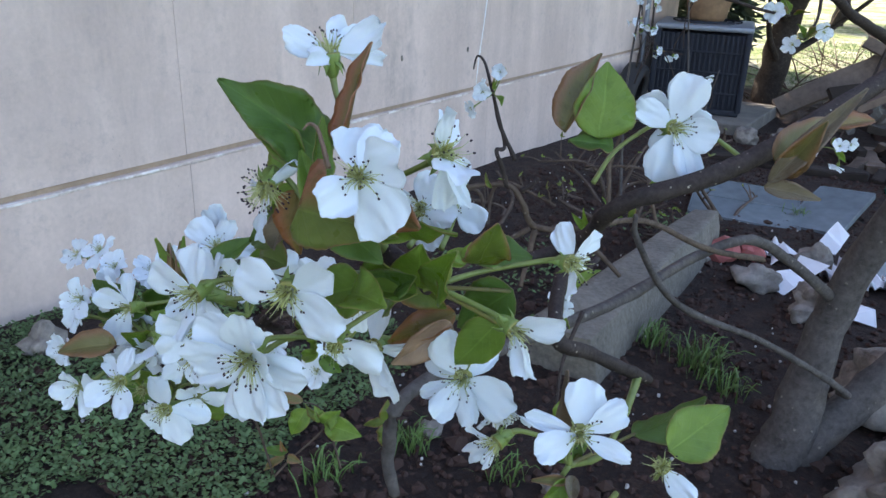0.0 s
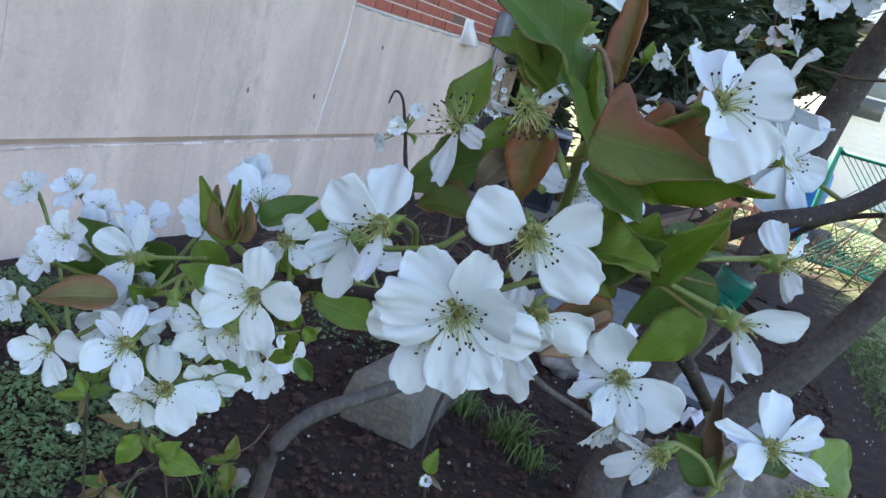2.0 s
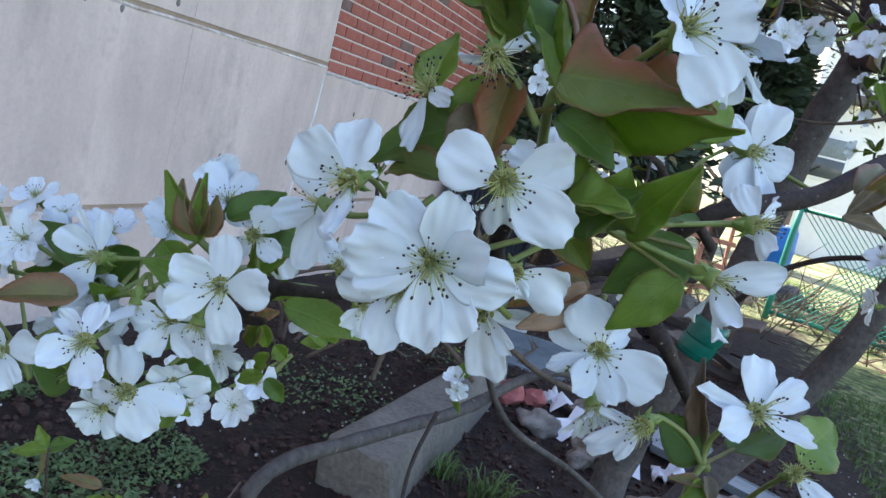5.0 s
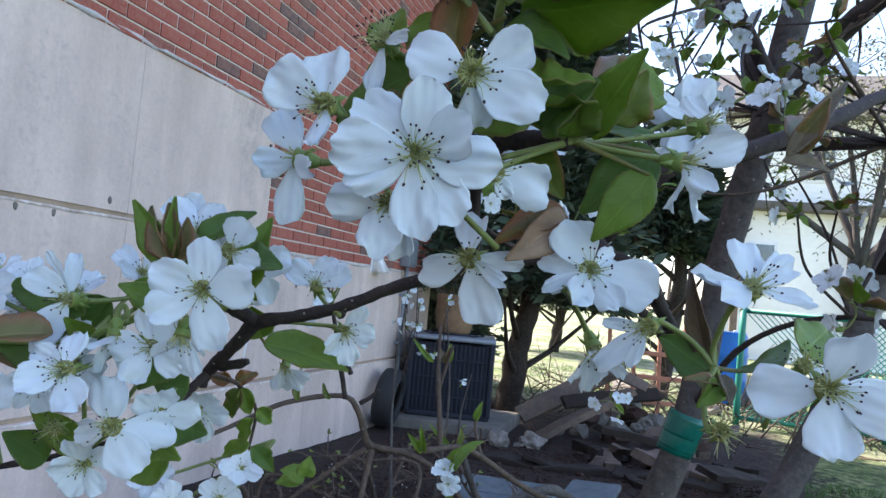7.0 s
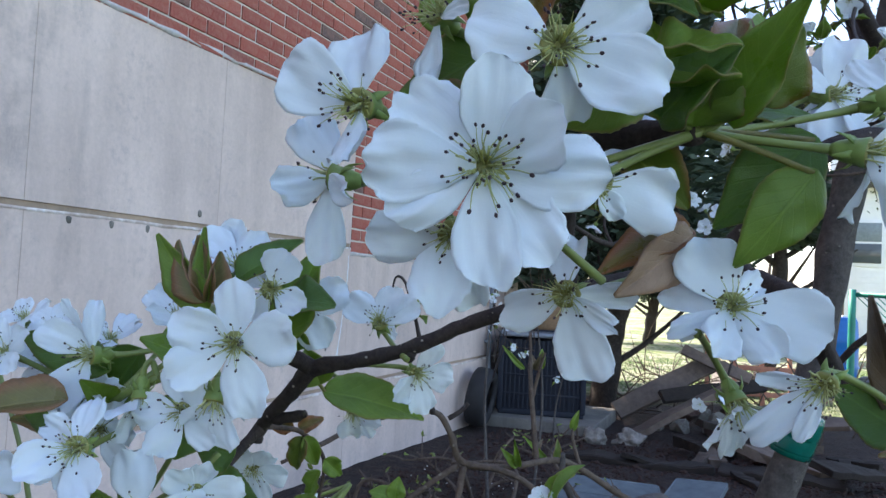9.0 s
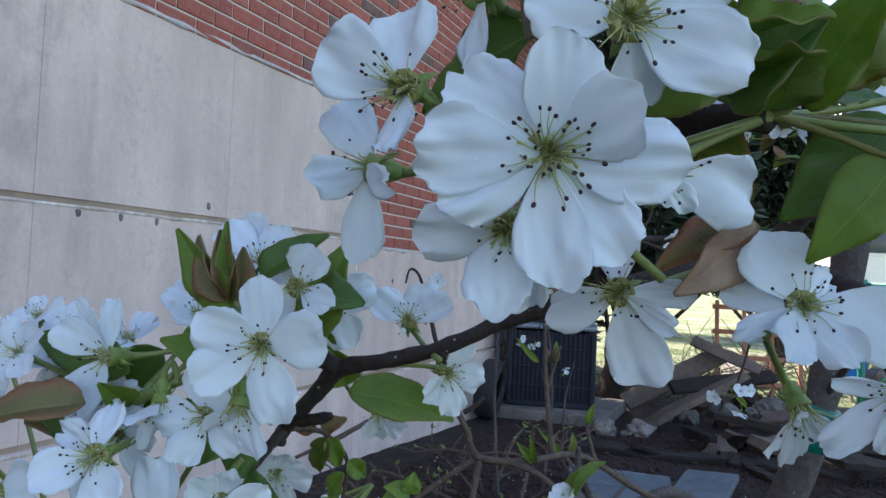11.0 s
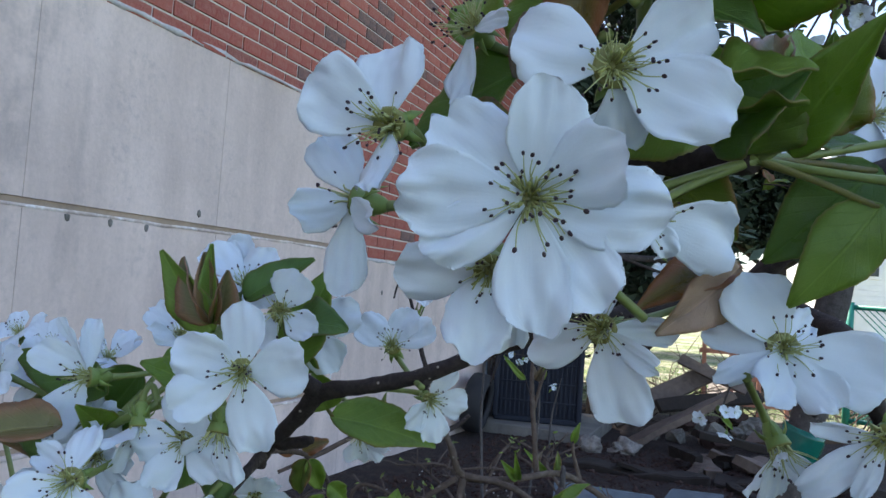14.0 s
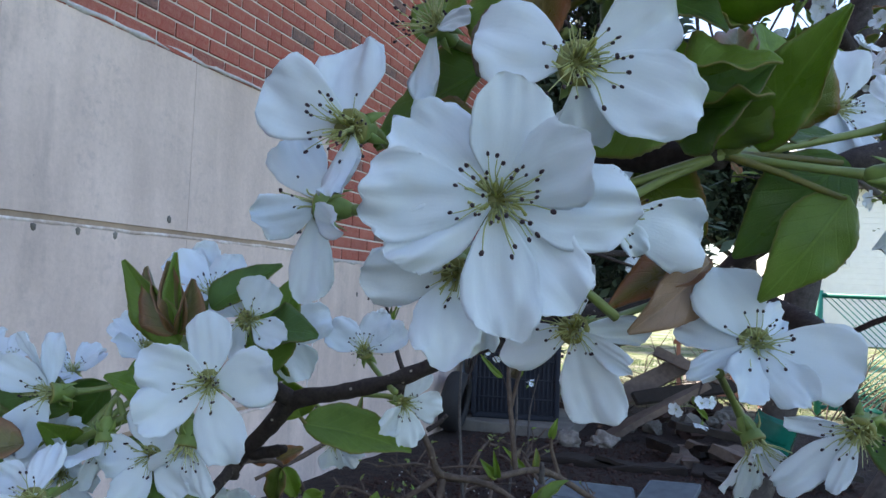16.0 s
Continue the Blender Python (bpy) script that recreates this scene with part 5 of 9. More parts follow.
def make_budding_tree(at, height, seed):
    """A tree just coming into leaf: forked limbs, many fine twigs, a thin crown of small young leaves."""
    rng = random.Random(seed)
    ob = thing("budding_tree", at, "tall bare-limbed tree with thin young olive leaves", "tree", "budding trees")
    bm = bmesh.new()
    tube(bm, [(0, 0, -0.2), (0.1, 0, height * 0.2), (0.0, 0.1, height * 0.45)], [0.13, 0.11, 0.09], 8, 5, rough=0.3)
    part("trunk", bm, M_TRUNK, ob)
    ends = []
    for i in range(9):
        a = i * 2.4
        start = Vector((0.05, 0.05, height * rng.uniform(0.36, 0.45)))
        end = start + Vector((math.cos(a) * height * rng.uniform(0.2, 0.4), math.sin(a) * height * 0.2, height * rng.uniform(0.28, 0.55)))
        mid = start.lerp(end, 0.5) + Vector((rng.gauss(0, 0.15), rng.gauss(0, 0.15), rng.gauss(0.1, 0.15)))
        bm = bmesh.new()
        tube(bm, [start, mid, end], [0.05, 0.032, 0.012], 6, 5, rough=0.3)
        part("limb", bm, M_TRUNK, ob)
        ends += [mid.lerp(end, rng.random()) for _ in range(26)]
    fine, crown = bmesh.new(), bmesh.new()
    for p in ends:
        tip = p + Vector((rng.gauss(0, 0.45), rng.gauss(0, 0.45), rng.gauss(0.15, 0.4)))
        tube(fine, [p, p.lerp(tip, 0.5) + Vector((0, 0, rng.gauss(0, 0.06))), tip], [0.010, 0.007, 0.003], 4, 2)
        for k in range(30):
            q = p.lerp(tip, rng.uniform(0.15, 1.1)) + Vector((rng.gauss(0, 0.10), rng.gauss(0, 0.10), rng.gauss(0, 0.10)))
            d = Vector((rng.gauss(0, 1), rng.gauss(0, 1), rng.gauss(0, 0.7))).normalized() * rng.uniform(0.04, 0.075)
            w = d.cross(Vector((rng.gauss(0, 1), rng.gauss(0, 1), rng.gauss(0, 1)))).normalized() * rng.uniform(0.007, 0.014)
            crown.faces.new([crown.verts.new(c) for c in (q, q + d * 0.45 + w, q + d, q + d * 0.45 - w)])
    part("fine_branching", fine, M_TRUNK, ob)
    part("crown", crown, M_YOUNG, ob, "thin olive-green young leaves")


make_budding_tree((2.1, 9.9, -0.12), 4.6, 3)
make_budding_tree((4.6, 12.0, -0.12), 5.4, 5)
make_brush()
make_evergreen((-1.45, 7.55, -0.12), 6.5, 1.5, 1, 0.19)
make_evergreen((-3.4, 9.2, -0.12), 4.8, 1.5, 2, 0.05)
make_evergreen((0.0, 10.4, -0.12), 3.9, 1.15, 3, 0.50)
make_evergreen((-2.3, 17.5, -0.12), 5.6, 2.0, 4, 0.19)
make_house()
make_fence()
make_yard()


# ---- the pear tree ----
PEAR = thing("pear_tree", (-0.16, 1.72, 0.0), "young pear tree in white blossom with fresh leaves", "tree")
PEAR_BASE = Matrix.Translation(PEAR.location).inverted()


def stem(name, points, radii, material, label="", sides=10):
    bm = bmesh.new()
    tube(bm, points, radii, sides, 6, rough=0.22, swell=0.10)
    return part(name, bm, material, PEAR, label)


stem("trunk", [(-0.19, 1.66, -0.12), (-0.13, 1.74, 0.06), (-0.097, 1.8, 0.41), (0, 1.76, 0.755), (0.062, 1.79, 1.17), (0.13, 1.8, 1.47), (0.22, 1.84, 2), (0.3, 1.9, 2.6)], [0.074, 0.06, 0.040, 0.0315, 0.034, 0.036, 0.034, 0.02], M_TRUNK, "smooth grey-brown pear trunk")
stem("limb", [(-0.12, 1.74, 0.02), (-0.02, 1.85, 0.14), (0.1, 1.97, 0.33), (0.3, 2.05, 0.69), (0.45, 2.08, 1.15), (0.6, 2.1, 1.7)], [0.05, 0.045, 0.04, 0.036, 0.03, 0.02], M_TRUNK, "leaning grey limb")
stem("branch", [(0.1, 1.8, 1.4), (0.26, 1.3, 1.3), (0.2, 0.75, 1.2), (0.1001, 0.6314, 1.1907), (0.0083, 0.4013, 1.1103), (-0.0421, 0.2963, 1.0697), (-0.0783, 0.263, 1.0527), (-0.1052, 0.2813, 1.0228), (-0.1381, 0.2522, 1.0103), (-0.1513, 0.2409, 1.0052), (-0.1655, 0.2347, 1.0003), (-0.181, 0.2322, 0.9942), (-0.1982, 0.2281, 0.9857), (-0.2183, 0.2282, 0.9799), (-0.2344, 0.2287, 0.9758), (-0.2436, 0.2298, 0.9665), (-0.2608, 0.2377, 0.9515), (-0.2632, 0.2392, 0.9453)], [0.018, 0.01, 0.006, 0.0046, 0.0042, 0.0039, 0.0037, 0.0034, 0.003, 0.0028, 0.0026, 0.0024, 0.0024, 0.0025, 0.003, 0.0028, 0.0027, 0.002], M_TWIG, "dark flowering pear branch with pale lenticels")
stem("twig", [(-0.15, 0.243, 1.008), (-0.142, 0.2, 1.03), (-0.1319, 0.1825, 1.0438), (-0.118, 0.176, 1.044), (-0.1052, 0.1689, 1.043)], [0.0034, 0.0034, 0.0034, 0.0034, 0.0028], M_TWIG, "")
stem("twig", [(-0.1052, 0.2813, 1.0228), (-0.0964, 0.251, 1.0153), (-0.083, 0.2243, 1.0079), (-0.076, 0.2416, 0.9962), (-0.0643, 0.2705, 0.9766), (-0.0615, 0.2774, 0.9719)], [0.0032, 0.0031, 0.003, 0.0028, 0.0025, 0.002], M_TWIG, "")
blossom(PEAR, (-0.2224, 0.1687, 0.9886), (92.8, -4.1, 22.1), [(157, 0.0171, 0.85, 16, 0), (88, 0.0162, 0.85, -4, 0), (6, 0.0161, 0.98, 14, 0), (-155, 0.018, 0.78, 15, 15), (-78, 0.0187, 0.78, 12, 0)], 0.018, (-0.2269, 0.1994, 0.9828))
blossom(PEAR, (-0.1371, 0.1215, 1.0282), (95.7, -4.1, 22.1), [(133, 0.0178, 0.84, 6, 0), (82, 0.0174, 0.76, 25, 0), (28, 0.0176, 0.82, 36, 25), (-9, 0.0196, 0.8, 17, 0), (-54, 0.0188, 0.7, 1, 25), (-91, 0.0192, 0.66, 10, 0), (-151, 0.0174, 0.62, 0, 0), (177, 0.0191, 0.76, -3, 15)], 0.02, (-0.125, 0.17, 1.01), stamens=38, label="large white double pear blossom with dark anthers")
blossom(PEAR, (-0.1264, 0.128, 1.0505), (95.5, -4.4, 25.0), [(163, 0.0159, 1.0, 4, -15), (27, 0.0157, 0.85, 4, 15), (-31, 0.019, 0.78, 18, 0), (-79, 0.0156, 0.7, -35, 0)], 0.019, (-0.1052, 0.1689, 1.043), stamens=30)
blossom(PEAR, (-0.0982, 0.1819, 1.0057), (80.7, -4.0, 17.9), [(115, 0.0161, 0.95, 9, 0), (39, 0.0156, 0.5, -34, 0), (159, 0.0156, 0.75, -27, 0), (-18, 0.0194, 0.88, 15, 0), (-156, 0.0156, 0.4, 9, 0), (-124, 0.0156, 0.7, 38, 0), (-67, 0.0156, 0.6, 28, 0)], 0.018, (-0.103, 0.2, 1.02))
blossom(PEAR, (-0.1636, 0.1241, 1.0406), (100.2, 0.1, -1.8), [(153, 0.0154, 1.0, 20, 0), (93, 0.0154, 0.85, -24, 0), (-77, 0.0155, 0.5, 32, 25)], 0.017, (-0.165, 0.155, 1.03))
blossom(PEAR, (-0.1791, 0.1421, 1.0295), (83.7, 1.8, -77.5), [(93, 0.0149, 0.85, 39, 0, -60), (-28, 0.015, 0.72, 39, -20, 31), (-88, 0.0178, 0.55, -8, 0, 60), (-19, 0.0149, 0.45, -35, 0), (145, 0.0149, 0.4, 9, 0)], 0.016, (-0.15, 0.15, 1.04))
blossom(PEAR, (-0.1454, 0.1295, 1.017), (114.3, -1.7, 16.7), [(-179, 0.0155, 0.75, 10, 0), (-110, 0.0154, 0.85, 62, 0), (-76, 0.0154, 0.6, -10, 0)], 0.015, (-0.1052, 0.1689, 1.043))
blossom(PEAR, (-0.1352, 0.1796, 1.0066), (90.1, -3.7, -0.6), [(-162, 0.017, 0.62, 0, 0), (-76, 0.0201, 0.78, 0, 0), (-31, 0.017, 0.32, 32, 0), (-3, 0.017, 0.42, -35, 0), (95, 0.017, 0.7, -35, 0)], 0.018, (-0.115, 0.205, 1.015))
blossom(PEAR, (-0.1214, 0.142, 1.028), (98.2, -4.6, 27.4), [(-18, 0.015, 0.95, 3), (-60, 0.007, 0.8, 4)], 0.014, (-0.1052, 0.1689, 1.043), stamens=12)
blossom(PEAR, (-0.0738, 0.1693, 1.038), (100.7, -23.4, 69.1), [(49, 0.0171, 0.62, 62, 0, -60), (-157, 0.0144, 0.6, 48, 0, -59), (-102, 0.0169, 0.32, 17, 20), (-94, 0.0144, 0.36, -15, 0)], 0.016, (-0.1052, 0.1689, 1.043))
blossom(PEAR, (-0.067, 0.1911, 1.0541), (78.7, 4.1, 61.3), [(84, 0.0129, 0.7, -35, 0, -60), (42, 0.0129, 0.55, 1, 0), (-117, 0.0129, 0.62, 36, 0, -60), (-7, 0.0129, 0.4, -35, 0)], 0.016, (-0.1052, 0.1689, 1.043))
blossom(PEAR, (-0.0524, 0.1778, 1.0044), (59.7, -1.9, 34.1), [(80, 0.0163, 0.92, 1, 0), (163, 0.0165, 0.4, -22, 30), (-159, 0.0149, 0.75, 12, 0), (29, 0.0159, 0.62, 10, 0), (-28, 0.0158, 0.42, 15, 0)], 0.017, (-0.0599, 0.192, 0.9805))
blossom(PEAR, (-0.0366, 0.1509, 0.9809), (86.3, -6.5, 16.3), [(-176, 0.0168, 0.85, -20, 0), (73, 0.0158, 0.85, 44, 0), (-33, 0.0177, 0.8, 29, 0), (-98, 0.0163, 0.82, -1, 15), (-9, 0.0158, 0.5, -14, 0)], 0.018, (-0.045, 0.2, 0.97))
blossom(PEAR, (-0.0586, 0.1694, 0.9647), (85.8, -3.1, 26.3), [], 0.014, (-0.0599, 0.192, 0.9805), stamens=36, spread=1.15, label="spent pear blossom that has dropped its petals")
blossom(PEAR, (-0.0796, 0.175, 0.991), (107, 8.3, -15), [(-131, 0.019, 0.42, 20), (-176, 0.012, 0.4, 15), (-102, 0.012, 0.4, 28)], 0.015, (-0.0599, 0.192, 0.9805))
blossom(PEAR, (-0.0971, 0.2074, 0.9818), (146.9, -15.4, 28.2), [(-99, 0.018, 0.42, 32), (-75, 0.016, 0.45, 28), (-40, 0.015, 0.4, 32), (-147, 0.013, 0.4, 30), (126, 0.011, 0.4, 30)], 0.015, (-0.1048, 0.1743, 0.9997), stamens=22, spread=1.15)
blossom(PEAR, (-0.2591, 0.1525, 0.9589), (80.3, -2.6, 26.2), [(-158, 0.0159, 0.75, 48, 0), (146, 0.016, 0.55, -46, 25), (88, 0.0159, 0.55, -35, 0), (-66, 0.0159, 0.82, 30, 0)], 0.017, (-0.265, 0.19, 0.965))
blossom(PEAR, (-0.2502, 0.1673, 0.9399), (77.1, -3.5, 20.6), [(98, 0.0166, 0.95, 7, 0), (-3, 0.0193, 0.7, -18, 0), (-59, 0.0167, 0.95, -7, 0), (-169, 0.0159, 0.7, -26, 0)], 0.018, (-0.25, 0.2, 0.95))
blossom(PEAR, (-0.2807, 0.1757, 0.9802), (87.5, -6.7, -19.7), [(120, 0.0164, 0.7, 57, 0, 50), (79, 0.0159, 0.42, 5, -30, 60), (96, 0.0176, 0.45, 14, 30), (-103, 0.0184, 0.7, 31, 0, -60), (-145, 0.0154, 0.5, -35, 0)], 0.016, (-0.26, 0.19, 0.985))
blossom(PEAR, (-0.2285, 0.1925, 1.0031), (86.5, -3.6, 30.6), [(66, 0.0129, 0.95, 25, 0), (-35, 0.0129, 0.8, 42, 0), (-131, 0.0129, 0.7, -35, 0)], 0.016, (-0.2269, 0.1994, 0.9828))
blossom(PEAR, (-0.2585, 0.1738, 0.9699), (164.3, -6.3, 21.4), [(-55, 0.0172, 0.85, 62, 0), (115, 0.0139, 0.85, 33, 0), (-163, 0.0139, 0.6, 58, 0), (-62, 0.0139, 0.6, 19, 0)], 0.015, (-0.2577, 0.1792, 0.975), stamens=12)
blossom(PEAR, (-0.2286, 0.169, 0.9728), (157.9, 1.9, 18.5), [(-52, 0.0141, 0.9, 62, 0), (-130, 0.0139, 0.7, 16, 0), (-80, 0.0139, 0.6, 4, 0)], 0.015, (-0.2577, 0.1792, 0.975), stamens=12)
blossom(PEAR, (-0.0961, 0.1242, 1.0915), (67.5, -5.1, 39.5), [(87, 0.014, 1.1, -34, 20), (21, 0.0139, 1.0, 48, 0, 4), (-60, 0.0153, 1.1, 5, 0, 21), (-140, 0.0139, 0.85, 36, 0), (56, 0.0139, 0.8, -14, 0)], 0.016, (-0.1164, 0.1522, 1.0777), stamens=28)
blossom(PEAR, (-0.086, 0.1456, 1.0949), (60.6, 7.6, 58.6), [(109, 0.0151, 0.42, 42, 30), (-99, 0.0149, 0.92, 55, 0), (-70, 0.0152, 0.34, -12, 25), (-78, 0.0149, 0.62, -30, 0), (65, 0.0149, 0.6, -35, 0)], 0.017, (-0.1164, 0.1522, 1.0777))
blossom(PEAR, (-0.161, 0.1536, 1.0679), (63.6, -36.6, -9.4), [(-130, 0.0167, 0.42, -22, 25), (-56, 0.0139, 0.5, 13, 0)], 0.015, (-0.13, 0.14, 1.06), stamens=40, spread=1.15)
blossom(PEAR, (-0.1384, 0.133, 1.0788), (129.4, -18.1, 21.1), [(4, 0.0109, 0.55, -35, 0), (-147, 0.0109, 0.55, -35, 0)], 0.015, (-0.125, 0.14, 1.065), stamens=40, spread=1.15)
blossom(PEAR, (-0.134, 0.205, 1.0538), (70, -18.1, 21.1), [(60, 0.013, 0.9, 16), (-80, 0.015, 0.9, 10), (-20, 0.014, 0.9, 10), (150, 0.013, 0.9, 14)], 0.016, (-0.1270, 0.1880, 1.0460))
blossom(PEAR, (-0.1243, 0.2134, 1.0576), (74, -16.6, 26.9), [(80, 0.014, 1, 10), (150, 0.014, 0.9, 10), (-60, 0.014, 0.9, 12)], 0.016, (-0.1180, 0.1950, 1.0450))
blossom(PEAR, (-0.0715, 0.2912, 1.0796), (90.7, -2.6, 63.9), [(70, 0.0215, 0.85, 7, 0, -49), (141, 0.0169, 0.7, -35, 0), (-14, 0.0169, 0.9, 51, 0, -3), (-105, 0.022, 0.95, 10, 0, 48), (-84, 0.0212, 0.7, 30, 0)], 0.018, (-0.09, 0.26, 1.06))
blossom(PEAR, (-0.1447, 0.1686, 1.1121), (-0.5, -4.9, 34.1), [(-172, 0.015, 0.72, 28, 20, -60), (-106, 0.0149, 0.5, 1, 0, -60), (72, 0.0149, 0.85, 32, 0, 38), (7, 0.0192, 0.55, 14, 30, 60), (2, 0.0167, 0.42, -15, 0, 60), (53, 0.0149, 0.75, 4, 0, 60)], 0.017, (-0.1164, 0.1522, 1.0777))
blossom(PEAR, (-0.0326, 0.2065, 0.9832), (57.1, -10.3, 21.4), [(-54, 0.0142, 0.7, 6, 0)], 0.014, (-0.0400, 0.2300, 0.9600), stamens=26, spread=1.1, label="fading pear blossom with one petal left")
leaf(PEAR, (-0.2356, 0.2376, 0.9669), (-0.2054, 0.26, 0.9569), (0.216, -0.691, 0.675), 0.016, M_GREEN, 18, 25, 0.12, stalk=(-0.2414, 0.2372, 0.9749))
leaf(PEAR, (-0.1077, 0.1869, 1.0224), (-0.1228, 0.1729, 1.0068), (0.0439, -0.9266, -0.4358), 0.0115, M_FADED, 22, 30, 0.12, label="tan-bronze curled young leaf")
leaf(PEAR, (-0.1084, 0.1909, 1.0241), (-0.1276, 0.1772, 1.0116), (0.0948, -0.8504, 0.4447), 0.0105, M_RUSSET, 24, 30, 0.15)
leaf(PEAR, (-0.0822, 0.1751, 1.0356), (-0.0978, 0.1753, 1.0145), (0.416, -0.868, 0.274), 0.0125, M_GREEN, -8, 45, 0.15, stalk=(-0.1052, 0.1689, 1.043))
leaf(PEAR, (-0.0818, 0.1825, 1.0439), (-0.1027, 0.1838, 1.0235), (0.047, -1.004, 0.15), 0.016, M_DEEP, 6, 15, 0.12, stalk=(-0.1052, 0.1689, 1.043))
leaf(PEAR, (-0.0323, 0.2112, 0.9866), (-0.0207, 0.2385, 0.9947), (0.44, -0.69, 0.649), 0.017, M_GREEN, 10, 15, 0.12)
leaf(PEAR, (-0.0609, 0.2053, 0.9807), (-0.0684, 0.2020, 1.0101), (-0.2981, -0.9552, 0.0084), 0.0062, M_ROLLED, 44, 28, 0.3, label="narrow rolled brown-felted young leaf")
stem("twig", [(-0.1319, 0.1825, 1.0438), (-0.128, 0.165, 1.058), (-0.1245, 0.1438, 1.0711), (-0.1213, 0.1374, 1.0761)], [0.002, 0.0016, 0.0014, 0.001], M_STALK, "")
leaf(PEAR, (-0.1203, 0.1273, 1.0772), (-0.0860, 0.1269, 1.0775), (0.0469, -0.8766, 0.5141), 0.0165, M_BLUSHED, 10, 20, 0.16, label="broad young leaf with a russet upper half and a pale edge", shape=0.52, lobe=((0, 2.0), (0.07, 2.0), (0.14, 1.55), (0.24, 0.86), (0.32, 0.66), (0.48, 0.66), (0.7, 0.46), (1, 0.5)))
leaf(PEAR, (-0.1131, 0.1412, 1.0811), (-0.0850, 0.1347, 1.0775), (0.1080, -0.9134, 0.3806), 0.0165, M_RUSSET, 12, 15, 0.14, tooth=0.03, label="young russet leaf with a wavy edge", shape=0.6, lobe=((0, 0.9), (0.14, 1.1), (0.24, 0.75), (0.33, 0.45), (0.42, 0.9), (0.55, 1.15), (0.8, 1.2), (1, 1)))
leaf(PEAR, (-0.1205, 0.1528, 1.0764), (-0.0781, 0.1417, 1.0757), (-0.1448, -0.4938, -0.8574), 0.0240, M_GREEN, 12, 15, 0.14, shape=0.6, lobe=((0, 0.5), (1, 0.5)))
stem("bud_stalk", [(-0.1207, 0.1401, 1.0857), (-0.1233, 0.1408, 1.0919), (-0.1265, 0.1420, 1.0961), (-0.1289, 0.1415, 1.0970), (-0.1298, 0.1398, 1.0955)], [0.0008, 0.0007, 0.0006, 0.0005, 0.0003], M_FELT, "", sides=7)
leaf(PEAR, (-0.134, 0.1446, 1.0855), (-0.1518, 0.1472, 1.0956), (0.011, -1.034, 0.142), 0.01, M_GREEN, 20, 20, 0.12)
leaf(PEAR, (-0.1305, 0.1507, 1.0849), (-0.1594, 0.1358, 1.1065), (0.427, -0.688, 0.597), 0.0185, M_DEEP, 30, 32, 0.42, shape=0.6)
leaf(PEAR, (-0.1315, 0.1530, 1.0845), (-0.1510, 0.1480, 1.1045), (0.1, -0.9, 0.4), 0.011, M_DEEP, 26, 25, 0.3)
leaf(PEAR, (-0.1330, 0.1485, 1.0835), (-0.1560, 0.1440, 1.0920), (0.2, -0.6, 0.8), 0.012, M_GREEN, 20, 30, 0.3)
leaf(PEAR, (-0.152, 0.1597, 1.0602), (-0.1757, 0.1592, 1.0437), (0.013, -0.824, 0.549), 0.017, M_DEEP, 15, 25, 0.12, stalk=(-0.1225, 0.142, 1.0704))
leaf(PEAR, (-0.1355, 0.1438, 1.0757), (-0.1357, 0.1428, 1.055), (-0.026, -1.022, 0.234), 0.012, M_RUSSET, 30, 25, 0.12)
leaf(PEAR, (-0.144, 0.1496, 1.0747), (-0.1464, 0.1526, 1.0552), (-0.204, -1.09, 0.172), 0.012, M_GREEN, 25, 20, 0.12)
leaf(PEAR, (-0.1423, 0.1473, 1.0635), (-0.1476, 0.1432, 1.0536), (0.166, -0.895, 0.512), 0.008, M_FELT, 40, 70, 0.12)
leaf(PEAR, (-0.1502, 0.1509, 1.0446), (-0.168, 0.1556, 1.0416), (-0, -0.672, 0.741), 0.011, M_TINGED, 30, 60, 0.12)
leaf(PEAR, (-0.1208, 0.1363, 1.071), (-0.1328, 0.1414, 1.0886), (0.754, -0.54, 0.374), 0.008, M_GREEN, 35, 20, 0.12)
leaf(PEAR, (-0.1224, 0.1382, 1.0804), (-0.1291, 0.1472, 1.0984), (0.909, -0.065, 0.373), 0.007, M_GREEN, 40, -50, 0.12)
leaf(PEAR, (-0.1217, 0.1483, 1.0897), (-0.1251, 0.1651, 1.1179), (-0.2429, -0.9513, 0.1361), 0.0078, M_RUSSET, 38, 15, 0.25)
leaf(PEAR, (-0.1218, 0.1439, 1.0683), (-0.1048, 0.1445, 1.0593), (0.368, -0.687, 0.673), 0.013, M_DEEP, 20, 25, 0.12)
leaf(PEAR, (-0.1163, 0.1511, 1.069), (-0.1016, 0.1597, 1.0645), (0.242, -0.709, 0.734), 0.014, M_GREEN, 20, 20, 0.12)
leaf(PEAR, (-0.164, 0.1631, 1.0667), (-0.1657, 0.1785, 1.0871), (-0.143, -0.963, 0.18), 0.012, M_GREEN, 25, 15, 0.12)
leaf(PEAR, (-0.1069, 0.1665, 1.0438), (-0.1028, 0.1611, 1.0609), (0.172, -1, -0.145), 0.016, M_GREEN, 20, 20, 0.2)
leaf(PEAR, (-0.1131, 0.1405, 1.0488), (-0.0966, 0.136, 1.051), (0.289, -0.611, 0.733), 0.012, M_GREEN, 24, 35, 0.2)
leaf(PEAR, (-0.0998, 0.1667, 1.0447), (-0.0850, 0.1534, 1.0656), (0.0138, -0.9758, 0.1421), 0.0115, M_GREEN, 34, 28, 0.22)
leaf(PEAR, (-0.1125, 0.1568, 1.0430), (-0.0968, 0.1502, 1.0556), (0.0309, -0.9455, 0.2785), 0.0135, M_DEEP, 32, 35, 0.2)
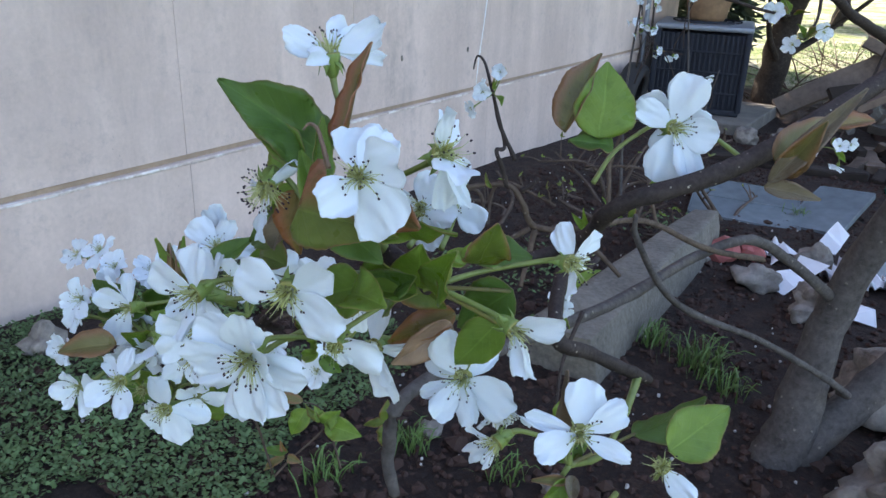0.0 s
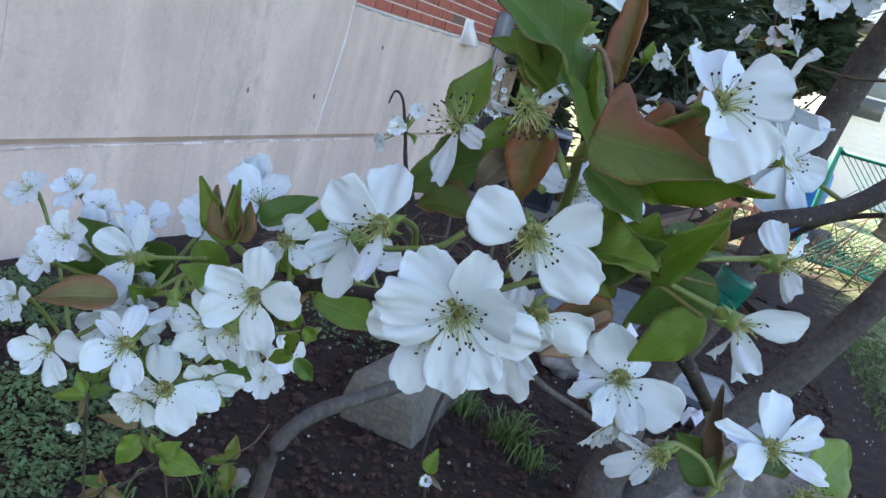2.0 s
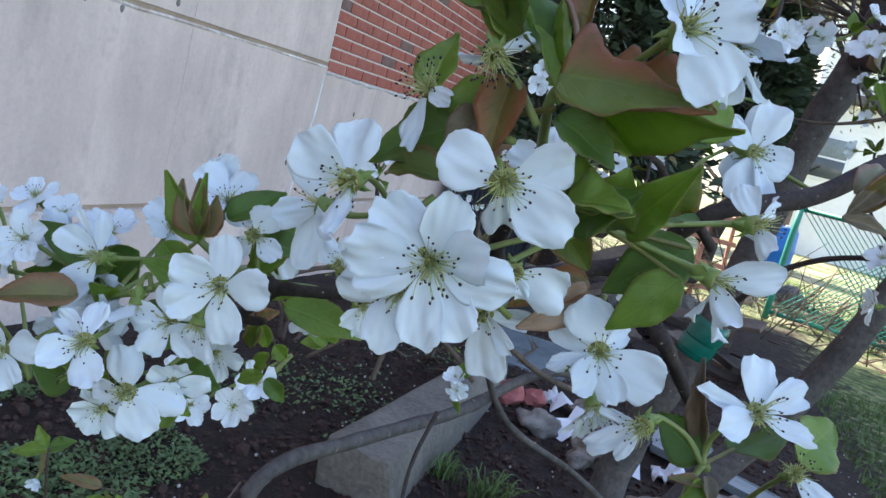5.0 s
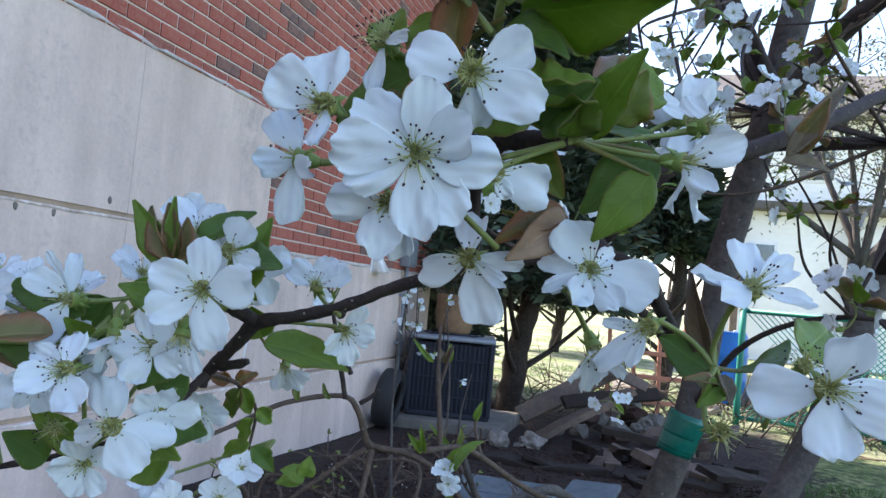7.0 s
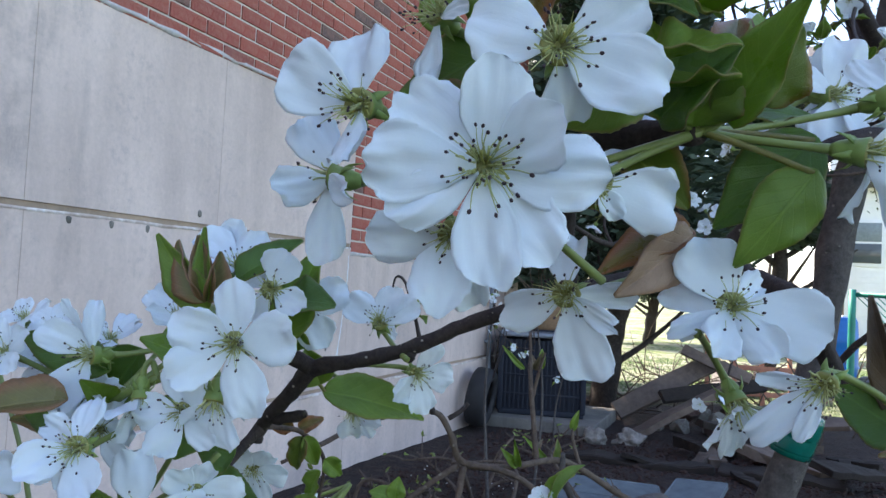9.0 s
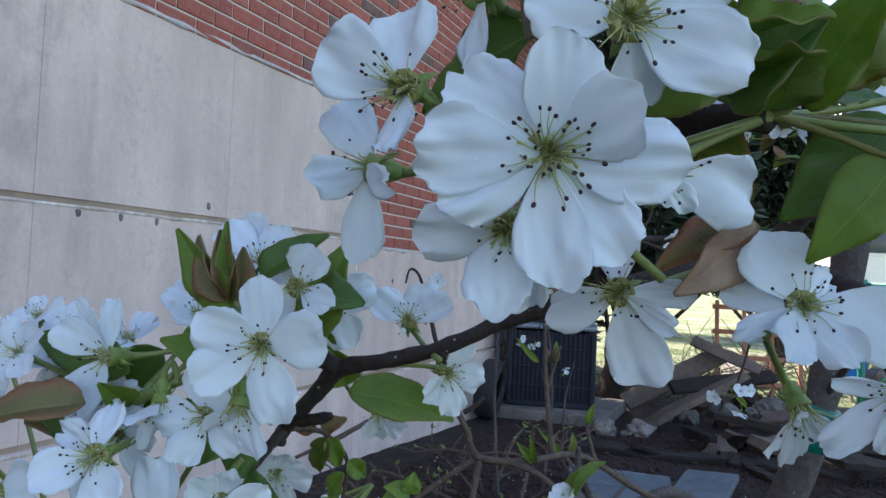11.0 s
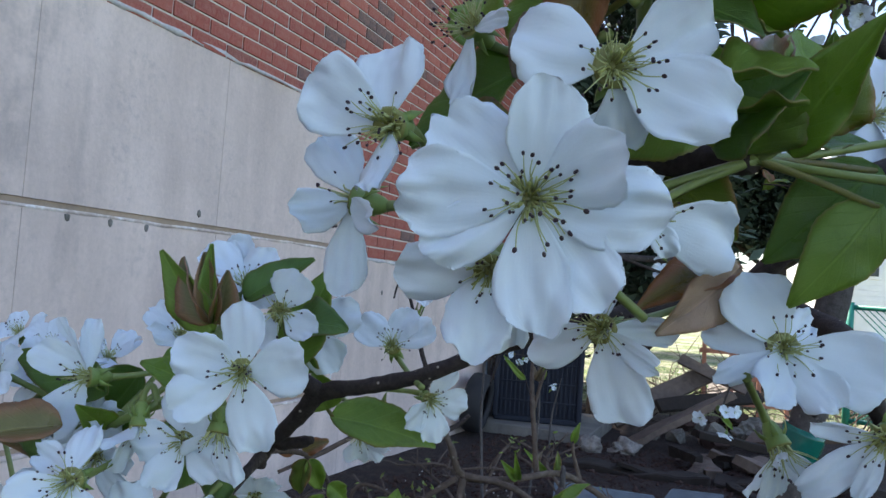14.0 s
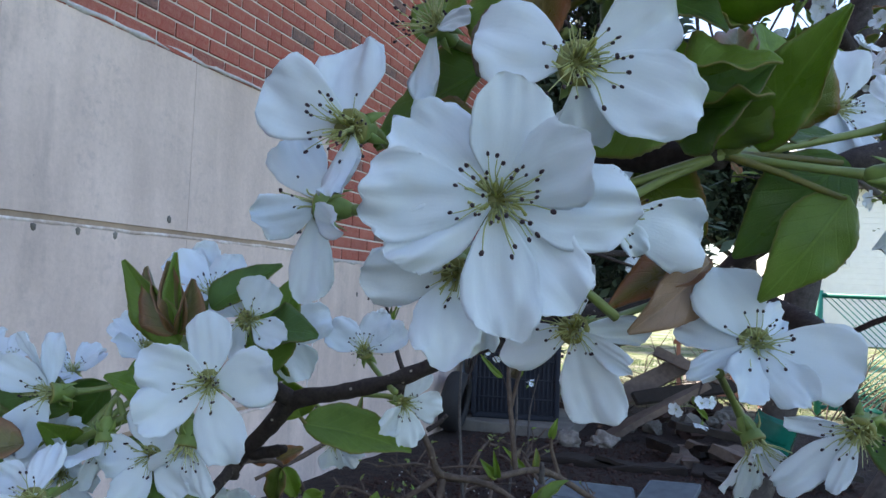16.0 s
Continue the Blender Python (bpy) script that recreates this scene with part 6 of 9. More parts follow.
leaf(PEAR, (-0.0939, 0.1798, 1.0508), (-0.0858, 0.1769, 1.0671), (0.773, -0.613, -0.097), 0.014, M_TINGED, 16, 15, 0.12)
leaf(PEAR, (-0.1071, 0.1589, 1.0447), (-0.1148, 0.1501, 1.0618), (-0.171, -0.976, 0.041), 0.013, M_GREEN, 22, 20, 0.12)
leaf(PEAR, (-0.1008, 0.1878, 1.0508), (-0.0821, 0.1949, 1.0506), (0.176, -0.603, 0.778), 0.012, M_DEEP, 15, 20, 0.12)
leaf(PEAR, (-0.1144, 0.1485, 1.0487), (-0.1321, 0.1464, 1.0404), (0.305, -0.857, 0.27), 0.015, M_GREEN, 15, 20, 0.12)
leaf(PEAR, (-0.1232, 0.1797, 1.0415), (-0.1088, 0.1856, 1.0281), (0.118, -0.927, 0.258), 0.012, M_TINGED, 35, 50, 0.12)
leaf(PEAR, (-0.0969, 0.1510, 1.0498), (-0.1168, 0.1469, 1.0484), (-0.1988, -0.5023, 0.8005), 0.01, M_GREEN, 28, -30, 0.2)
stem("bud_scale", [(-0.1055, 0.1692, 1.0433), (-0.1019, 0.1661, 1.049), (-0.1001, 0.1644, 1.0558)], [0.0012, 0.0011, 0.0004], M_STALK, "")
stem("bud_scale", [(-0.1048, 0.1695, 1.0434), (-0.0997, 0.1669, 1.0508), (-0.0975, 0.1653, 1.0576)], [0.0012, 0.0011, 0.0004], M_STALK, "")
stem("bud_scale", [(-0.1042, 0.1697, 1.0434), (-0.0976, 0.1677, 1.0485), (-0.0951, 0.1663, 1.0554)], [0.0012, 0.0011, 0.0004], M_STALK, "")
stem("bud_scale", [(-0.1051, 0.1694, 1.0434), (-0.1005, 0.1667, 1.0462), (-0.0985, 0.1651, 1.053)], [0.0012, 0.0011, 0.0004], M_STALK, "")
stem("twig", [(-0.0643, 0.2705, 0.9766), (-0.06, 0.2435, 0.9712), (-0.0567, 0.2126, 0.9732), (-0.0599, 0.192, 0.9805)], [0.0018, 0.0015, 0.0013, 0.0012], M_STALK, "")
leaf(PEAR, (-0.0598, 0.2017, 0.9779), (-0.0763, 0.2047, 0.9875), (0.305, -0.857, 0.27), 0.014, M_DEEP, 12, 25, 0.12, stalk=(-0.0599, 0.192, 0.9805))
leaf(PEAR, (-0.0499, 0.2257, 0.9777), (-0.031, 0.2485, 0.9899), (-0.509, -0.658, -0.555), 0.015, M_DEEP, 10, 20, 0.12, stalk=(-0.0599, 0.192, 0.9805))
leaf(PEAR, (-0.0595, 0.189, 0.9754), (-0.0687, 0.1812, 0.9765), (0.216, -0.691, 0.675), 0.003, M_BRONZE, 35, 40, 0.12)
leaf(PEAR, (-0.0584, 0.1894, 0.9782), (-0.0553, 0.1865, 0.9703), (0.59, -0.746, 0.188), 0.004, M_FELT, 35, 30, 0.12)
leaf(PEAR, (-0.0589, 0.1892, 0.9761), (-0.0646, 0.183, 0.969), (0.403, -0.816, 0.176), 0.006, M_GREEN, 35, 30, 0.12)
stem("twig", [(-0.2454, 0.2211, 0.9815), (-0.2459, 0.2123, 0.9821), (-0.2524, 0.1992, 0.982), (-0.2577, 0.1792, 0.975), (-0.2748, 0.1784, 0.9662)], [0.0022, 0.002, 0.0017, 0.0015, 0.0012], M_STALK, "")
stem("twig", [(-0.2398, 0.2039, 0.9829), (-0.2476, 0.1877, 0.9957)], [0.0016, 0.0014], M_STALK, "")
stem("twig", [(-0.2344, 0.2287, 0.9758), (-0.2407, 0.224, 0.9797), (-0.2454, 0.2211, 0.9815)], [0.0028, 0.003, 0.002], M_TWIG, "")
stem("twig", [(-0.2532, 0.2351, 0.9552), (-0.2435, 0.2333, 0.9577), (-0.2392, 0.2328, 0.9591)], [0.0022, 0.0022, 0.0012], M_TWIG, "")
stem("bud_scale", [(-0.1972, 0.2285, 0.9854), (-0.1976, 0.2274, 0.9826), (-0.1978, 0.2263, 0.9815)], [0.0019, 0.0018, 0.0006], M_TWIG, "")
stem("twig", [(-0.2608, 0.2377, 0.9515), (-0.2588, 0.2174, 0.9428), (-0.2611, 0.2061, 0.9333), (-0.2849, 0.1975, 0.9218), (-0.3212, 0.1949, 0.9108)], [0.002, 0.0018, 0.0017, 0.0015, 0.0012], M_TWIG, "")
leaf(PEAR, (-0.2476, 0.1877, 0.9957), (-0.263, 0.181, 1.0183), (0.069, -1.045, 0.049), 0.0108, M_GREEN, 20, 20, 0.12)
leaf(PEAR, (-0.2469, 0.1857, 0.9984), (-0.2567, 0.1835, 1.0168), (-0.277, -0.959, -0.063), 0.0079, M_BRONZE, 48, 15, 0.12)
leaf(PEAR, (-0.2469, 0.1857, 0.9984), (-0.2513, 0.1855, 1.0185), (0.47, -0.677, -0.014), 0.0072, M_BRONZE, 48, 15, 0.12)
leaf(PEAR, (-0.2469, 0.1857, 0.9984), (-0.245, 0.188, 1.0139), (0.937, -0.501, 0.017), 0.0079, M_BRONZE, 48, 15, 0.12)
leaf(PEAR, (-0.2469, 0.1857, 0.9984), (-0.2493, 0.1861, 1.021), (0.283, -0.748, -0.026), 0.0050, M_GREEN, 48, 15, 0.12)
leaf(PEAR, (-0.2427, 0.1945, 1.0055), (-0.2278, 0.2072, 1.0189), (0.256, -0.779, 0.572), 0.01, M_DEEP, 25, 15, 0.12)
leaf(PEAR, (-0.2327, 0.2065, 0.9862), (-0.2235, 0.2121, 1.0181), (0.074, -1.04, -0.051), 0.014, M_GREEN, 20, 15, 0.12)
leaf(PEAR, (-0.23, 0.2028, 0.9992), (-0.2138, 0.2057, 0.9985), (0.216, -0.691, 0.675), 0.013, M_DEEP, 15, 50, 0.12)
leaf(PEAR, (-0.2792, 0.1818, 0.9749), (-0.3146, 0.1787, 0.9841), (0.3, -0.862, 0.37), 0.013, M_DEEP, 18, 20, 0.12)
leaf(PEAR, (-0.2814, 0.1889, 0.9618), (-0.3212, 0.1824, 0.9613), (0.438, -0.91, 0.173), 0.025, M_DEEP, 12, 15, 0.12)
leaf(PEAR, (-0.2738, 0.1617, 0.9692), (-0.2962, 0.1461, 0.9637), (0.037, -0.684, 0.649), 0.013, M_BRONZE, 28, 20, 0.12)
leaf(PEAR, (-0.2444, 0.1841, 0.9795), (-0.2558, 0.1688, 0.9875), (0.26, -0.774, 0.473), 0.011, M_GREEN, 18, 20, 0.12)
leaf(PEAR, (-0.2524, 0.1922, 0.9681), (-0.2559, 0.1861, 0.9499), (0.443, -0.905, 0.073), 0.022, M_DEEP, 12, 20, 0.12)
leaf(PEAR, (-0.2612, 0.206, 0.9353), (-0.2424, 0.2133, 0.9316), (0.296, -0.867, 0.469), 0.017, M_DEEP, 15, 20, 0.12)
leaf(PEAR, (-0.2506, 0.2096, 0.948), (-0.2628, 0.2049, 0.9492), (0.296, -0.867, 0.469), 0.014, M_DEEP, 15, 20, 0.12)
leaf(PEAR, (-0.255, 0.2088, 0.9218), (-0.2733, 0.2021, 0.9146), (0.296, -0.867, 0.469), 0.017, M_GREEN, 15, 20, 0.12)
leaf(PEAR, (-0.2716, 0.2767, 0.9431), (-0.2833, 0.2776, 0.9437), (0.105, -0.936, 0.357), 0.006, M_RUSSET, 28, 40, 0.3)
leaf(PEAR, (-0.2697, 0.2774, 0.9432), (-0.2627, 0.2853, 0.9471), (0.334, -0.85, 0.372), 0.006, M_RUSSET, 28, 40, 0.3)
leaf(PEAR, (-0.2682, 0.2781, 0.9403), (-0.2727, 0.2823, 0.925), (0.203, -0.899, 0.363), 0.008, M_TINGED, 28, 40, 0.3)
leaf(PEAR, (-0.2668, 0.2786, 0.9404), (-0.2647, 0.2852, 0.9276), (0.378, -0.833, 0.375), 0.007, M_GREEN, 28, 40, 0.3)
leaf(PEAR, (-0.2593, 0.2818, 0.9309), (-0.255, 0.289, 0.9237), (0.394, -0.827, 0.376), 0.007, M_GREEN, 28, 40, 0.3)
leaf(PEAR, (-0.2607, 0.2814, 0.9263), (-0.2669, 0.2849, 0.9122), (-0.024, -0.984, 0.348), 0.007, M_GREEN, 28, 40, 0.3)
leaf(PEAR, (-0.2613, 0.2816, 0.9142), (-0.2752, 0.282, 0.906), (-0.063, -0.999, 0.346), 0.007, M_GREEN, 28, 40, 0.3)
leaf(PEAR, (-0.2601, 0.2821, 0.9125), (-0.252, 0.291, 0.9004), (0.553, -0.767, 0.386), 0.008, M_DEEP, 28, 40, 0.3)
stem("twig", [(-0.2608, 0.2377, 0.9515), (-0.2652, 0.2576, 0.9474), (-0.2678, 0.2782, 0.9414), (-0.2646, 0.2906, 0.9288), (-0.2688, 0.295, 0.9085)], [0.0013, 0.0011, 0.001, 0.0009, 0.0007], M_SHOOT, "")
leaf(PEAR, (-0.2365, 0.2377, 0.9692), (-0.241, 0.2334, 0.9819), (0.305, -0.857, 0.27), 0.012, M_GREEN, 20, 20, 0.12)
leaf(PEAR, (-0.281, 0.1969, 0.9809), (-0.3006, 0.1959, 0.9521), (0.252, -0.98, 0.161), 0.017, M_DEEP, 14, 20, 0.12)
leaf(PEAR, (-0.2681, 0.193, 0.9887), (-0.256, 0.2045, 0.9737), (0.305, -0.857, 0.27), 0.012, M_GREEN, 20, 20, 0.12)
leaf(PEAR, (-0.294, 0.1984, 0.9525), (-0.3219, 0.1824, 0.9549), (0.256, -0.779, 0.572), 0.013, M_BRONZE, 25, 20, 0.12)
leaf(PEAR, (-0.2354, 0.2195, 0.9827), (-0.2369, 0.2132, 0.9948), (0.123, -0.922, 0.158), 0.012, M_GREEN, 20, 20, 0.12)
blossom(PEAR, (-0.282, 0.1768, 0.9334), (85.8, -3.1, 26.3), [], 0.014, (-0.2849, 0.1975, 0.9218), stamens=26, spread=1.1, label="spent pear blossom that has dropped its petals")
leaf(PEAR, (-0.2811, 0.1936, 0.9233), (-0.2993, 0.1829, 0.9383), (0.114, -0.932, 0.357), 0.011, M_GREEN, 20, 25, 0.12)
leaf(PEAR, (-0.2978, 0.1928, 0.9178), (-0.3079, 0.18, 0.9281), (0.26, -0.774, 0.473), 0.013, M_DEEP, 15, 25, 0.12)
leaf(PEAR, (-0.2646, 0.1963, 0.9319), (-0.2425, 0.1974, 0.9245), (0.492, -0.786, 0.282), 0.012, M_GREEN, 20, 25, 0.12)
leaf(PEAR, (-0.2748, 0.1784, 0.9662), (-0.2715, 0.1633, 0.9747), (0.492, -0.786, 0.282), 0.008, M_GREEN, 25, 25, 0.12)
blossom(PEAR, (-0.2049, 0.2502, 0.975), (99.7, -9.7, 50.7), [(55, 0.013, 0.9, 12), (-14, 0.013, 0.9, 12), (-90, 0.014, 0.9, 10), (-148, 0.012, 0.8, 12)], 0.014, (-0.2414, 0.2372, 0.9749))
blossom(PEAR, (-0.2113, 0.232, 0.9929), (61.3, -5.9, 16.3), [(144, 0.014, 0.9, 20), (63, 0.013, 0.9, 20), (20, 0.014, 0.8, 14)], 0.014, (-0.1954, 0.2207, 0.9829))
blossom(PEAR, (-0.2439, 0.2761, 0.9531), (142.1, -3.5, 20.6), [(-70, 0.014, 0.9, 20), (-103, 0.013, 0.9, 20), (-15, 0.012, 0.9, 20)], 0.013, (-0.2344, 0.2287, 0.9758), stamens=8)
blossom(PEAR, (-0.2351, 0.2191, 0.997), (80, -0.7, 36.8), [(22, 0.016, 0.9, 10), (-59, 0.015, 0.9, 10), (90, 0.014, 0.9, 10)], 0.016, (-0.2269, 0.1994, 0.9828), stamens=8)
blossom(PEAR, (-0.2615, 0.2139, 1.0115), (46.9, -3.5, 20.6), [(79, 0.014, 0.85, 45), (108, 0.012, 0.85, 45), (50, 0.01, 0.8, 35)], 0.013, (-0.2476, 0.1877, 0.9957), stamens=8)
blossom(PEAR, (-0.3084, 0.1679, 0.9793), (70, -18.1, 21.1), [(13, 0.011, 0.9299, 26.4022), (90, 0.0101, 0.8756, 21.9669), (170, 0.0098, 0.976, 22.7711), (-134, 0.0104, 0.9505, 14.6279), (-63, 0.0107, 0.9304, 23.8141)], 0.012, (-0.2748, 0.1784, 0.9662), stamens=14)
blossom(PEAR, (-0.3174, 0.1937, 0.9855), (50.9, -8.5, 33.7), [(69, 0.0086, 0.9171, 25.62), (136, 0.0087, 0.9994, 10.144), (-154, 0.0072, 1.0141, 17.5956), (-78, 0.0074, 0.9362, 16.4891), (-6, 0.008, 0.9493, 27.8924)], 0.01, (-0.2748, 0.1784, 0.9662), stamens=14)
blossom(PEAR, (-0.3245, 0.1749, 0.9622), (70.3, -24.4, 4.9), [(56, 0.0096, 1.0185, 22.768), (114, 0.0096, 1.014, 27.9033), (-169, 0.0093, 0.8859, 26.2954), (-94, 0.0083, 0.8608, 26.7867), (-16, 0.0078, 0.9861, 17.0302)], 0.011000000000000001, (-0.2748, 0.1784, 0.9662), stamens=14)
blossom(PEAR, (-0.2906, 0.1506, 0.9451), (85.2, -19.4, 9.3), [(8, 0.0146, 0.9, 9), (85, 0.0111, 0.75, 35), (164, 0.0123, 0.8, 50), (-137, 0.0112, 0.7, 30), (-67, 0.0133, 0.85, 11)], 0.014, (-0.2748, 0.1784, 0.9662), stamens=14)
blossom(PEAR, (-0.2911, 0.1759, 0.948), (90.6, -18.2, 26.8), [(-3, 0.0099, 0.8534, 21.5476), (76, 0.0087, 0.9566, 18.2575), (146, 0.0094, 0.9702, 24.2368), (-153, 0.0087, 0.9649, 29.1927), (-77, 0.0096, 0.9508, 15.0406)], 0.012, (-0.2748, 0.1784, 0.9662), stamens=14)
blossom(PEAR, (-0.2711, 0.1813, 0.9221), (108.2, -5.2, 25.8), [(22, 0.0113, 0.9513, 14.6089), (96, 0.0125, 0.8546, 20.5237), (173, 0.0111, 0.8878, 25.6838), (-122, 0.0108, 0.924, 23.3575), (-55, 0.0112, 0.9067, 26.3379)], 0.014, (-0.2849, 0.1975, 0.9218), stamens=14)
blossom(PEAR, (-0.2632, 0.2374, 0.9358), (112.7, -7.7, 30.3), [(53, 0.0112, 0.9209, 17.235), (124, 0.013, 0.8765, 8.1026), (-152, 0.0128, 1.0178, 17.5558), (-79, 0.013, 0.8878, 24.4015), (-13, 0.0122, 0.9382, 14.3589)], 0.014, (-0.2588, 0.2174, 0.9428), stamens=14)
blossom(PEAR, (-0.3284, 0.1671, 0.9465), (86.9, -11.3, 7.3), [(22, 0.0087, 0.9501, 14.3142), (104, 0.0086, 1.0036, 23.2615), (-179, 0.0107, 1.0029, 20.693), (-129, 0.0104, 0.8792, 14.5975), (-40, 0.0098, 0.9203, 28.6589)], 0.012, (-0.3212, 0.1949, 0.9108), stamens=14)
blossom(PEAR, (-0.3696, 0.2044, 0.9755), (61.4, -23, 6.3), [(29, 0.0097, 0.982, 8.0398), (101, 0.0088, 0.8712, 9.5052), (-176, 0.0106, 0.8646, 19.0466), (-112, 0.0093, 0.9097, 22.2321), (-36, 0.0094, 0.8825, 15.2331)], 0.012, (-0.3212, 0.1949, 0.9108), stamens=14)
blossom(PEAR, (-0.315, 0.304, 0.871), (61.5, -8.2, 31.2), [(9, 0.0118, 0.9, 20), (81, 0.0112, 0.9, 20), (153, 0.0114, 0.9, 20), (-134, 0.0117, 0.9, 20), (-63, 0.0122, 0.9, 20)], 0.013, (-0.285, 0.354, 0.901), stamens=10)
blossom(PEAR, (-0.293, 0.314, 0.875), (59, -12.1, 24.3), [(57, 0.0122, 0.9, 20), (127, 0.0119, 0.9, 20), (-160, 0.0117, 0.9, 20), (-88, 0.012, 0.9, 20), (-17, 0.0124, 0.9, 20)], 0.013, (-0.285, 0.354, 0.901), stamens=10)
blossom(PEAR, (-0.335, 0.314, 0.879), (72.3, -6.8, 37.5), [(30, 0.0115, 0.9, 20), (102, 0.0121, 0.9, 20), (174, 0.0124, 0.9, 20), (-114, 0.0111, 0.9, 20), (-42, 0.0118, 0.9, 20)], 0.013, (-0.285, 0.354, 0.901), stamens=10)
blossom(PEAR, (-0.285, 0.319, 0.891), (51.4, 0.5, 41.6), [(35, 0.0117, 0.9, 20), (103, 0.0128, 0.9, 20), (-180, 0.0126, 0.9, 20), (-112, 0.0115, 0.9, 20), (-39, 0.0119, 0.9, 20)], 0.013, (-0.285, 0.354, 0.901), stamens=10)
blossom(PEAR, (-0.0759, 0.3032, 1.0821), (97.2, -4.2, 26.3), [(70, 0.017, 1, 10), (150, 0.016, 1, 10), (-21, 0.016, 1, 10), (-100, 0.016, 1, 12), (-60, 0.014, 0.9, 12)], 0.017, (-0.0421, 0.2963, 1.0697), stamens=14)
blossom(PEAR, (-0.3108, 0.1876, 0.9759), (63.7, -10.3, 17.7), [(30, 0.0112, 0.95, 0, -15), (104, 0.0124, 0.85, 36, 0), (183, 0.0112, 0.97, 36, 30), (241, 0.0114, 0.8, 19, -15), (311, 0.0126, 0.94, 34, 15)], 0.0130, (-0.2748, 0.1784, 0.9662), stamens=16)
blossom(PEAR, (-0.2886, 0.1846, 0.9658), (86.9, -2.2, 28.0), [(8, 0.0129, 0.96, 29, 0), (84, 0.0117, 0.79, 27, 0), (168, 0.0109, 0.86, 19, 0), (224, 0.0127, 0.95, 37, 0), (294, 0.0123, 0.96, 8, 0)], 0.0130, (-0.2748, 0.1784, 0.9662), stamens=16)
blossom(PEAR, (-0.3052, 0.2068, 0.9812), (36.3, 3.0, 37.6), [(55, 0.0121, 0.88, 22, -15), (146, 0.0109, 0.86, 24, 0), (213, 0.0103, 0.97, 27, 0), (270, 0.0112, 0.9, 6, 15), (358, 0.0113, 0.79, 33, 30)], 0.0120, (-0.2748, 0.1784, 0.9662), stamens=16)
blossom(PEAR, (-0.2746, 0.2058, 0.9911), (56.0, 5.0, 44.2), [(62, 0.0134, 0.79, 14, -15), (143, 0.0139, 0.8, 13, -15), (209, 0.0123, 0.82, 36, 0), (282, 0.0134, 0.78, 4, 0), (355, 0.0126, 0.8, 24, 0)], 0.0140, (-0.2748, 0.1784, 0.9662), stamens=16)
blossom(PEAR, (-0.2414, 0.1795, 0.9441), (100.0, -3.0, 40.0), [(74, 0.0108, 0.79, 8, 30), (138, 0.0108, 0.94, 11, 30), (216, 0.0112, 0.8, 21, 0), (277, 0.012, 0.92, 29, 30), (1, 0.0129, 0.91, 10, -15)], 0.0130, (-0.2849, 0.1975, 0.9218), stamens=16)
blossom(PEAR, (-0.2443, 0.1757, 0.9672), (81.8, -4.7, 16.2), [(49, 0.0128, 0.91, 21, 15), (100, 0.0133, 0.81, 4, 30), (182, 0.0141, 0.91, 2, -15), (243, 0.0134, 0.87, 14, -15), (330, 0.0153, 0.79, 23, -15)], 0.0150, (-0.2849, 0.1975, 0.9218), stamens=16)
blossom(PEAR, (-0.2503, 0.2045, 1.009), (37.8, -1.9, 34.1), [(1, 0.0154, 0.8, 1, 0), (65, 0.0136, 0.9, 21, 30), (136, 0.0161, 0.85, 30, 0), (219, 0.015, 0.81, 15, 30), (299, 0.0139, 0.85, 9, 0)], 0.0160, (-0.2748, 0.1784, 0.9662), stamens=16)
blossom(PEAR, (-0.2758, 0.1766, 0.9584), (105.1, -1.9, 34.1), [(7, 0.012, 0.8, 36, 0), (83, 0.0138, 0.87, 20, 15), (167, 0.0119, 0.78, 29, 0), (218, 0.0124, 0.9, 37, -15), (309, 0.0119, 0.83, 32, -15)], 0.0140, (-0.2849, 0.1975, 0.9218), stamens=16)
blossom(PEAR, (-0.3391, 0.2, 0.9866), (39.0, -20.2, 19.8), [(30, 0.0097, 0.79, 3, 15), (106, 0.0094, 0.92, 25, 0), (187, 0.0092, 0.97, 37, -15), (255, 0.0109, 0.93, 8, -15), (327, 0.0092, 0.91, 16, 0)], 0.0110, (-0.2748, 0.1784, 0.9662), stamens=16)
leaf(PEAR, (-0.0308, 0.2884, 1.065), (-0.0065, 0.3037, 1.1019), (0.07, -1.029, 0.124), 0.008, M_FELT, 40, 20, 0.12)
leaf(PEAR, (-0.0283, 0.2942, 1.0682), (-0.0154, 0.2893, 1.091), (0.261, -0.975, 0.142), 0.01, M_BRONZE, 40, 25, 0.12)
leaf(PEAR, (-0.0322, 0.2881, 1.0632), (-0.0126, 0.2939, 1.0604), (0.184, -0.807, 0.452), 0.006, M_FELT, 35, 20, 0.12)
leaf(PEAR, (-0.0307, 0.2894, 1.0734), (-0.0195, 0.3161, 1.087), (0.192, -0.858, 0.639), 0.011, M_BRONZE, 30, 20, 0.12)
leaf(PEAR, (-0.0166, 0.3285, 1.082), (-0.0051, 0.3493, 1.0827), (0.268, -0.447, 0.853), 0.009, M_RUSSET, 25, 20, 0.12)
leaf(PEAR, (-0.1029, 0.2572, 1.0784), (-0.1022, 0.2839, 1.1064), (-0.089, -0.957, 0.276), 0.014, M_BRONZE, 40, 20, 0.12)
leaf(PEAR, (-0.0914, 0.264, 1.0768), (-0.0956, 0.2746, 1.1047), (0.652, -0.636, 0.47), 0.024, M_GREEN, 14, 15, 0.12)
leaf(PEAR, (-0.086, 0.2662, 1.0739), (-0.1012, 0.2569, 1.0754), (0.194, -0.341, 0.909), 0.015, M_DEEP, 15, 20, 0.12)
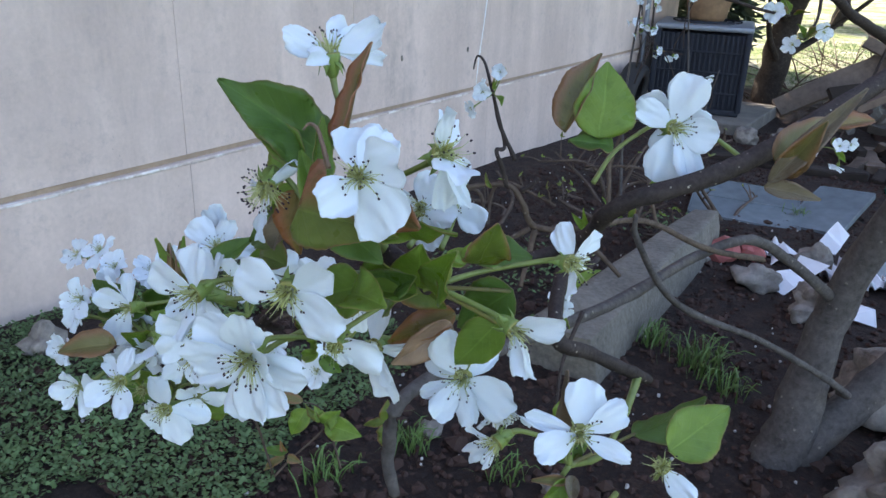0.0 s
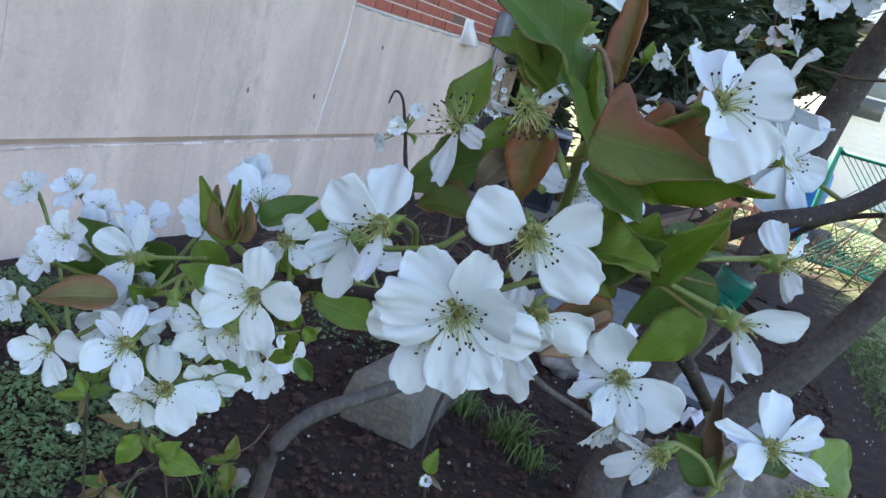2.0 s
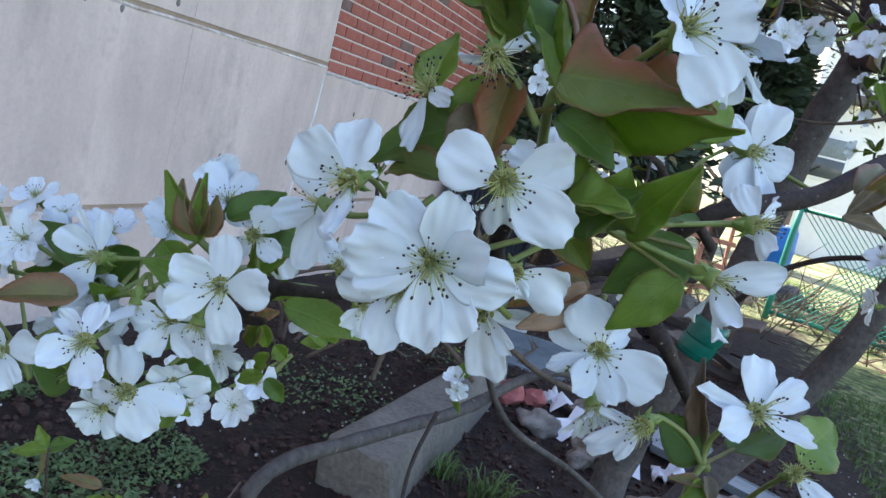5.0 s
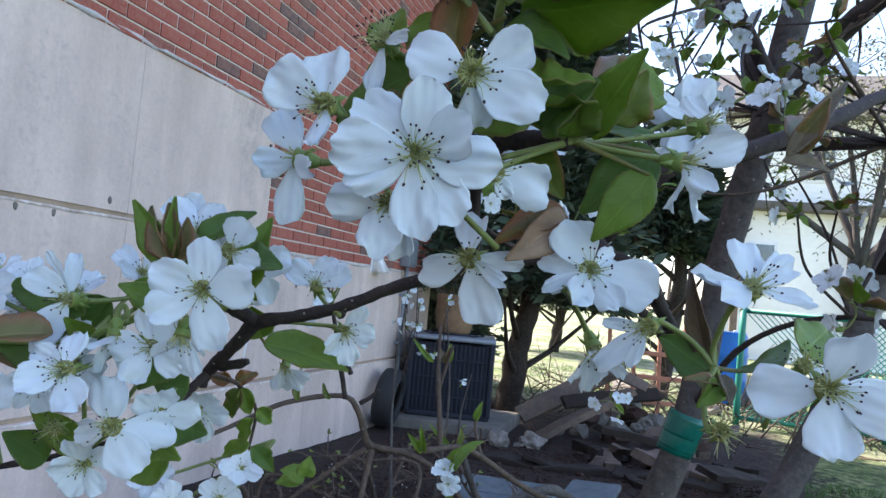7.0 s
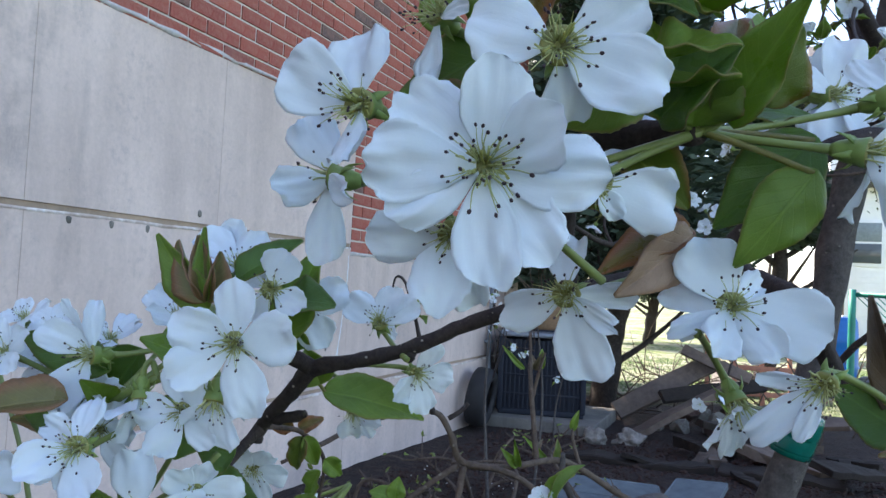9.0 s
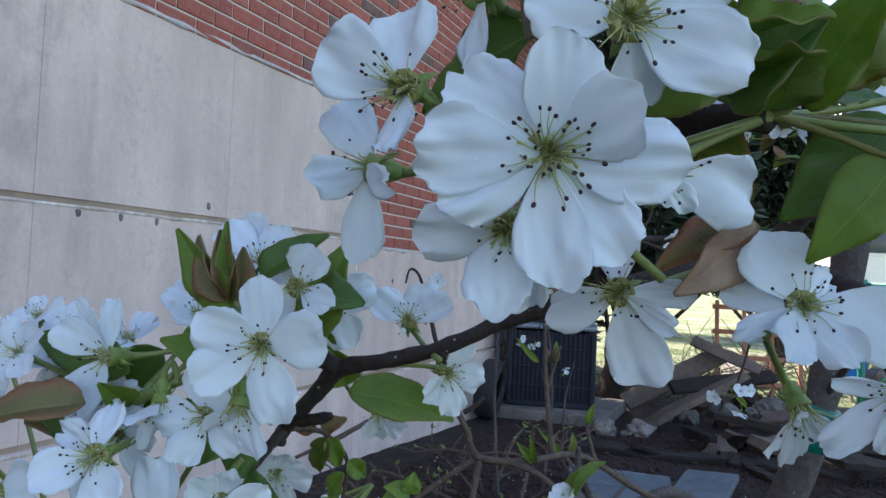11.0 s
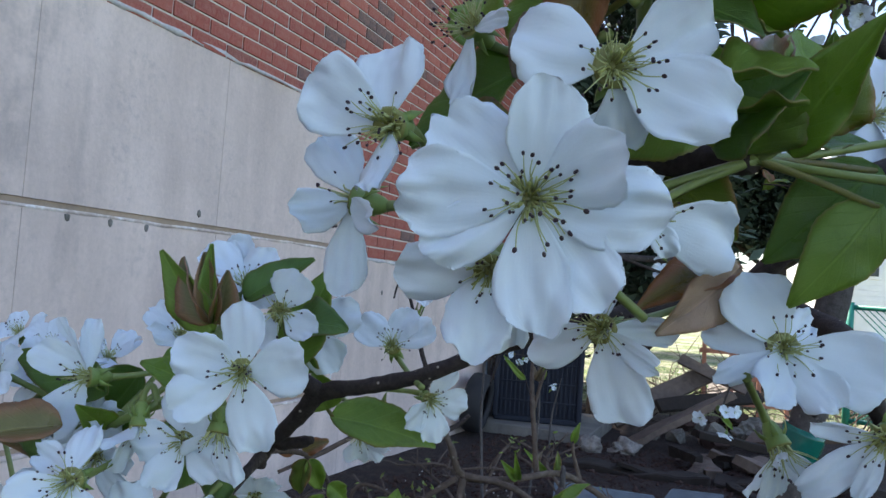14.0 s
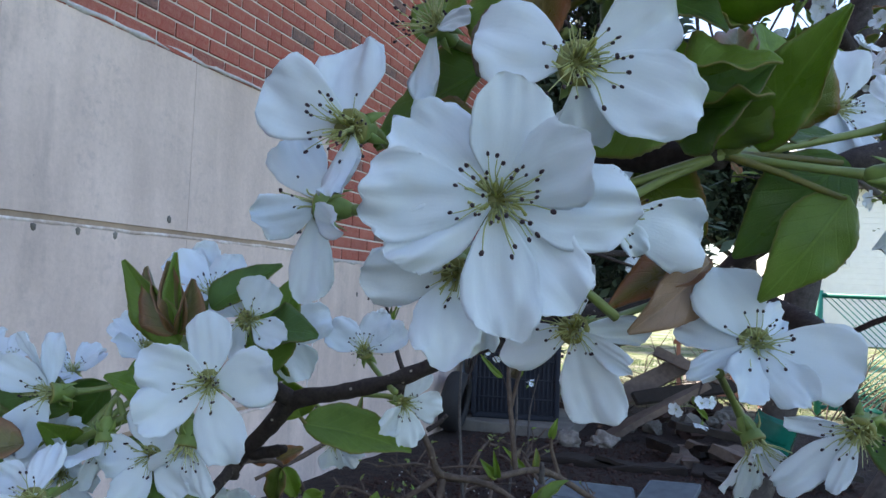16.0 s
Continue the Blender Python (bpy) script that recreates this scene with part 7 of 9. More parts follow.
stem("branch", [(-0.095, 1.8, 0.42), (-0.1884, 1.6462, 0.5437), (-0.2474, 1.4925, 0.6268), (-0.2961, 1.2773, 0.6476), (-0.3256, 1.0055, 0.6586), (-0.3681, 0.7328, 0.6852), (-0.3679, 0.5247, 0.7238), (-0.3825, 0.5091, 0.6535), (-0.374, 0.5096, 0.6029)], [0.014, 0.011, 0.01, 0.009, 0.0085, 0.008, 0.0075, 0.007, 0.006], M_TRUNK, "low grey crooked branch")
stem("branch", [(-0.05, 1.84, 0.18), (-0.0239, 1.6317, 0.2868), (-0.0679, 1.5449, 0.3543), (-0.169, 1.3497, 0.4894), (-0.2772, 1.1433, 0.6108), (-0.3243, 1.0443, 0.7383), (-0.3284, 1.0263, 0.7871)], [0.008, 0.008, 0.007, 0.006, 0.0055, 0.005, 0.003], M_TRUNK, "")
stem("branch", [(-0.3127, 0.8241, 0.7138), (-0.317, 0.787, 0.657), (-0.3102, 0.7637, 0.599)], [0.003, 0.0025, 0.002], M_TWIG, "")
leaf(PEAR, (-0.6164, 0.6287, 0.5490), (-0.6304, 0.6132, 0.5098), (0.3588, -0.8669, 0.3739), 0.0272, M_GREEN, 22, 30, 0.22, tooth=0.02)
leaf(PEAR, (-0.5862, 0.6346, 0.5342), (-0.5347, 0.6497, 0.5271), (0.1853, -0.8672, 0.5798), 0.0312, M_GREEN, 20, 20, 0.22, tooth=0.02)
leaf(PEAR, (-0.5904, 0.6328, 0.5329), (-0.5693, 0.6462, 0.5560), (0.3372, -0.9329, 0.1614), 0.0231, M_GREEN, 22, 30, 0.22, tooth=0.02)
leaf(PEAR, (-0.6225, 0.6293, 0.5584), (-0.6706, 0.6133, 0.5580), (0.0403, -0.6470, 0.7614), 0.0136, M_BRONZE, 22, 30, 0.22, tooth=0.02)
leaf(PEAR, (-0.5906, 0.6339, 0.5371), (-0.6052, 0.6341, 0.5551), (0.6295, -0.6792, 0.3351), 0.0149, M_GREEN, 22, 30, 0.22, tooth=0.02)
leaf(PEAR, (-0.5930, 0.6329, 0.5363), (-0.6187, 0.6297, 0.5553), (-0.1258, -0.8012, 0.4028), 0.0109, M_TINGED, 22, 30, 0.22, tooth=0.02)
leaf(PEAR, (-0.5237, 0.6878, 0.5338), (-0.5272, 0.6952, 0.5645), (0.4817, -0.8447, 0.3075), 0.0182, M_TINGED, 24, 30, 0.22, tooth=0.02)
leaf(PEAR, (-0.5259, 0.6867, 0.5324), (-0.5530, 0.6751, 0.5229), (0.0403, -0.6470, 0.7614), 0.0126, M_TINGED, 24, 30, 0.22, tooth=0.02)
leaf(PEAR, (-0.5229, 0.6869, 0.5297), (-0.5150, 0.6798, 0.4945), (0.1469, -0.9259, 0.4138), 0.0238, M_TINGED, 20, 30, 0.22, tooth=0.02)
leaf(PEAR, (-0.6320, 0.6058, 0.4848), (-0.6692, 0.5922, 0.4801), (0.0740, -0.6616, 0.6684), 0.0136, M_DEEP, 22, 30, 0.22, tooth=0.02)
leaf(PEAR, (-0.6352, 0.6031, 0.4790), (-0.6615, 0.5868, 0.4516), (0.1381, -0.7680, 0.6009), 0.0109, M_BRONZE, 22, 30, 0.22, tooth=0.02)
leaf(PEAR, (-0.6312, 0.6044, 0.4788), (-0.6110, 0.6100, 0.4750), (0.2360, -0.8891, 0.4403), 0.0122, M_BRONZE, 22, 30, 0.22, tooth=0.02)
leaf(PEAR, (-0.6354, 0.6042, 0.4831), (-0.6450, 0.6053, 0.4985), (0.2360, -0.8891, 0.4403), 0.0068, M_RUSSET, 22, 30, 0.22, tooth=0.02)
leaf(PEAR, (-0.5786, 0.4901, 0.6720), (-0.6098, 0.4769, 0.6615), (0.1381, -0.7680, 0.6009), 0.0123, M_GREEN, 22, 30, 0.22, tooth=0.02)
leaf(PEAR, (-0.5807, 0.4901, 0.6747), (-0.5954, 0.4898, 0.6909), (0.2360, -0.8891, 0.4403), 0.0111, M_GREEN, 22, 30, 0.22, tooth=0.02)
leaf(PEAR, (-0.5774, 0.4913, 0.6747), (-0.5573, 0.5009, 0.6852), (0.1719, -0.7826, 0.5079), 0.0132, M_DEEP, 22, 30, 0.22, tooth=0.02)
leaf(PEAR, (-0.5798, 0.4898, 0.6717), (-0.5777, 0.4838, 0.6483), (0.5317, -0.5582, 0.4957), 0.0054, M_BRONZE, 22, 30, 0.22, tooth=0.02)
leaf(PEAR, (-0.2869, 0.7242, 0.6145), (-0.2854, 0.7330, 0.6448), (0.0578, -0.9627, 0.3872), 0.0172, M_GREEN, 22, 30, 0.22, tooth=0.02)
leaf(PEAR, (-0.2888, 0.7226, 0.6112), (-0.2903, 0.7183, 0.5972), (0.2360, -0.8891, 0.4403), 0.0079, M_GREEN, 22, 30, 0.22, tooth=0.02)
leaf(PEAR, (-0.2854, 0.7241, 0.6123), (-0.2654, 0.7274, 0.6006), (0.2360, -0.8891, 0.4403), 0.0059, M_FELT, 22, 30, 0.22, tooth=0.02)
stem("shoot", [(-0.6452, 0.5910, 0.4473), (-0.6234, 0.6072, 0.4797), (-0.5951, 0.6266, 0.5161), (-0.5892, 0.6333, 0.5333), (-0.5982, 0.6362, 0.5544), (-0.6210, 0.6297, 0.5581)], [0.0016, 0.0015, 0.0014, 0.0013, 0.001, 0.0008], M_SHOOT, "", sides=6)
stem("shoot", [(-0.5864, 0.6347, 0.5348), (-0.5795, 0.6404, 0.5077), (-0.5682, 0.6427, 0.4635)], [0.0012, 0.0014, 0.0016], M_SHOOT, "", sides=6)
stem("shoot", [(-0.5232, 0.6876, 0.5325), (-0.5164, 0.6936, 0.5461), (-0.5125, 0.7183, 0.5518), (-0.5173, 0.7518, 0.5605)], [0.001, 0.0012, 0.0013, 0.0014], M_SHOOT, "", sides=6)
stem("shoot", [(-0.5786, 0.4904, 0.6732), (-0.5744, 0.4874, 0.6573), (-0.6188, 0.5447, 0.5637), (-0.6548, 0.5975, 0.4428)], [0.0012, 0.0014, 0.0016, 0.0018], M_SHOOT, "", sides=6)
stem("shoot", [(-0.2869, 0.7242, 0.6145), (-0.2844, 0.7208, 0.5990), (-0.2841, 0.7448, 0.5564)], [0.0012, 0.0014, 0.0016], M_SHOOT, "", sides=6)
blossom(PEAR, (-0.5792, 0.4823, 0.6444), (120, 0, 25), [(0, 0.010, 0.9, 50), (72, 0.010, 0.9, 50), (144, 0.010, 0.9, 50), (216, 0.010, 0.9, 50), (288, 0.010, 0.9, 50)], 0.010, (-0.5783, 0.4898, 0.6708), stamens=6)
blossom(PEAR, (-0.2870, 0.7219, 0.6064), (70, 0, 25), [(10, 0.009, 0.9, 40), (82, 0.009, 0.9, 40), (154, 0.008, 0.9, 40), (226, 0.009, 0.9, 40), (298, 0.008, 0.9, 40)], 0.009, (-0.2869, 0.7242, 0.6145), stamens=6)
leaf(PEAR, (-0.4496, 0.761, 0.7714), (-0.4763, 0.7506, 0.7772), (0.349, -0.744, 0.579), 0.02, M_GREEN, 18, 35, 0.12)
leaf(PEAR, (-0.4496, 0.761, 0.7714), (-0.446, 0.7615, 0.7955), (0.349, -0.744, 0.579), 0.02, M_GREEN, 18, 35, 0.12)
leaf(PEAR, (-0.4496, 0.761, 0.7714), (-0.4797, 0.7499, 0.7619), (0.349, -0.744, 0.579), 0.02, M_GREEN, 18, 35, 0.12)
stem("branch", [(-0.2129, 1.4484, 0.6086), (-0.2661, 1.2257, 0.6864), (-0.3192, 1.104, 0.7516), (-0.3386, 1.0157, 0.7788), (-0.3704, 0.9344, 0.7823), (-0.4116, 0.8695, 0.7933), (-0.4226, 0.8437, 0.8346), (-0.4404, 0.8266, 0.8577), (-0.4984, 0.7872, 0.846), (-0.5365, 0.7452, 0.821), (-0.5671, 0.7154, 0.8027)], [0.006, 0.005, 0.0045, 0.0042, 0.004, 0.0044, 0.0038, 0.0032, 0.003, 0.0028, 0.002], M_SHOOT, "crooked brown low branch")
stem("branch", [(-0.4116, 0.8695, 0.7933), (-0.3639, 0.8861, 0.7866), (-0.3309, 0.8983, 0.7675), (-0.2997, 0.9104, 0.7364)], [0.0042, 0.0038, 0.0034, 0.003], M_SHOOT, "")
stem("branch", [(-0.4114, 0.8697, 0.7905), (-0.4126, 0.8514, 0.7418), (-0.4139, 0.8423, 0.7142)], [0.004, 0.0035, 0.003], M_SHOOT, "")
stem("branch", [(-0.4193, 0.867, 0.7898), (-0.4664, 0.8527, 0.7523), (-0.5113, 0.8392, 0.7122)], [0.0036, 0.003, 0.002], M_SHOOT, "")
stem("branch", [(-0.354, 0.9905, 0.7766), (-0.3697, 1.0005, 0.8777), (-0.3776, 1.0147, 0.9465)], [0.0036, 0.003, 0.0018], M_SHOOT, "")
stem("branch", [(-0.3678, 1.0021, 0.8582), (-0.359, 1.0032, 0.8982), (-0.3529, 1.0043, 0.9207)], [0.0026, 0.0022, 0.0015], M_SHOOT, "")
stem("branch", [(-0.3192, 1.104, 0.7516), (-0.3313, 1.098, 0.7936), (-0.3304, 1.0971, 0.8189)], [0.003, 0.0025, 0.0016], M_SHOOT, "")
stem("twig", [(-0.4235, 0.8428, 0.8489), (-0.4116, 0.8465, 0.8575), (-0.4024, 0.8491, 0.8678)], [0.003, 0.0028, 0.0022], M_TWIG, "")
stem("twig", [(-0.4376, 0.8276, 0.8552), (-0.4393, 0.8157, 0.8832), (-0.4419, 0.8036, 0.9073), (-0.462, 0.86, 0.9), (-0.476, 0.847, 0.965), (-0.49, 0.845, 1.005), (-0.505, 0.85, 1.012), (-0.51, 0.85, 0.995)], [0.0032, 0.003, 0.0027, 0.0024, 0.002, 0.0018, 0.0014, 0.001], M_TWIG, "")
leaf(PEAR, (-0.3529, 1.0413, 0.7714), (-0.3843, 1.0289, 0.8026), (0.075, -0.943, 0.255), 0.007502831527869657, M_GREEN, 30, 50, 0.12)
leaf(PEAR, (-0.4509, 0.8131, 0.854), (-0.4636, 0.8178, 0.8717), (-0.267, -1.072, 0.232), 0.006906184604558364, M_TINGED, 30, 50, 0.12)
leaf(PEAR, (-0.4004, 1.1203, 0.8854), (-0.4058, 1.1246, 0.9071), (0.496, -0.785, 0.282), 0.008393494974997334, M_FELT, 30, 50, 0.12)
leaf(PEAR, (-0.3636, 0.9367, 0.7829), (-0.3609, 0.9062, 0.8215), (0.235, -0.883, 0.265), 0.008241160293724317, M_GREEN, 30, 50, 0.12)
leaf(PEAR, (-0.3321, 1.0971, 0.8061), (-0.3235, 1.0969, 0.8359), (0.104, -0.933, 0.257), 0.010549731862816561, M_GREEN, 30, 50, 0.12)
leaf(PEAR, (-0.3635, 0.9367, 0.7829), (-0.3811, 0.9163, 0.8077), (0.077, -0.943, 0.255), 0.010917049733873472, M_GREEN, 30, 50, 0.12)
leaf(PEAR, (-0.3991, 1.1208, 0.8855), (-0.3821, 1.1, 0.9141), (0.418, -0.814, 0.277), 0.010342843005439289, M_FELT, 30, 50, 0.12)
leaf(PEAR, (-0.3817, 1.0821, 0.7642), (-0.3735, 1.091, 0.7894), (-0.034, -0.985, 0.248), 0.010072557925550129, M_FELT, 30, 50, 0.12)
leaf(PEAR, (-0.3868, 1.1249, 0.8865), (-0.3932, 1.1413, 0.9147), (0.093, -0.937, 0.256), 0.009338207806798523, M_GREEN, 30, 50, 0.12)
leaf(PEAR, (-0.4164, 1.1149, 0.8841), (-0.4471, 1.1102, 0.918), (0.172, -0.907, 0.261), 0.007168979983474036, M_GREEN, 30, 50, 0.12)
leaf(PEAR, (-0.3984, 1.121, 0.8855), (-0.3901, 1.1458, 0.9058), (0.632, -0.734, 0.291), 0.01073365271256202, M_GREEN, 30, 50, 0.12)
leaf(PEAR, (-0.4125, 1.1162, 0.8844), (-0.4442, 1.1115, 0.9111), (0.125, -0.925, 0.258), 0.006443676360818665, M_GREEN, 30, 50, 0.12)
leaf(PEAR, (-0.3433, 1.0446, 0.7722), (-0.3427, 1.0506, 0.8007), (0.604, -0.744, 0.289), 0.010352553797654932, M_TINGED, 30, 50, 0.12)
leaf(PEAR, (-0.483, 0.7923, 0.85), (-0.4886, 0.8051, 0.8881), (-0.089, -1.005, 0.244), 0.009579760606585911, M_TINGED, 30, 50, 0.12)
stem("bough", [(-0.0476, 2.0007, 0.9208), (-0.115, 1.7958, 0.994), (-0.1711, 1.613, 1.0483), (-0.2117, 1.4914, 1.0897), (-0.3158, 1.2633, 1.0834), (-0.3609, 1.1335, 1.108)], [0.014, 0.011, 0.009, 0.007, 0.005, 0.003], M_TWIG, "")


def cluster(tree, at, root, seed, flowers=4, leaves=4, spread=0.035, size=0.017):
    """A spur at the end of a thin twig with a loose truss of blossoms and a few young leaves."""
    rng = random.Random(seed)
    at, root = Vector(at), Vector(root)
    bend = Vector((rng.uniform(-1, 1), rng.uniform(-1, 1), rng.uniform(-0.5, 0.5))) * (at - root).length * 0.12
    bm = bmesh.new()
    tube(bm, [root, root.lerp(at, 0.5) + bend, at], [0.0032, 0.0026, 0.0018], 7, 8, rough=0.25, swell=0.15)
    ob = part("twig", bm, M_TWIG, tree)
    for i in range(flowers):
        way = Vector((rng.gauss(0, 1), rng.gauss(-0.5, 1), rng.gauss(0.15, 0.7))).normalized()
        c = at + way * spread * rng.uniform(0.6, 1.2)
        face = (way + Vector((rng.gauss(0, 0.3), rng.gauss(-0.3, 0.3), rng.gauss(0, 0.3)))).normalized()
        turn = [math.degrees(x) for x in face.to_track_quat("Z", "Y").to_euler()]
        blossom(tree, c, turn, five(rng, size * rng.uniform(0.9, 1.1), rng.uniform(8, 30)), size, at, stamens=9)
    for i in range(leaves):
        way = Vector((rng.gauss(0, 1), rng.gauss(0, 1), rng.gauss(0.5, 0.6))).normalized()
        long = rng.uniform(0.02, 0.04)
        leaf(tree, at + way * 0.006, at + way * (0.006 + long), Vector((rng.gauss(0, 0.5), rng.gauss(-0.6, 0.4), 1)), long * rng.uniform(0.4, 0.6),
             rng.choice((M_GREEN, M_GREEN, M_TINGED, M_BRONZE)), rng.uniform(14, 40), rng.uniform(10, 40), tooth=0.0)
    return ob


# boughs overhead, running out to both sides of the trunk
stem("bough", [(0.10, 1.80, 1.40), (0.25, 1.55, 1.60), (0.42, 1.20, 1.62), (0.62, 0.9, 1.66)], [0.026, 0.02, 0.014, 0.008], M_TRUNK, "dark bough overhead")
stem("bough", [(0.14, 1.80, 1.52), (0.02, 1.6, 1.66), (-0.10, 1.35, 1.68), (-0.22, 1.05, 1.66)], [0.018, 0.013, 0.009, 0.005], M_TWIG)
stem("bough", [(0.45, 2.08, 1.15), (0.42, 1.7, 1.30), (0.36, 1.35, 1.34), (0.22, 1.05, 1.30)], [0.022, 0.015, 0.010, 0.006], M_TWIG)
stem("bough", [(0.0, 1.76, 0.78), (0.10, 1.62, 0.95), (0.26, 1.50, 1.02), (0.48, 1.42, 0.98)], [0.008, 0.006, 0.0045, 0.003], M_TWIG)
stem("bough", [(0.12, 1.8, 1.45), (0.06, 1.9, 1.7), (-0.05, 2.1, 1.9), (-0.2, 2.3, 2.1)], [0.02, 0.015, 0.01, 0.006], M_TWIG)
BOUGHS = (((0.30, 1.35, 1.61), (0.05, 1.55, 1.66), (-0.12, 1.3, 1.68), (-0.2, 1.08, 1.66), (0.30, 1.2, 1.32), (0.45, 1.15, 1.62), (0.55, 1.0, 1.65)))
truss = random.Random(77)
for number in range(26):
    root = Vector(BOUGHS[number % len(BOUGHS)])
    centre = root + Vector((truss.gauss(0, 0.13), truss.gauss(-0.12, 0.13), truss.gauss(0.02, 0.10)))
    cluster(PEAR, centre, root, 100 + number, truss.randrange(3, 6), 4)
for number, (centre, root) in enumerate((((-0.075, 0.808, 1.218), (-0.10, 1.30, 1.50)), ((0.0, 0.86, 1.25), (0.05, 1.30, 1.52)), ((0.03, 0.78, 1.20), (0.20, 0.75, 1.25)),
                                         ((0.12, 0.62, 1.12), (0.20, 0.75, 1.25)), ((-0.10, 1.02, 1.20), (-0.12, 1.3, 1.60)), ((0.30, 1.10, 1.06), (0.30, 1.3, 1.10)),
                                         ((0.36, 1.15, 0.92), (0.30, 1.48, 1.02)), ((0.10, 0.75, 1.02), (0.20, 0.95, 1.24)))):
    cluster(PEAR, centre, root, 300 + number, 4, 4)
# a thin spray beyond the branch, with a curled dead tip
cluster(PEAR, (-0.476, 0.847, 0.968), (-0.45, 0.87, 0.88), 400, 4, 3, 0.03, 0.012)


# the tape round the trunk
bm = bmesh.new()
for k, (low, high, r) in enumerate(((0.04, 0.92, 0.0412), (0.14, 0.52, 0.0419), (0.44, 0.86, 0.0424))):
    a, b = Vector((-0.022, 1.768, 0.685)), Vector((0.006, 1.765, 0.785))
    tube(bm, [a.lerp(b, low), a.lerp(b, (low + high) / 2), a.lerp(b, high)], [r, r + 0.0008, r], 20, 4, rough=0.05)
tagged(part("tape_band", bm, M_TAPE), "glossy green tape wrapped round the pear trunk", "tape")


# ---- small plants of the bed ----
def make_sapling(at, tall, seed, lean, blooms):
    rng = random.Random(seed)
    base = on_ground(*at)
    ob = thing("young_sapling", base, "thin young sapling with small white blossoms", "sapling", "saplings")
    back = Matrix.Translation(base).inverted()
    top = base + Vector((lean[0], lean[1], tall))
    mid = base.lerp(top, 0.5) + Vector((rng.uniform(-0.05, 0.05), 0, 0))
    bm = bmesh.new()
    tube(bm, [base - Vector((0, 0, 0.05)), mid, top], [0.009, 0.006, 0.003], 7, 8, rough=0.25, swell=0.2)
    part("stem", bm, M_TRUNK, ob)
    for i in range(blooms):
        p = base.lerp(top, rng.uniform(0.72, 1.0)) + Vector((rng.gauss(0, 0.07), rng.gauss(0, 0.07), rng.gauss(0.0, 0.05)))
        cluster(ob, p, base.lerp(top, rng.uniform(0.55, 0.9)), seed * 50 + i, 3, 3, 0.03, 0.016)
    for o in scene.objects:
        if o.parent == ob:
            o.matrix_parent_inverse = back


def make_shrub(at, seed, reach, count):
    """A low tangle of bare grey shoots with a few opening leaves."""
    rng = random.Random(seed)
    base = on_ground(*at)
    ob = thing("low_shrub", base, "low bare shrub with grey shoots and opening leaves", "shrub", "shrubs in the bed")
    back = Matrix.Translation(base).inverted()
    for i in range(count):
        a = rng.uniform(0, 6.28)
        out = Vector((math.cos(a), math.sin(a), 0)) * reach * rng.uniform(0.5, 1.0)
        h = rng.uniform(0.03, 0.26)
        end = base + out + Vector((0, 0, h))
        knee = base + out * 0.5 + Vector((rng.gauss(0, 0.07), rng.gauss(0, 0.07), h * rng.uniform(0.2, 1.1)))
        bm = bmesh.new()
        tube(bm, [base + Vector((rng.gauss(0, 0.02), rng.gauss(0, 0.02), -0.03)), knee, end], [0.010, 0.008, 0.0045], 6, 6, rough=0.3, swell=0.25)
        part("shoot", bm, M_SHOOT, ob)
        for k in range(3):
            root = knee.lerp(end, rng.uniform(0.1, 1.0))
            tip = root + Vector((rng.gauss(0, 0.05), rng.gauss(0, 0.05), rng.uniform(0.02, 0.10)))
            bm = bmesh.new()
            tube(bm, [root, root.lerp(tip, 0.5) + Vector((0, 0, 0.008)), tip], [0.0045, 0.0035, 0.002], 5, 3, rough=0.3)
            part("side_shoot", bm, M_SHOOT, ob)
            if rng.random() < 0.6:
                for m in range(2):
                    way = Vector((rng.gauss(0, 1), rng.gauss(0, 1), rng.gauss(0.6, 0.4))).normalized()
                    leaf(ob, tip, tip + way * rng.uniform(0.018, 0.035), (rng.gauss(0, 0.4), -0.5, 1), rng.uniform(0.008, 0.016), rng.choice((M_GREEN, M_TINGED, M_STALK)), tooth=0.0)
    for o in scene.objects:
        if o.parent == ob:
            o.matrix_parent_inverse = back


make_sapling((-1.24, 3.50), 1.08, 1, (0.0, -0.04), 6)
make_sapling((-1.10, 3.75), 0.98, 2, (-0.03, 0.02), 4)
make_sapling((-1.30, 5.0), 0.55, 3, (0.05, 0.0), 1)
make_shrub((-1.35, 3.55), 5, 0.42, 6)
make_shrub((-1.02, 3.15), 6, 0.40, 4)
make_shrub((-1.55, 2.75), 7, 0.45, 5)
make_shrub((-0.75, 3.6), 8, 0.35, 3)
make_shrub((-1.25, 4.6), 9, 0.30, 4)

cluster(PEAR, (-0.099, 1.14, 1.388), (-0.1, 1.35, 1.68), 501, 3, 5, 0.04, 0.016)
cluster(PEAR, (-0.064, 1.364, 1.48), (0.02, 1.6, 1.66), 502, 2, 6, 0.04, 0.016)
cluster(PEAR, (-0.017, 1.277, 1.402), (0.26, 1.3, 1.3), 503, 1, 6, 0.04, 0.016)
cluster(PEAR, (0.048, 1.618, 1.549), (0.13, 1.8, 1.47), 504, 2, 6, 0.04, 0.016)
cluster(PEAR, (0.11, 1.324, 1.437), (0.36, 1.35, 1.34), 505, 2, 6, 0.04, 0.016)
cluster(PEAR, (-0.003, 1.174, 1.443), (-0.1, 1.35, 1.68), 506, 3, 5, 0.04, 0.016)
cluster(PEAR, (0.171, 1.667, 1.469), (0.13, 1.8, 1.47), 507, 1, 6, 0.04, 0.016)
cluster(PEAR, (0.082, 1.417, 1.537), (0.25, 1.55, 1.6), 508, 2, 6, 0.04, 0.016)
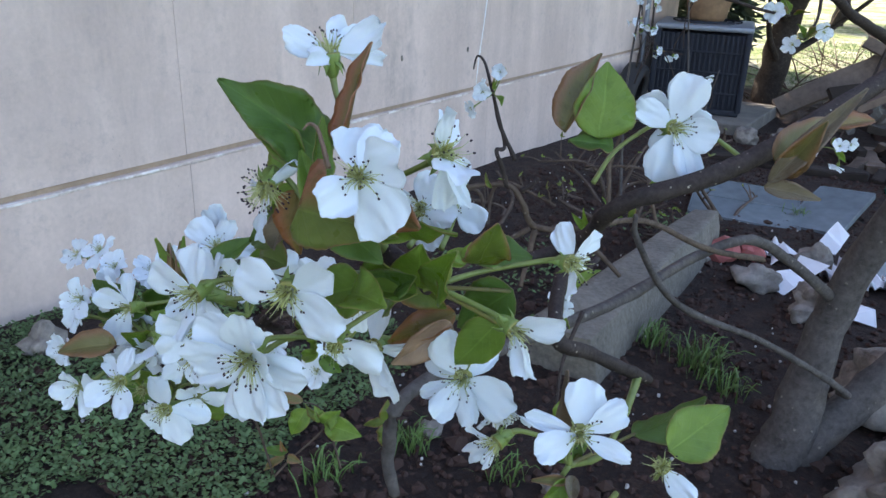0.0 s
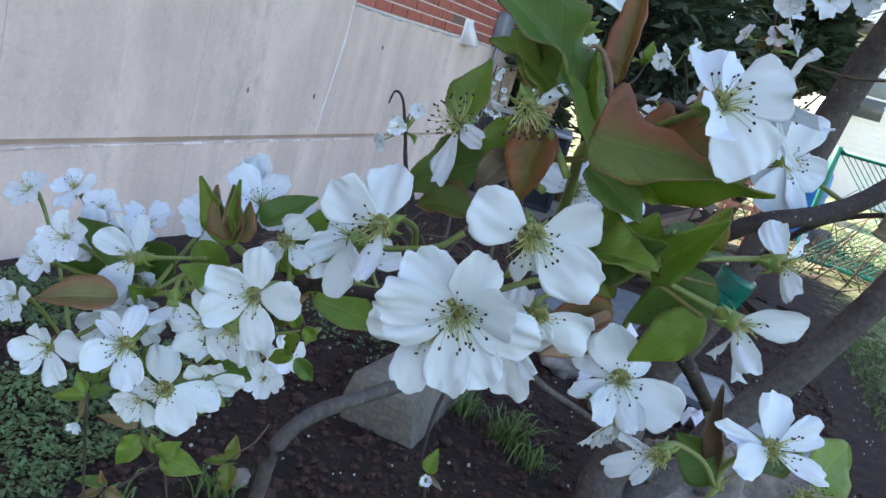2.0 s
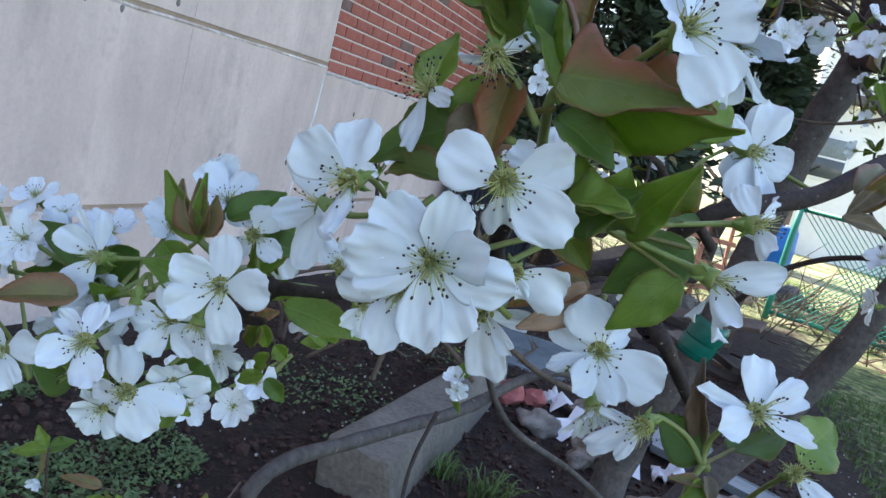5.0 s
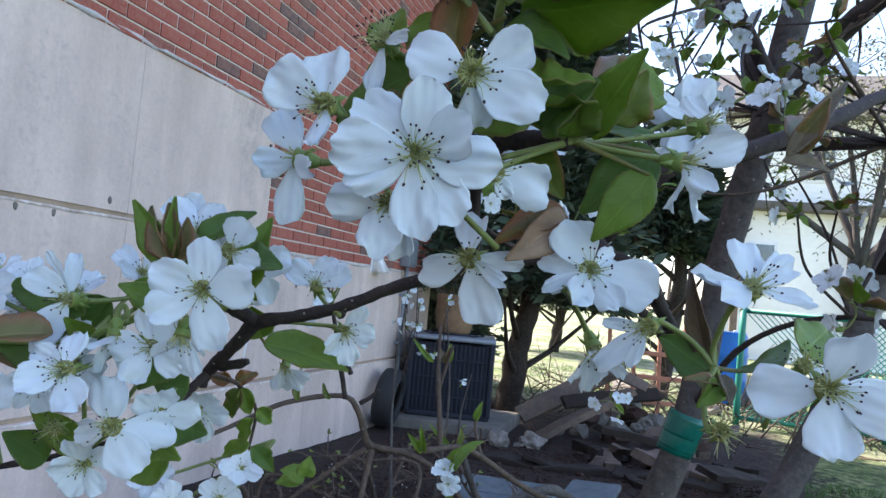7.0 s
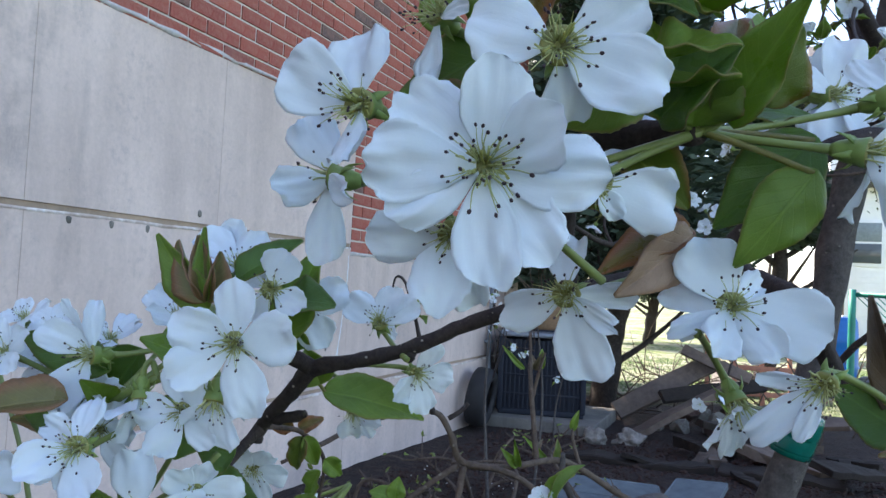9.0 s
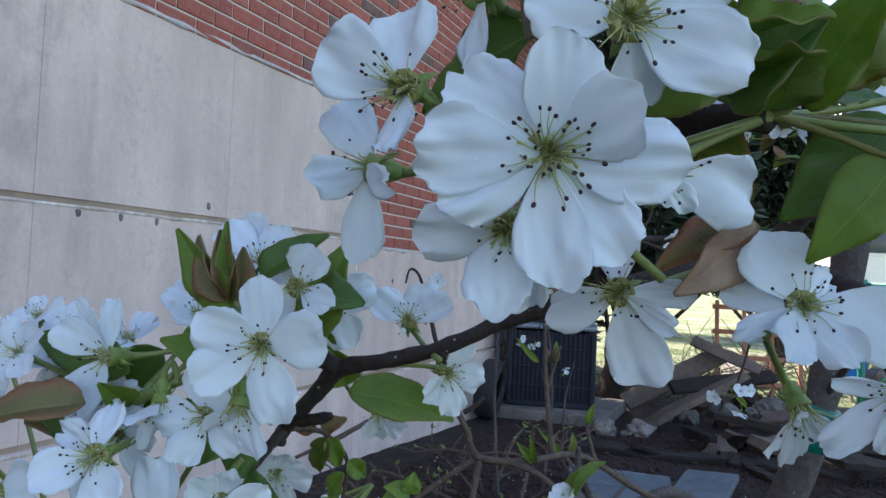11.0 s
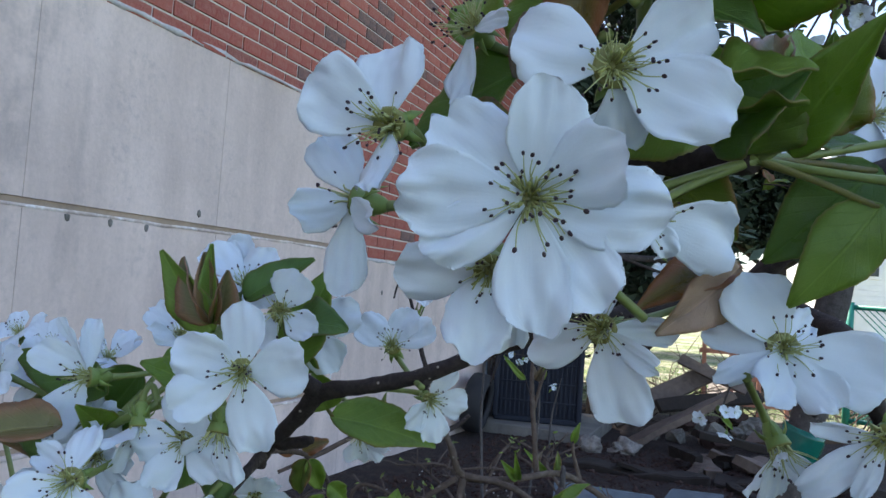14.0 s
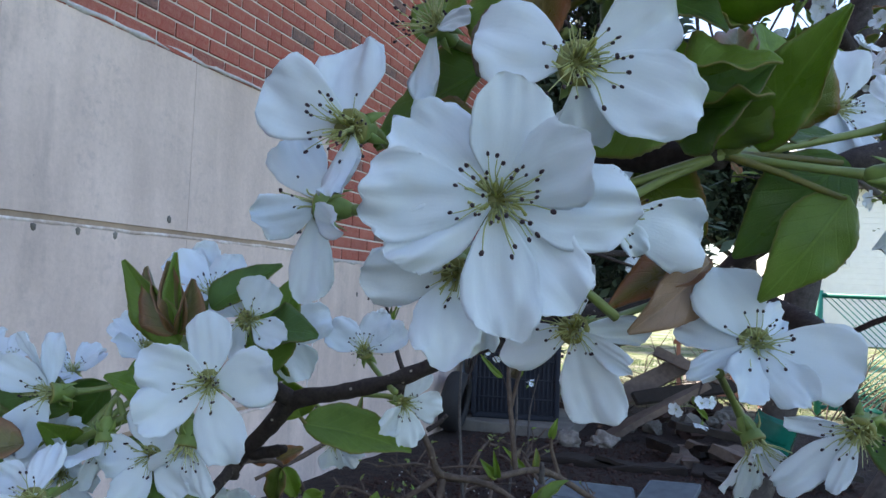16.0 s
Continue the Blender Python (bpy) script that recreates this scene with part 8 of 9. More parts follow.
cluster(PEAR, (-0.044, 1.48, 1.425), (0.02, 1.6, 1.66), 509, 1, 5, 0.04, 0.016)
cluster(PEAR, (0.134, 1.446, 1.281), (0.26, 1.5, 1.02), 510, 1, 7, 0.04, 0.016)
cluster(PEAR, (0.144, 1.664, 1.267), (0.13, 1.8, 1.47), 511, 1, 7, 0.04, 0.016)
cluster(PEAR, (0.134, 1.342, 1.181), (0.26, 1.5, 1.02), 512, 1, 7, 0.04, 0.016)
cluster(PEAR, (-0.124, 1.238, 1.377), (-0.1, 1.35, 1.68), 513, 4, 3, 0.04, 0.016)
cluster(PEAR, (0.149, 1.237, 1.29), (0.26, 1.3, 1.3), 514, 2, 6, 0.04, 0.016)
cluster(PEAR, (0.2, 1.367, 1.194), (0.26, 1.5, 1.02), 515, 2, 6, 0.04, 0.016)
cluster(PEAR, (0.167, 1.24, 1.389), (0.26, 1.3, 1.3), 516, 2, 6, 0.04, 0.016)
cluster(PEAR, (0.145, 2.085, 1.461), (0.13, 1.8, 1.47), 517, 0, 6, 0.04, 0.016)
stem("twig", [(-0.1, 1.35, 1.68), (0.004, 1.324, 1.59), (-0.083, 1.27, 1.361)], [0.004, 0.003, 0.0012], M_TWIG, sides=6)
stem("twig", [(0.13, 1.8, 1.47), (0.004, 1.717, 1.486), (-0.113, 1.68, 1.504)], [0.004, 0.003, 0.0012], M_TWIG, sides=6)
stem("twig", [(0.02, 1.6, 1.66), (-0.016, 1.665, 1.636), (-0.054, 1.83, 1.68)], [0.004, 0.003, 0.0012], M_TWIG, sides=6)
stem("twig", [(0.26, 1.3, 1.3), (0.108, 1.213, 1.314), (0.017, 1.283, 1.384)], [0.004, 0.003, 0.0012], M_TWIG, sides=6)
stem("twig", [(0.13, 1.8, 1.47), (0.09, 1.831, 1.496), (0.199, 1.806, 1.491)], [0.004, 0.003, 0.0012], M_TWIG, sides=6)
stem("twig", [(0.13, 1.8, 1.47), (0.147, 1.996, 1.568), (0.332, 2.089, 1.734)], [0.004, 0.003, 0.0012], M_TWIG, sides=6)
stem("twig", [(0.13, 1.8, 1.47), (0.182, 2.055, 1.538), (0.043, 2.068, 1.74)], [0.004, 0.003, 0.0012], M_TWIG, sides=6)
stem("twig", [(0.13, 1.8, 1.47), (0.134, 1.595, 1.43), (0.164, 1.644, 1.461)], [0.004, 0.003, 0.0012], M_TWIG, sides=6)
stem("twig", [(0.02, 1.6, 1.66), (0.021, 1.563, 1.661), (-0.039, 1.383, 1.526)], [0.004, 0.003, 0.0012], M_TWIG, sides=6)
stem("twig", [(0.13, 1.8, 1.47), (0.001, 1.989, 1.582), (-0.103, 2.087, 1.825)], [0.004, 0.003, 0.0012], M_TWIG, sides=6)
stem("twig", [(0.13, 1.8, 1.47), (0.095, 1.699, 1.44), (0.109, 1.612, 1.432)], [0.004, 0.003, 0.0012], M_TWIG, sides=6)
stem("twig", [(0.13, 1.8, 1.47), (0.071, 2, 1.487), (0.055, 2.056, 1.606)], [0.004, 0.003, 0.0012], M_TWIG, sides=6)
stem("twig", [(0.02, 1.6, 1.66), (-0.046, 1.47, 1.553), (-0.082, 1.487, 1.504)], [0.004, 0.003, 0.0012], M_TWIG, sides=6)
cluster(PEAR, (-0.238, 0.593, 0.839), (-0.262, 0.723, 0.833), 641, 3, 3, 0.010, 0.010)
cluster(PEAR, (-0.242, 1.452, 1.183), (-0.212, 1.491, 1.09), 701, 4, 3, 0.035, 0.016)
cluster(PEAR, (-0.288, 1.357, 1.142), (-0.316, 1.263, 1.083), 702, 4, 4, 0.035, 0.016)
cluster(PEAR, (-0.331, 1.275, 1.135), (-0.316, 1.263, 1.083), 703, 3, 4, 0.035, 0.016)
cluster(PEAR, (-0.175, 1.528, 1.143), (-0.212, 1.491, 1.09), 704, 4, 4, 0.035, 0.016)
cluster(PEAR, (-0.231, 1.353, 1.057), (-0.316, 1.263, 1.083), 705, 2, 4, 0.035, 0.016)
cluster(PEAR, (-0.202, 1.354, 1.02), (-0.212, 1.491, 1.09), 706, 2, 4, 0.035, 0.016)
cluster(PEAR, (-0.357, 1.089, 1.142), (-0.361, 1.133, 1.108), 707, 3, 4, 0.035, 0.016)
cluster(PEAR, (-0.193, 1.623, 1.104), (-0.171, 1.613, 1.048), 708, 2, 3, 0.035, 0.016)
cluster(PEAR, (-0.158, 1.645, 0.796), (-0.115, 1.796, 0.994), 709, 4, 2, 0.035, 0.016)
stem("twig", [(0.36, 1.35, 1.34), (0.25, 1.302, 1.371), (0.221, 1.339, 1.209)], [0.004, 0.0028, 0.001], M_SHOOT, sides=5)
leaf(PEAR, (0.224, 1.339, 1.211), (0.243, 1.31, 1.201), (0.36, -0.6, 0.25), 0.019, M_TINGED, tooth=0.0)
leaf(PEAR, (0.225, 1.339, 1.212), (0.217, 1.362, 1.221), (-0.51, -0.6, 0.34), 0.019, M_RUSSET, tooth=0.0)
leaf(PEAR, (0.224, 1.339, 1.211), (0.205, 1.358, 1.207), (-0.20, -0.6, 0.20), 0.012, M_RUSSET, tooth=0.0)
leaf(PEAR, (0.222, 1.339, 1.21), (0.208, 1.342, 1.221), (0.30, -0.6, 0.52), 0.012, M_GREEN, tooth=0.0)
stem("twig", [(0.13, 1.8, 1.47), (0.093, 1.754, 1.66), (0.163, 1.714, 1.686)], [0.004, 0.0028, 0.001], M_SHOOT, sides=5)
leaf(PEAR, (0.162, 1.715, 1.683), (0.14, 1.695, 1.693), (-0.27, -0.6, 0.80), 0.016, M_GREEN, tooth=0.0)
leaf(PEAR, (0.162, 1.714, 1.685), (0.144, 1.703, 1.731), (0.37, -0.6, 0.47), 0.017, M_GREEN, tooth=0.0)
leaf(PEAR, (0.162, 1.715, 1.684), (0.177, 1.712, 1.66), (0.33, -0.6, 0.94), 0.014, M_GREEN, tooth=0.0)
leaf(PEAR, (0.162, 1.716, 1.682), (0.138, 1.683, 1.701), (-0.52, -0.6, 0.61), 0.018, M_GREEN, tooth=0.0)
stem("twig", [(0.26, 1.3, 1.3), (0.173, 1.443, 1.38), (0.139, 1.277, 1.412)], [0.004, 0.0028, 0.001], M_SHOOT, sides=5)
leaf(PEAR, (0.14, 1.277, 1.411), (0.147, 1.271, 1.406), (0.08, -0.6, 0.86), 0.016, M_GREEN, tooth=0.0)
leaf(PEAR, (0.143, 1.277, 1.409), (0.157, 1.263, 1.399), (-0.33, -0.6, 0.29), 0.018, M_GREEN, tooth=0.0)
leaf(PEAR, (0.143, 1.277, 1.409), (0.15, 1.304, 1.385), (0.18, -0.6, 0.26), 0.013, M_GREEN, tooth=0.0)
leaf(PEAR, (0.143, 1.277, 1.409), (0.172, 1.262, 1.394), (0.66, -0.6, 0.25), 0.015, M_TINGED, tooth=0.0)
stem("twig", [(0.13, 1.8, 1.47), (-0.076, 2.005, 1.548), (-0.065, 2.193, 1.652)], [0.004, 0.0028, 0.001], M_SHOOT, sides=5)
leaf(PEAR, (-0.058, 2.18, 1.646), (-0.037, 2.145, 1.618), (-1.08, -0.6, 0.58), 0.020, M_TINGED, tooth=0.0)
leaf(PEAR, (-0.062, 2.187, 1.649), (-0.04, 2.198, 1.644), (-1.02, -0.6, 0.85), 0.013, M_TINGED, tooth=0.0)
leaf(PEAR, (-0.057, 2.178, 1.645), (-0.047, 2.174, 1.652), (-0.20, -0.6, 0.22), 0.020, M_GREEN, tooth=0.0)
leaf(PEAR, (-0.063, 2.19, 1.65), (-0.072, 2.193, 1.636), (0.87, -0.6, 0.98), 0.010, M_TINGED, tooth=0.0)
stem("twig", [(-0.1, 1.35, 1.68), (-0.129, 1.238, 1.616), (-0.03, 1.143, 1.461)], [0.004, 0.0028, 0.001], M_SHOOT, sides=5)
leaf(PEAR, (-0.031, 1.146, 1.463), (-0.059, 1.14, 1.475), (0.11, -0.6, 0.59), 0.012, M_GREEN, tooth=0.0)
leaf(PEAR, (-0.033, 1.151, 1.469), (-0.037, 1.148, 1.455), (-0.29, -0.6, 0.59), 0.013, M_RUSSET, tooth=0.0)
leaf(PEAR, (-0.03, 1.144, 1.462), (-0.041, 1.126, 1.427), (-0.10, -0.6, 0.97), 0.016, M_TINGED, tooth=0.0)
leaf(PEAR, (-0.031, 1.146, 1.463), (-0.049, 1.173, 1.49), (-0.18, -0.6, 0.24), 0.012, M_GREEN, tooth=0.0)
stem("twig", [(0.13, 1.8, 1.47), (-0.126, 1.845, 1.45), (-0.108, 1.664, 1.442)], [0.004, 0.0028, 0.001], M_SHOOT, sides=5)
leaf(PEAR, (-0.107, 1.665, 1.442), (-0.095, 1.679, 1.463), (0.17, -0.6, 0.35), 0.019, M_TINGED, tooth=0.0)
leaf(PEAR, (-0.099, 1.67, 1.443), (-0.103, 1.67, 1.47), (0.55, -0.6, 0.76), 0.013, M_GREEN, tooth=0.0)
leaf(PEAR, (-0.101, 1.668, 1.443), (-0.109, 1.626, 1.443), (-0.48, -0.6, 0.63), 0.013, M_TINGED, tooth=0.0)
leaf(PEAR, (-0.103, 1.667, 1.443), (-0.095, 1.674, 1.439), (-0.96, -0.6, 0.88), 0.012, M_TINGED, tooth=0.0)
stem("twig", [(0.13, 1.8, 1.47), (0.243, 1.751, 1.586), (0.173, 1.628, 1.554)], [0.004, 0.0028, 0.001], M_SHOOT, sides=5)
leaf(PEAR, (0.172, 1.631, 1.552), (0.179, 1.631, 1.538), (0.31, -0.6, 0.69), 0.013, M_TINGED, tooth=0.0)
leaf(PEAR, (0.172, 1.634, 1.551), (0.125, 1.675, 1.549), (0.26, -0.6, 0.64), 0.019, M_GREEN, tooth=0.0)
leaf(PEAR, (0.172, 1.633, 1.551), (0.15, 1.651, 1.578), (0.04, -0.6, 0.50), 0.014, M_GREEN, tooth=0.0)
leaf(PEAR, (0.172, 1.632, 1.551), (0.182, 1.644, 1.54), (0.50, -0.6, 0.31), 0.011, M_RUSSET, tooth=0.0)
stem("twig", [(0.13, 1.8, 1.47), (0.064, 2.097, 1.671), (0.123, 2.379, 1.696)], [0.004, 0.0028, 0.001], M_SHOOT, sides=5)
leaf(PEAR, (0.123, 2.371, 1.692), (0.098, 2.345, 1.713), (0.25, -0.6, 0.51), 0.011, M_GREEN, tooth=0.0)
leaf(PEAR, (0.124, 2.357, 1.687), (0.114, 2.34, 1.694), (0.15, -0.6, 0.86), 0.018, M_GREEN, tooth=0.0)
leaf(PEAR, (0.123, 2.372, 1.693), (0.111, 2.404, 1.698), (-0.33, -0.6, 0.44), 0.019, M_TINGED, tooth=0.0)
leaf(PEAR, (0.123, 2.365, 1.69), (0.121, 2.347, 1.716), (-0.39, -0.6, 0.67), 0.017, M_TINGED, tooth=0.0)
stem("twig", [(0.02, 1.6, 1.66), (-0.065, 1.643, 1.588), (-0.056, 1.488, 1.443)], [0.004, 0.0028, 0.001], M_SHOOT, sides=5)
leaf(PEAR, (-0.053, 1.493, 1.451), (-0.082, 1.494, 1.454), (1.06, -0.6, 0.75), 0.012, M_GREEN, tooth=0.0)
leaf(PEAR, (-0.055, 1.49, 1.446), (-0.029, 1.489, 1.468), (0.72, -0.6, 0.47), 0.017, M_RUSSET, tooth=0.0)
leaf(PEAR, (-0.056, 1.489, 1.444), (-0.098, 1.481, 1.427), (0.09, -0.6, 0.89), 0.014, M_GREEN, tooth=0.0)
leaf(PEAR, (-0.056, 1.489, 1.443), (-0.074, 1.514, 1.429), (-0.54, -0.6, 0.98), 0.016, M_RUSSET, tooth=0.0)
stem("twig", [(0.25, 1.55, 1.6), (0.161, 1.483, 1.475), (0.118, 1.368, 1.474)], [0.004, 0.0028, 0.001], M_SHOOT, sides=5)
leaf(PEAR, (0.12, 1.37, 1.475), (0.144, 1.38, 1.435), (-0.19, -0.6, 0.41), 0.013, M_RUSSET, tooth=0.0)
leaf(PEAR, (0.123, 1.375, 1.478), (0.109, 1.403, 1.504), (0.00, -0.6, 0.57), 0.020, M_RUSSET, tooth=0.0)
leaf(PEAR, (0.123, 1.374, 1.478), (0.107, 1.378, 1.491), (-1.63, -0.6, 0.31), 0.019, M_GREEN, tooth=0.0)
leaf(PEAR, (0.122, 1.374, 1.477), (0.126, 1.34, 1.485), (-0.81, -0.6, 0.41), 0.015, M_GREEN, tooth=0.0)
stem("twig", [(0.25, 1.55, 1.6), (0.202, 1.398, 1.723), (0.125, 1.396, 1.563)], [0.004, 0.0028, 0.001], M_SHOOT, sides=5)
leaf(PEAR, (0.126, 1.397, 1.563), (0.133, 1.376, 1.579), (-0.51, -0.6, 0.73), 0.013, M_TINGED, tooth=0.0)
leaf(PEAR, (0.127, 1.399, 1.564), (0.128, 1.401, 1.574), (0.29, -0.6, 0.51), 0.014, M_GREEN, tooth=0.0)
leaf(PEAR, (0.128, 1.4, 1.564), (0.113, 1.389, 1.577), (0.02, -0.6, 0.47), 0.012, M_RUSSET, tooth=0.0)
leaf(PEAR, (0.128, 1.4, 1.564), (0.15, 1.398, 1.583), (-0.20, -0.6, 0.67), 0.016, M_GREEN, tooth=0.0)
stem("twig", [(0.13, 1.8, 1.47), (0.272, 2.005, 1.423), (0.258, 2.12, 1.683)], [0.004, 0.0028, 0.001], M_SHOOT, sides=5)
leaf(PEAR, (0.258, 2.12, 1.683), (0.254, 2.15, 1.703), (0.47, -0.6, 0.77), 0.016, M_GREEN, tooth=0.0)
leaf(PEAR, (0.256, 2.114, 1.679), (0.246, 2.086, 1.726), (-0.25, -0.6, 0.71), 0.018, M_RUSSET, tooth=0.0)
leaf(PEAR, (0.257, 2.117, 1.681), (0.28, 2.132, 1.698), (-0.52, -0.6, 0.80), 0.017, M_GREEN, tooth=0.0)
leaf(PEAR, (0.255, 2.111, 1.677), (0.258, 2.118, 1.685), (-0.40, -0.6, 0.46), 0.017, M_GREEN, tooth=0.0)
stem("twig", [(0.13, 1.8, 1.47), (-0.007, 2.049, 1.558), (-0.073, 2.246, 1.579)], [0.004, 0.0028, 0.001], M_SHOOT, sides=5)
leaf(PEAR, (-0.066, 2.231, 1.575), (-0.083, 2.24, 1.54), (0.40, -0.6, 0.40), 0.010, M_RUSSET, tooth=0.0)
leaf(PEAR, (-0.07, 2.24, 1.578), (-0.116, 2.28, 1.584), (0.21, -0.6, 0.91), 0.012, M_TINGED, tooth=0.0)
leaf(PEAR, (-0.066, 2.23, 1.575), (-0.084, 2.261, 1.605), (0.35, -0.6, 0.82), 0.018, M_TINGED, tooth=0.0)
leaf(PEAR, (-0.068, 2.236, 1.577), (-0.089, 2.251, 1.573), (0.91, -0.6, 0.95), 0.018, M_GREEN, tooth=0.0)
stem("twig", [(0.13, 1.8, 1.47), (0.258, 2.064, 1.533), (0.275, 2.124, 1.712)], [0.004, 0.0028, 0.001], M_SHOOT, sides=5)
leaf(PEAR, (0.272, 2.117, 1.707), (0.275, 2.129, 1.699), (-0.31, -0.6, 0.21), 0.015, M_GREEN, tooth=0.0)
leaf(PEAR, (0.272, 2.117, 1.707), (0.288, 2.113, 1.714), (0.38, -0.6, 0.39), 0.015, M_TINGED, tooth=0.0)
leaf(PEAR, (0.274, 2.122, 1.711), (0.282, 2.127, 1.704), (0.55, -0.6, 0.87), 0.018, M_GREEN, tooth=0.0)
leaf(PEAR, (0.269, 2.111, 1.702), (0.282, 2.131, 1.717), (0.66, -0.6, 0.56), 0.017, M_GREEN, tooth=0.0)
stem("twig", [(0.25, 1.55, 1.6), (0.234, 1.358, 1.531), (0.172, 1.351, 1.485)], [0.004, 0.0028, 0.001], M_SHOOT, sides=5)
leaf(PEAR, (0.173, 1.354, 1.487), (0.154, 1.386, 1.497), (-0.41, -0.6, 0.26), 0.019, M_RUSSET, tooth=0.0)
leaf(PEAR, (0.174, 1.356, 1.488), (0.128, 1.387, 1.483), (0.15, -0.6, 0.28), 0.014, M_RUSSET, tooth=0.0)
leaf(PEAR, (0.174, 1.355, 1.487), (0.203, 1.365, 1.458), (-0.17, -0.6, 0.40), 0.019, M_GREEN, tooth=0.0)
leaf(PEAR, (0.175, 1.358, 1.489), (0.173, 1.315, 1.505), (-0.00, -0.6, 0.75), 0.018, M_GREEN, tooth=0.0)
stem("twig", [(0.02, 1.6, 1.66), (-0.065, 1.528, 1.674), (-0.002, 1.464, 1.538)], [0.004, 0.0028, 0.001], M_SHOOT, sides=5)
leaf(PEAR, (-0.001, 1.468, 1.541), (0.001, 1.456, 1.573), (-0.43, -0.6, 0.83), 0.013, M_GREEN, tooth=0.0)
leaf(PEAR, (-0.002, 1.465, 1.539), (-0.009, 1.434, 1.56), (1.05, -0.6, 0.87), 0.019, M_GREEN, tooth=0.0)
leaf(PEAR, (-0.001, 1.47, 1.543), (0.017, 1.468, 1.568), (0.23, -0.6, 0.84), 0.011, M_GREEN, tooth=0.0)
leaf(PEAR, (-0.002, 1.467, 1.54), (0.008, 1.493, 1.525), (-0.37, -0.6, 0.23), 0.013, M_RUSSET, tooth=0.0)
stem("twig", [(0.25, 1.55, 1.6), (0.268, 1.42, 1.586), (0.179, 1.448, 1.504)], [0.004, 0.0028, 0.001], M_SHOOT, sides=5)
leaf(PEAR, (0.181, 1.451, 1.506), (0.167, 1.511, 1.54), (-0.56, -0.6, 0.42), 0.012, M_GREEN, tooth=0.0)
leaf(PEAR, (0.181, 1.451, 1.507), (0.189, 1.485, 1.496), (-0.07, -0.6, 0.67), 0.014, M_GREEN, tooth=0.0)
leaf(PEAR, (0.182, 1.453, 1.508), (0.204, 1.471, 1.544), (-0.25, -0.6, 0.66), 0.019, M_GREEN, tooth=0.0)
leaf(PEAR, (0.182, 1.453, 1.508), (0.195, 1.428, 1.532), (-0.16, -0.6, 0.49), 0.017, M_TINGED, tooth=0.0)
stem("twig", [(0.26, 1.3, 1.3), (0.133, 1.146, 1.414), (0.129, 1.115, 1.44)], [0.004, 0.0028, 0.001], M_SHOOT, sides=5)
leaf(PEAR, (0.132, 1.119, 1.437), (0.145, 1.138, 1.455), (-0.11, -0.6, 0.28), 0.013, M_GREEN, tooth=0.0)
leaf(PEAR, (0.133, 1.121, 1.435), (0.133, 1.108, 1.45), (0.75, -0.6, 0.65), 0.013, M_TINGED, tooth=0.0)
leaf(PEAR, (0.13, 1.116, 1.439), (0.14, 1.13, 1.475), (0.52, -0.6, 0.73), 0.011, M_TINGED, tooth=0.0)
leaf(PEAR, (0.133, 1.12, 1.436), (0.144, 1.112, 1.485), (0.94, -0.6, 0.70), 0.018, M_RUSSET, tooth=0.0)
stem("twig", [(0.26, 1.3, 1.3), (0.06, 1.265, 1.204), (-0.102, 1.261, 1.204)], [0.004, 0.0028, 0.001], M_SHOOT, sides=5)
leaf(PEAR, (-0.089, 1.262, 1.207), (-0.054, 1.291, 1.209), (-0.10, -0.6, 0.95), 0.013, M_GREEN, tooth=0.0)
leaf(PEAR, (-0.099, 1.261, 1.204), (-0.067, 1.291, 1.202), (-0.64, -0.6, 0.58), 0.010, M_GREEN, tooth=0.0)
leaf(PEAR, (-0.091, 1.262, 1.206), (-0.103, 1.273, 1.229), (0.52, -0.6, 0.36), 0.017, M_RUSSET, tooth=0.0)
leaf(PEAR, (-0.09, 1.262, 1.207), (-0.101, 1.297, 1.2), (0.34, -0.6, 0.27), 0.016, M_GREEN, tooth=0.0)
stem("twig", [(0.13, 1.8, 1.47), (0.053, 1.811, 1.519), (-0.095, 1.773, 1.468)], [0.004, 0.0028, 0.001], M_SHOOT, sides=5)
leaf(PEAR, (-0.087, 1.774, 1.468), (-0.116, 1.78, 1.485), (-0.42, -0.6, 0.77), 0.013, M_RUSSET, tooth=0.0)
leaf(PEAR, (-0.089, 1.774, 1.468), (-0.071, 1.771, 1.487), (0.62, -0.6, 0.23), 0.014, M_GREEN, tooth=0.0)
leaf(PEAR, (-0.089, 1.774, 1.468), (-0.112, 1.738, 1.509), (0.06, -0.6, 0.20), 0.020, M_GREEN, tooth=0.0)
leaf(PEAR, (-0.091, 1.774, 1.468), (-0.103, 1.775, 1.514), (-0.29, -0.6, 0.29), 0.016, M_RUSSET, tooth=0.0)
stem("twig", [(-0.1, 1.35, 1.68), (0.002, 1.241, 1.529), (-0.052, 1.097, 1.443)], [0.004, 0.0028, 0.001], M_SHOOT, sides=5)
leaf(PEAR, (-0.054, 1.107, 1.453), (-0.072, 1.128, 1.496), (-0.65, -0.6, 0.34), 0.011, M_TINGED, tooth=0.0)
leaf(PEAR, (-0.053, 1.1, 1.447), (-0.006, 1.131, 1.438), (0.08, -0.6, 0.57), 0.013, M_GREEN, tooth=0.0)
leaf(PEAR, (-0.053, 1.101, 1.447), (-0.038, 1.139, 1.476), (-0.39, -0.6, 0.40), 0.019, M_TINGED, tooth=0.0)
leaf(PEAR, (-0.052, 1.098, 1.445), (-0.017, 1.093, 1.459), (-0.59, -0.6, 0.76), 0.019, M_TINGED, tooth=0.0)
stem("twig", [(0.02, 1.6, 1.66), (-0.136, 1.345, 1.514), (-0.128, 1.425, 1.508)], [0.004, 0.0028, 0.001], M_SHOOT, sides=5)
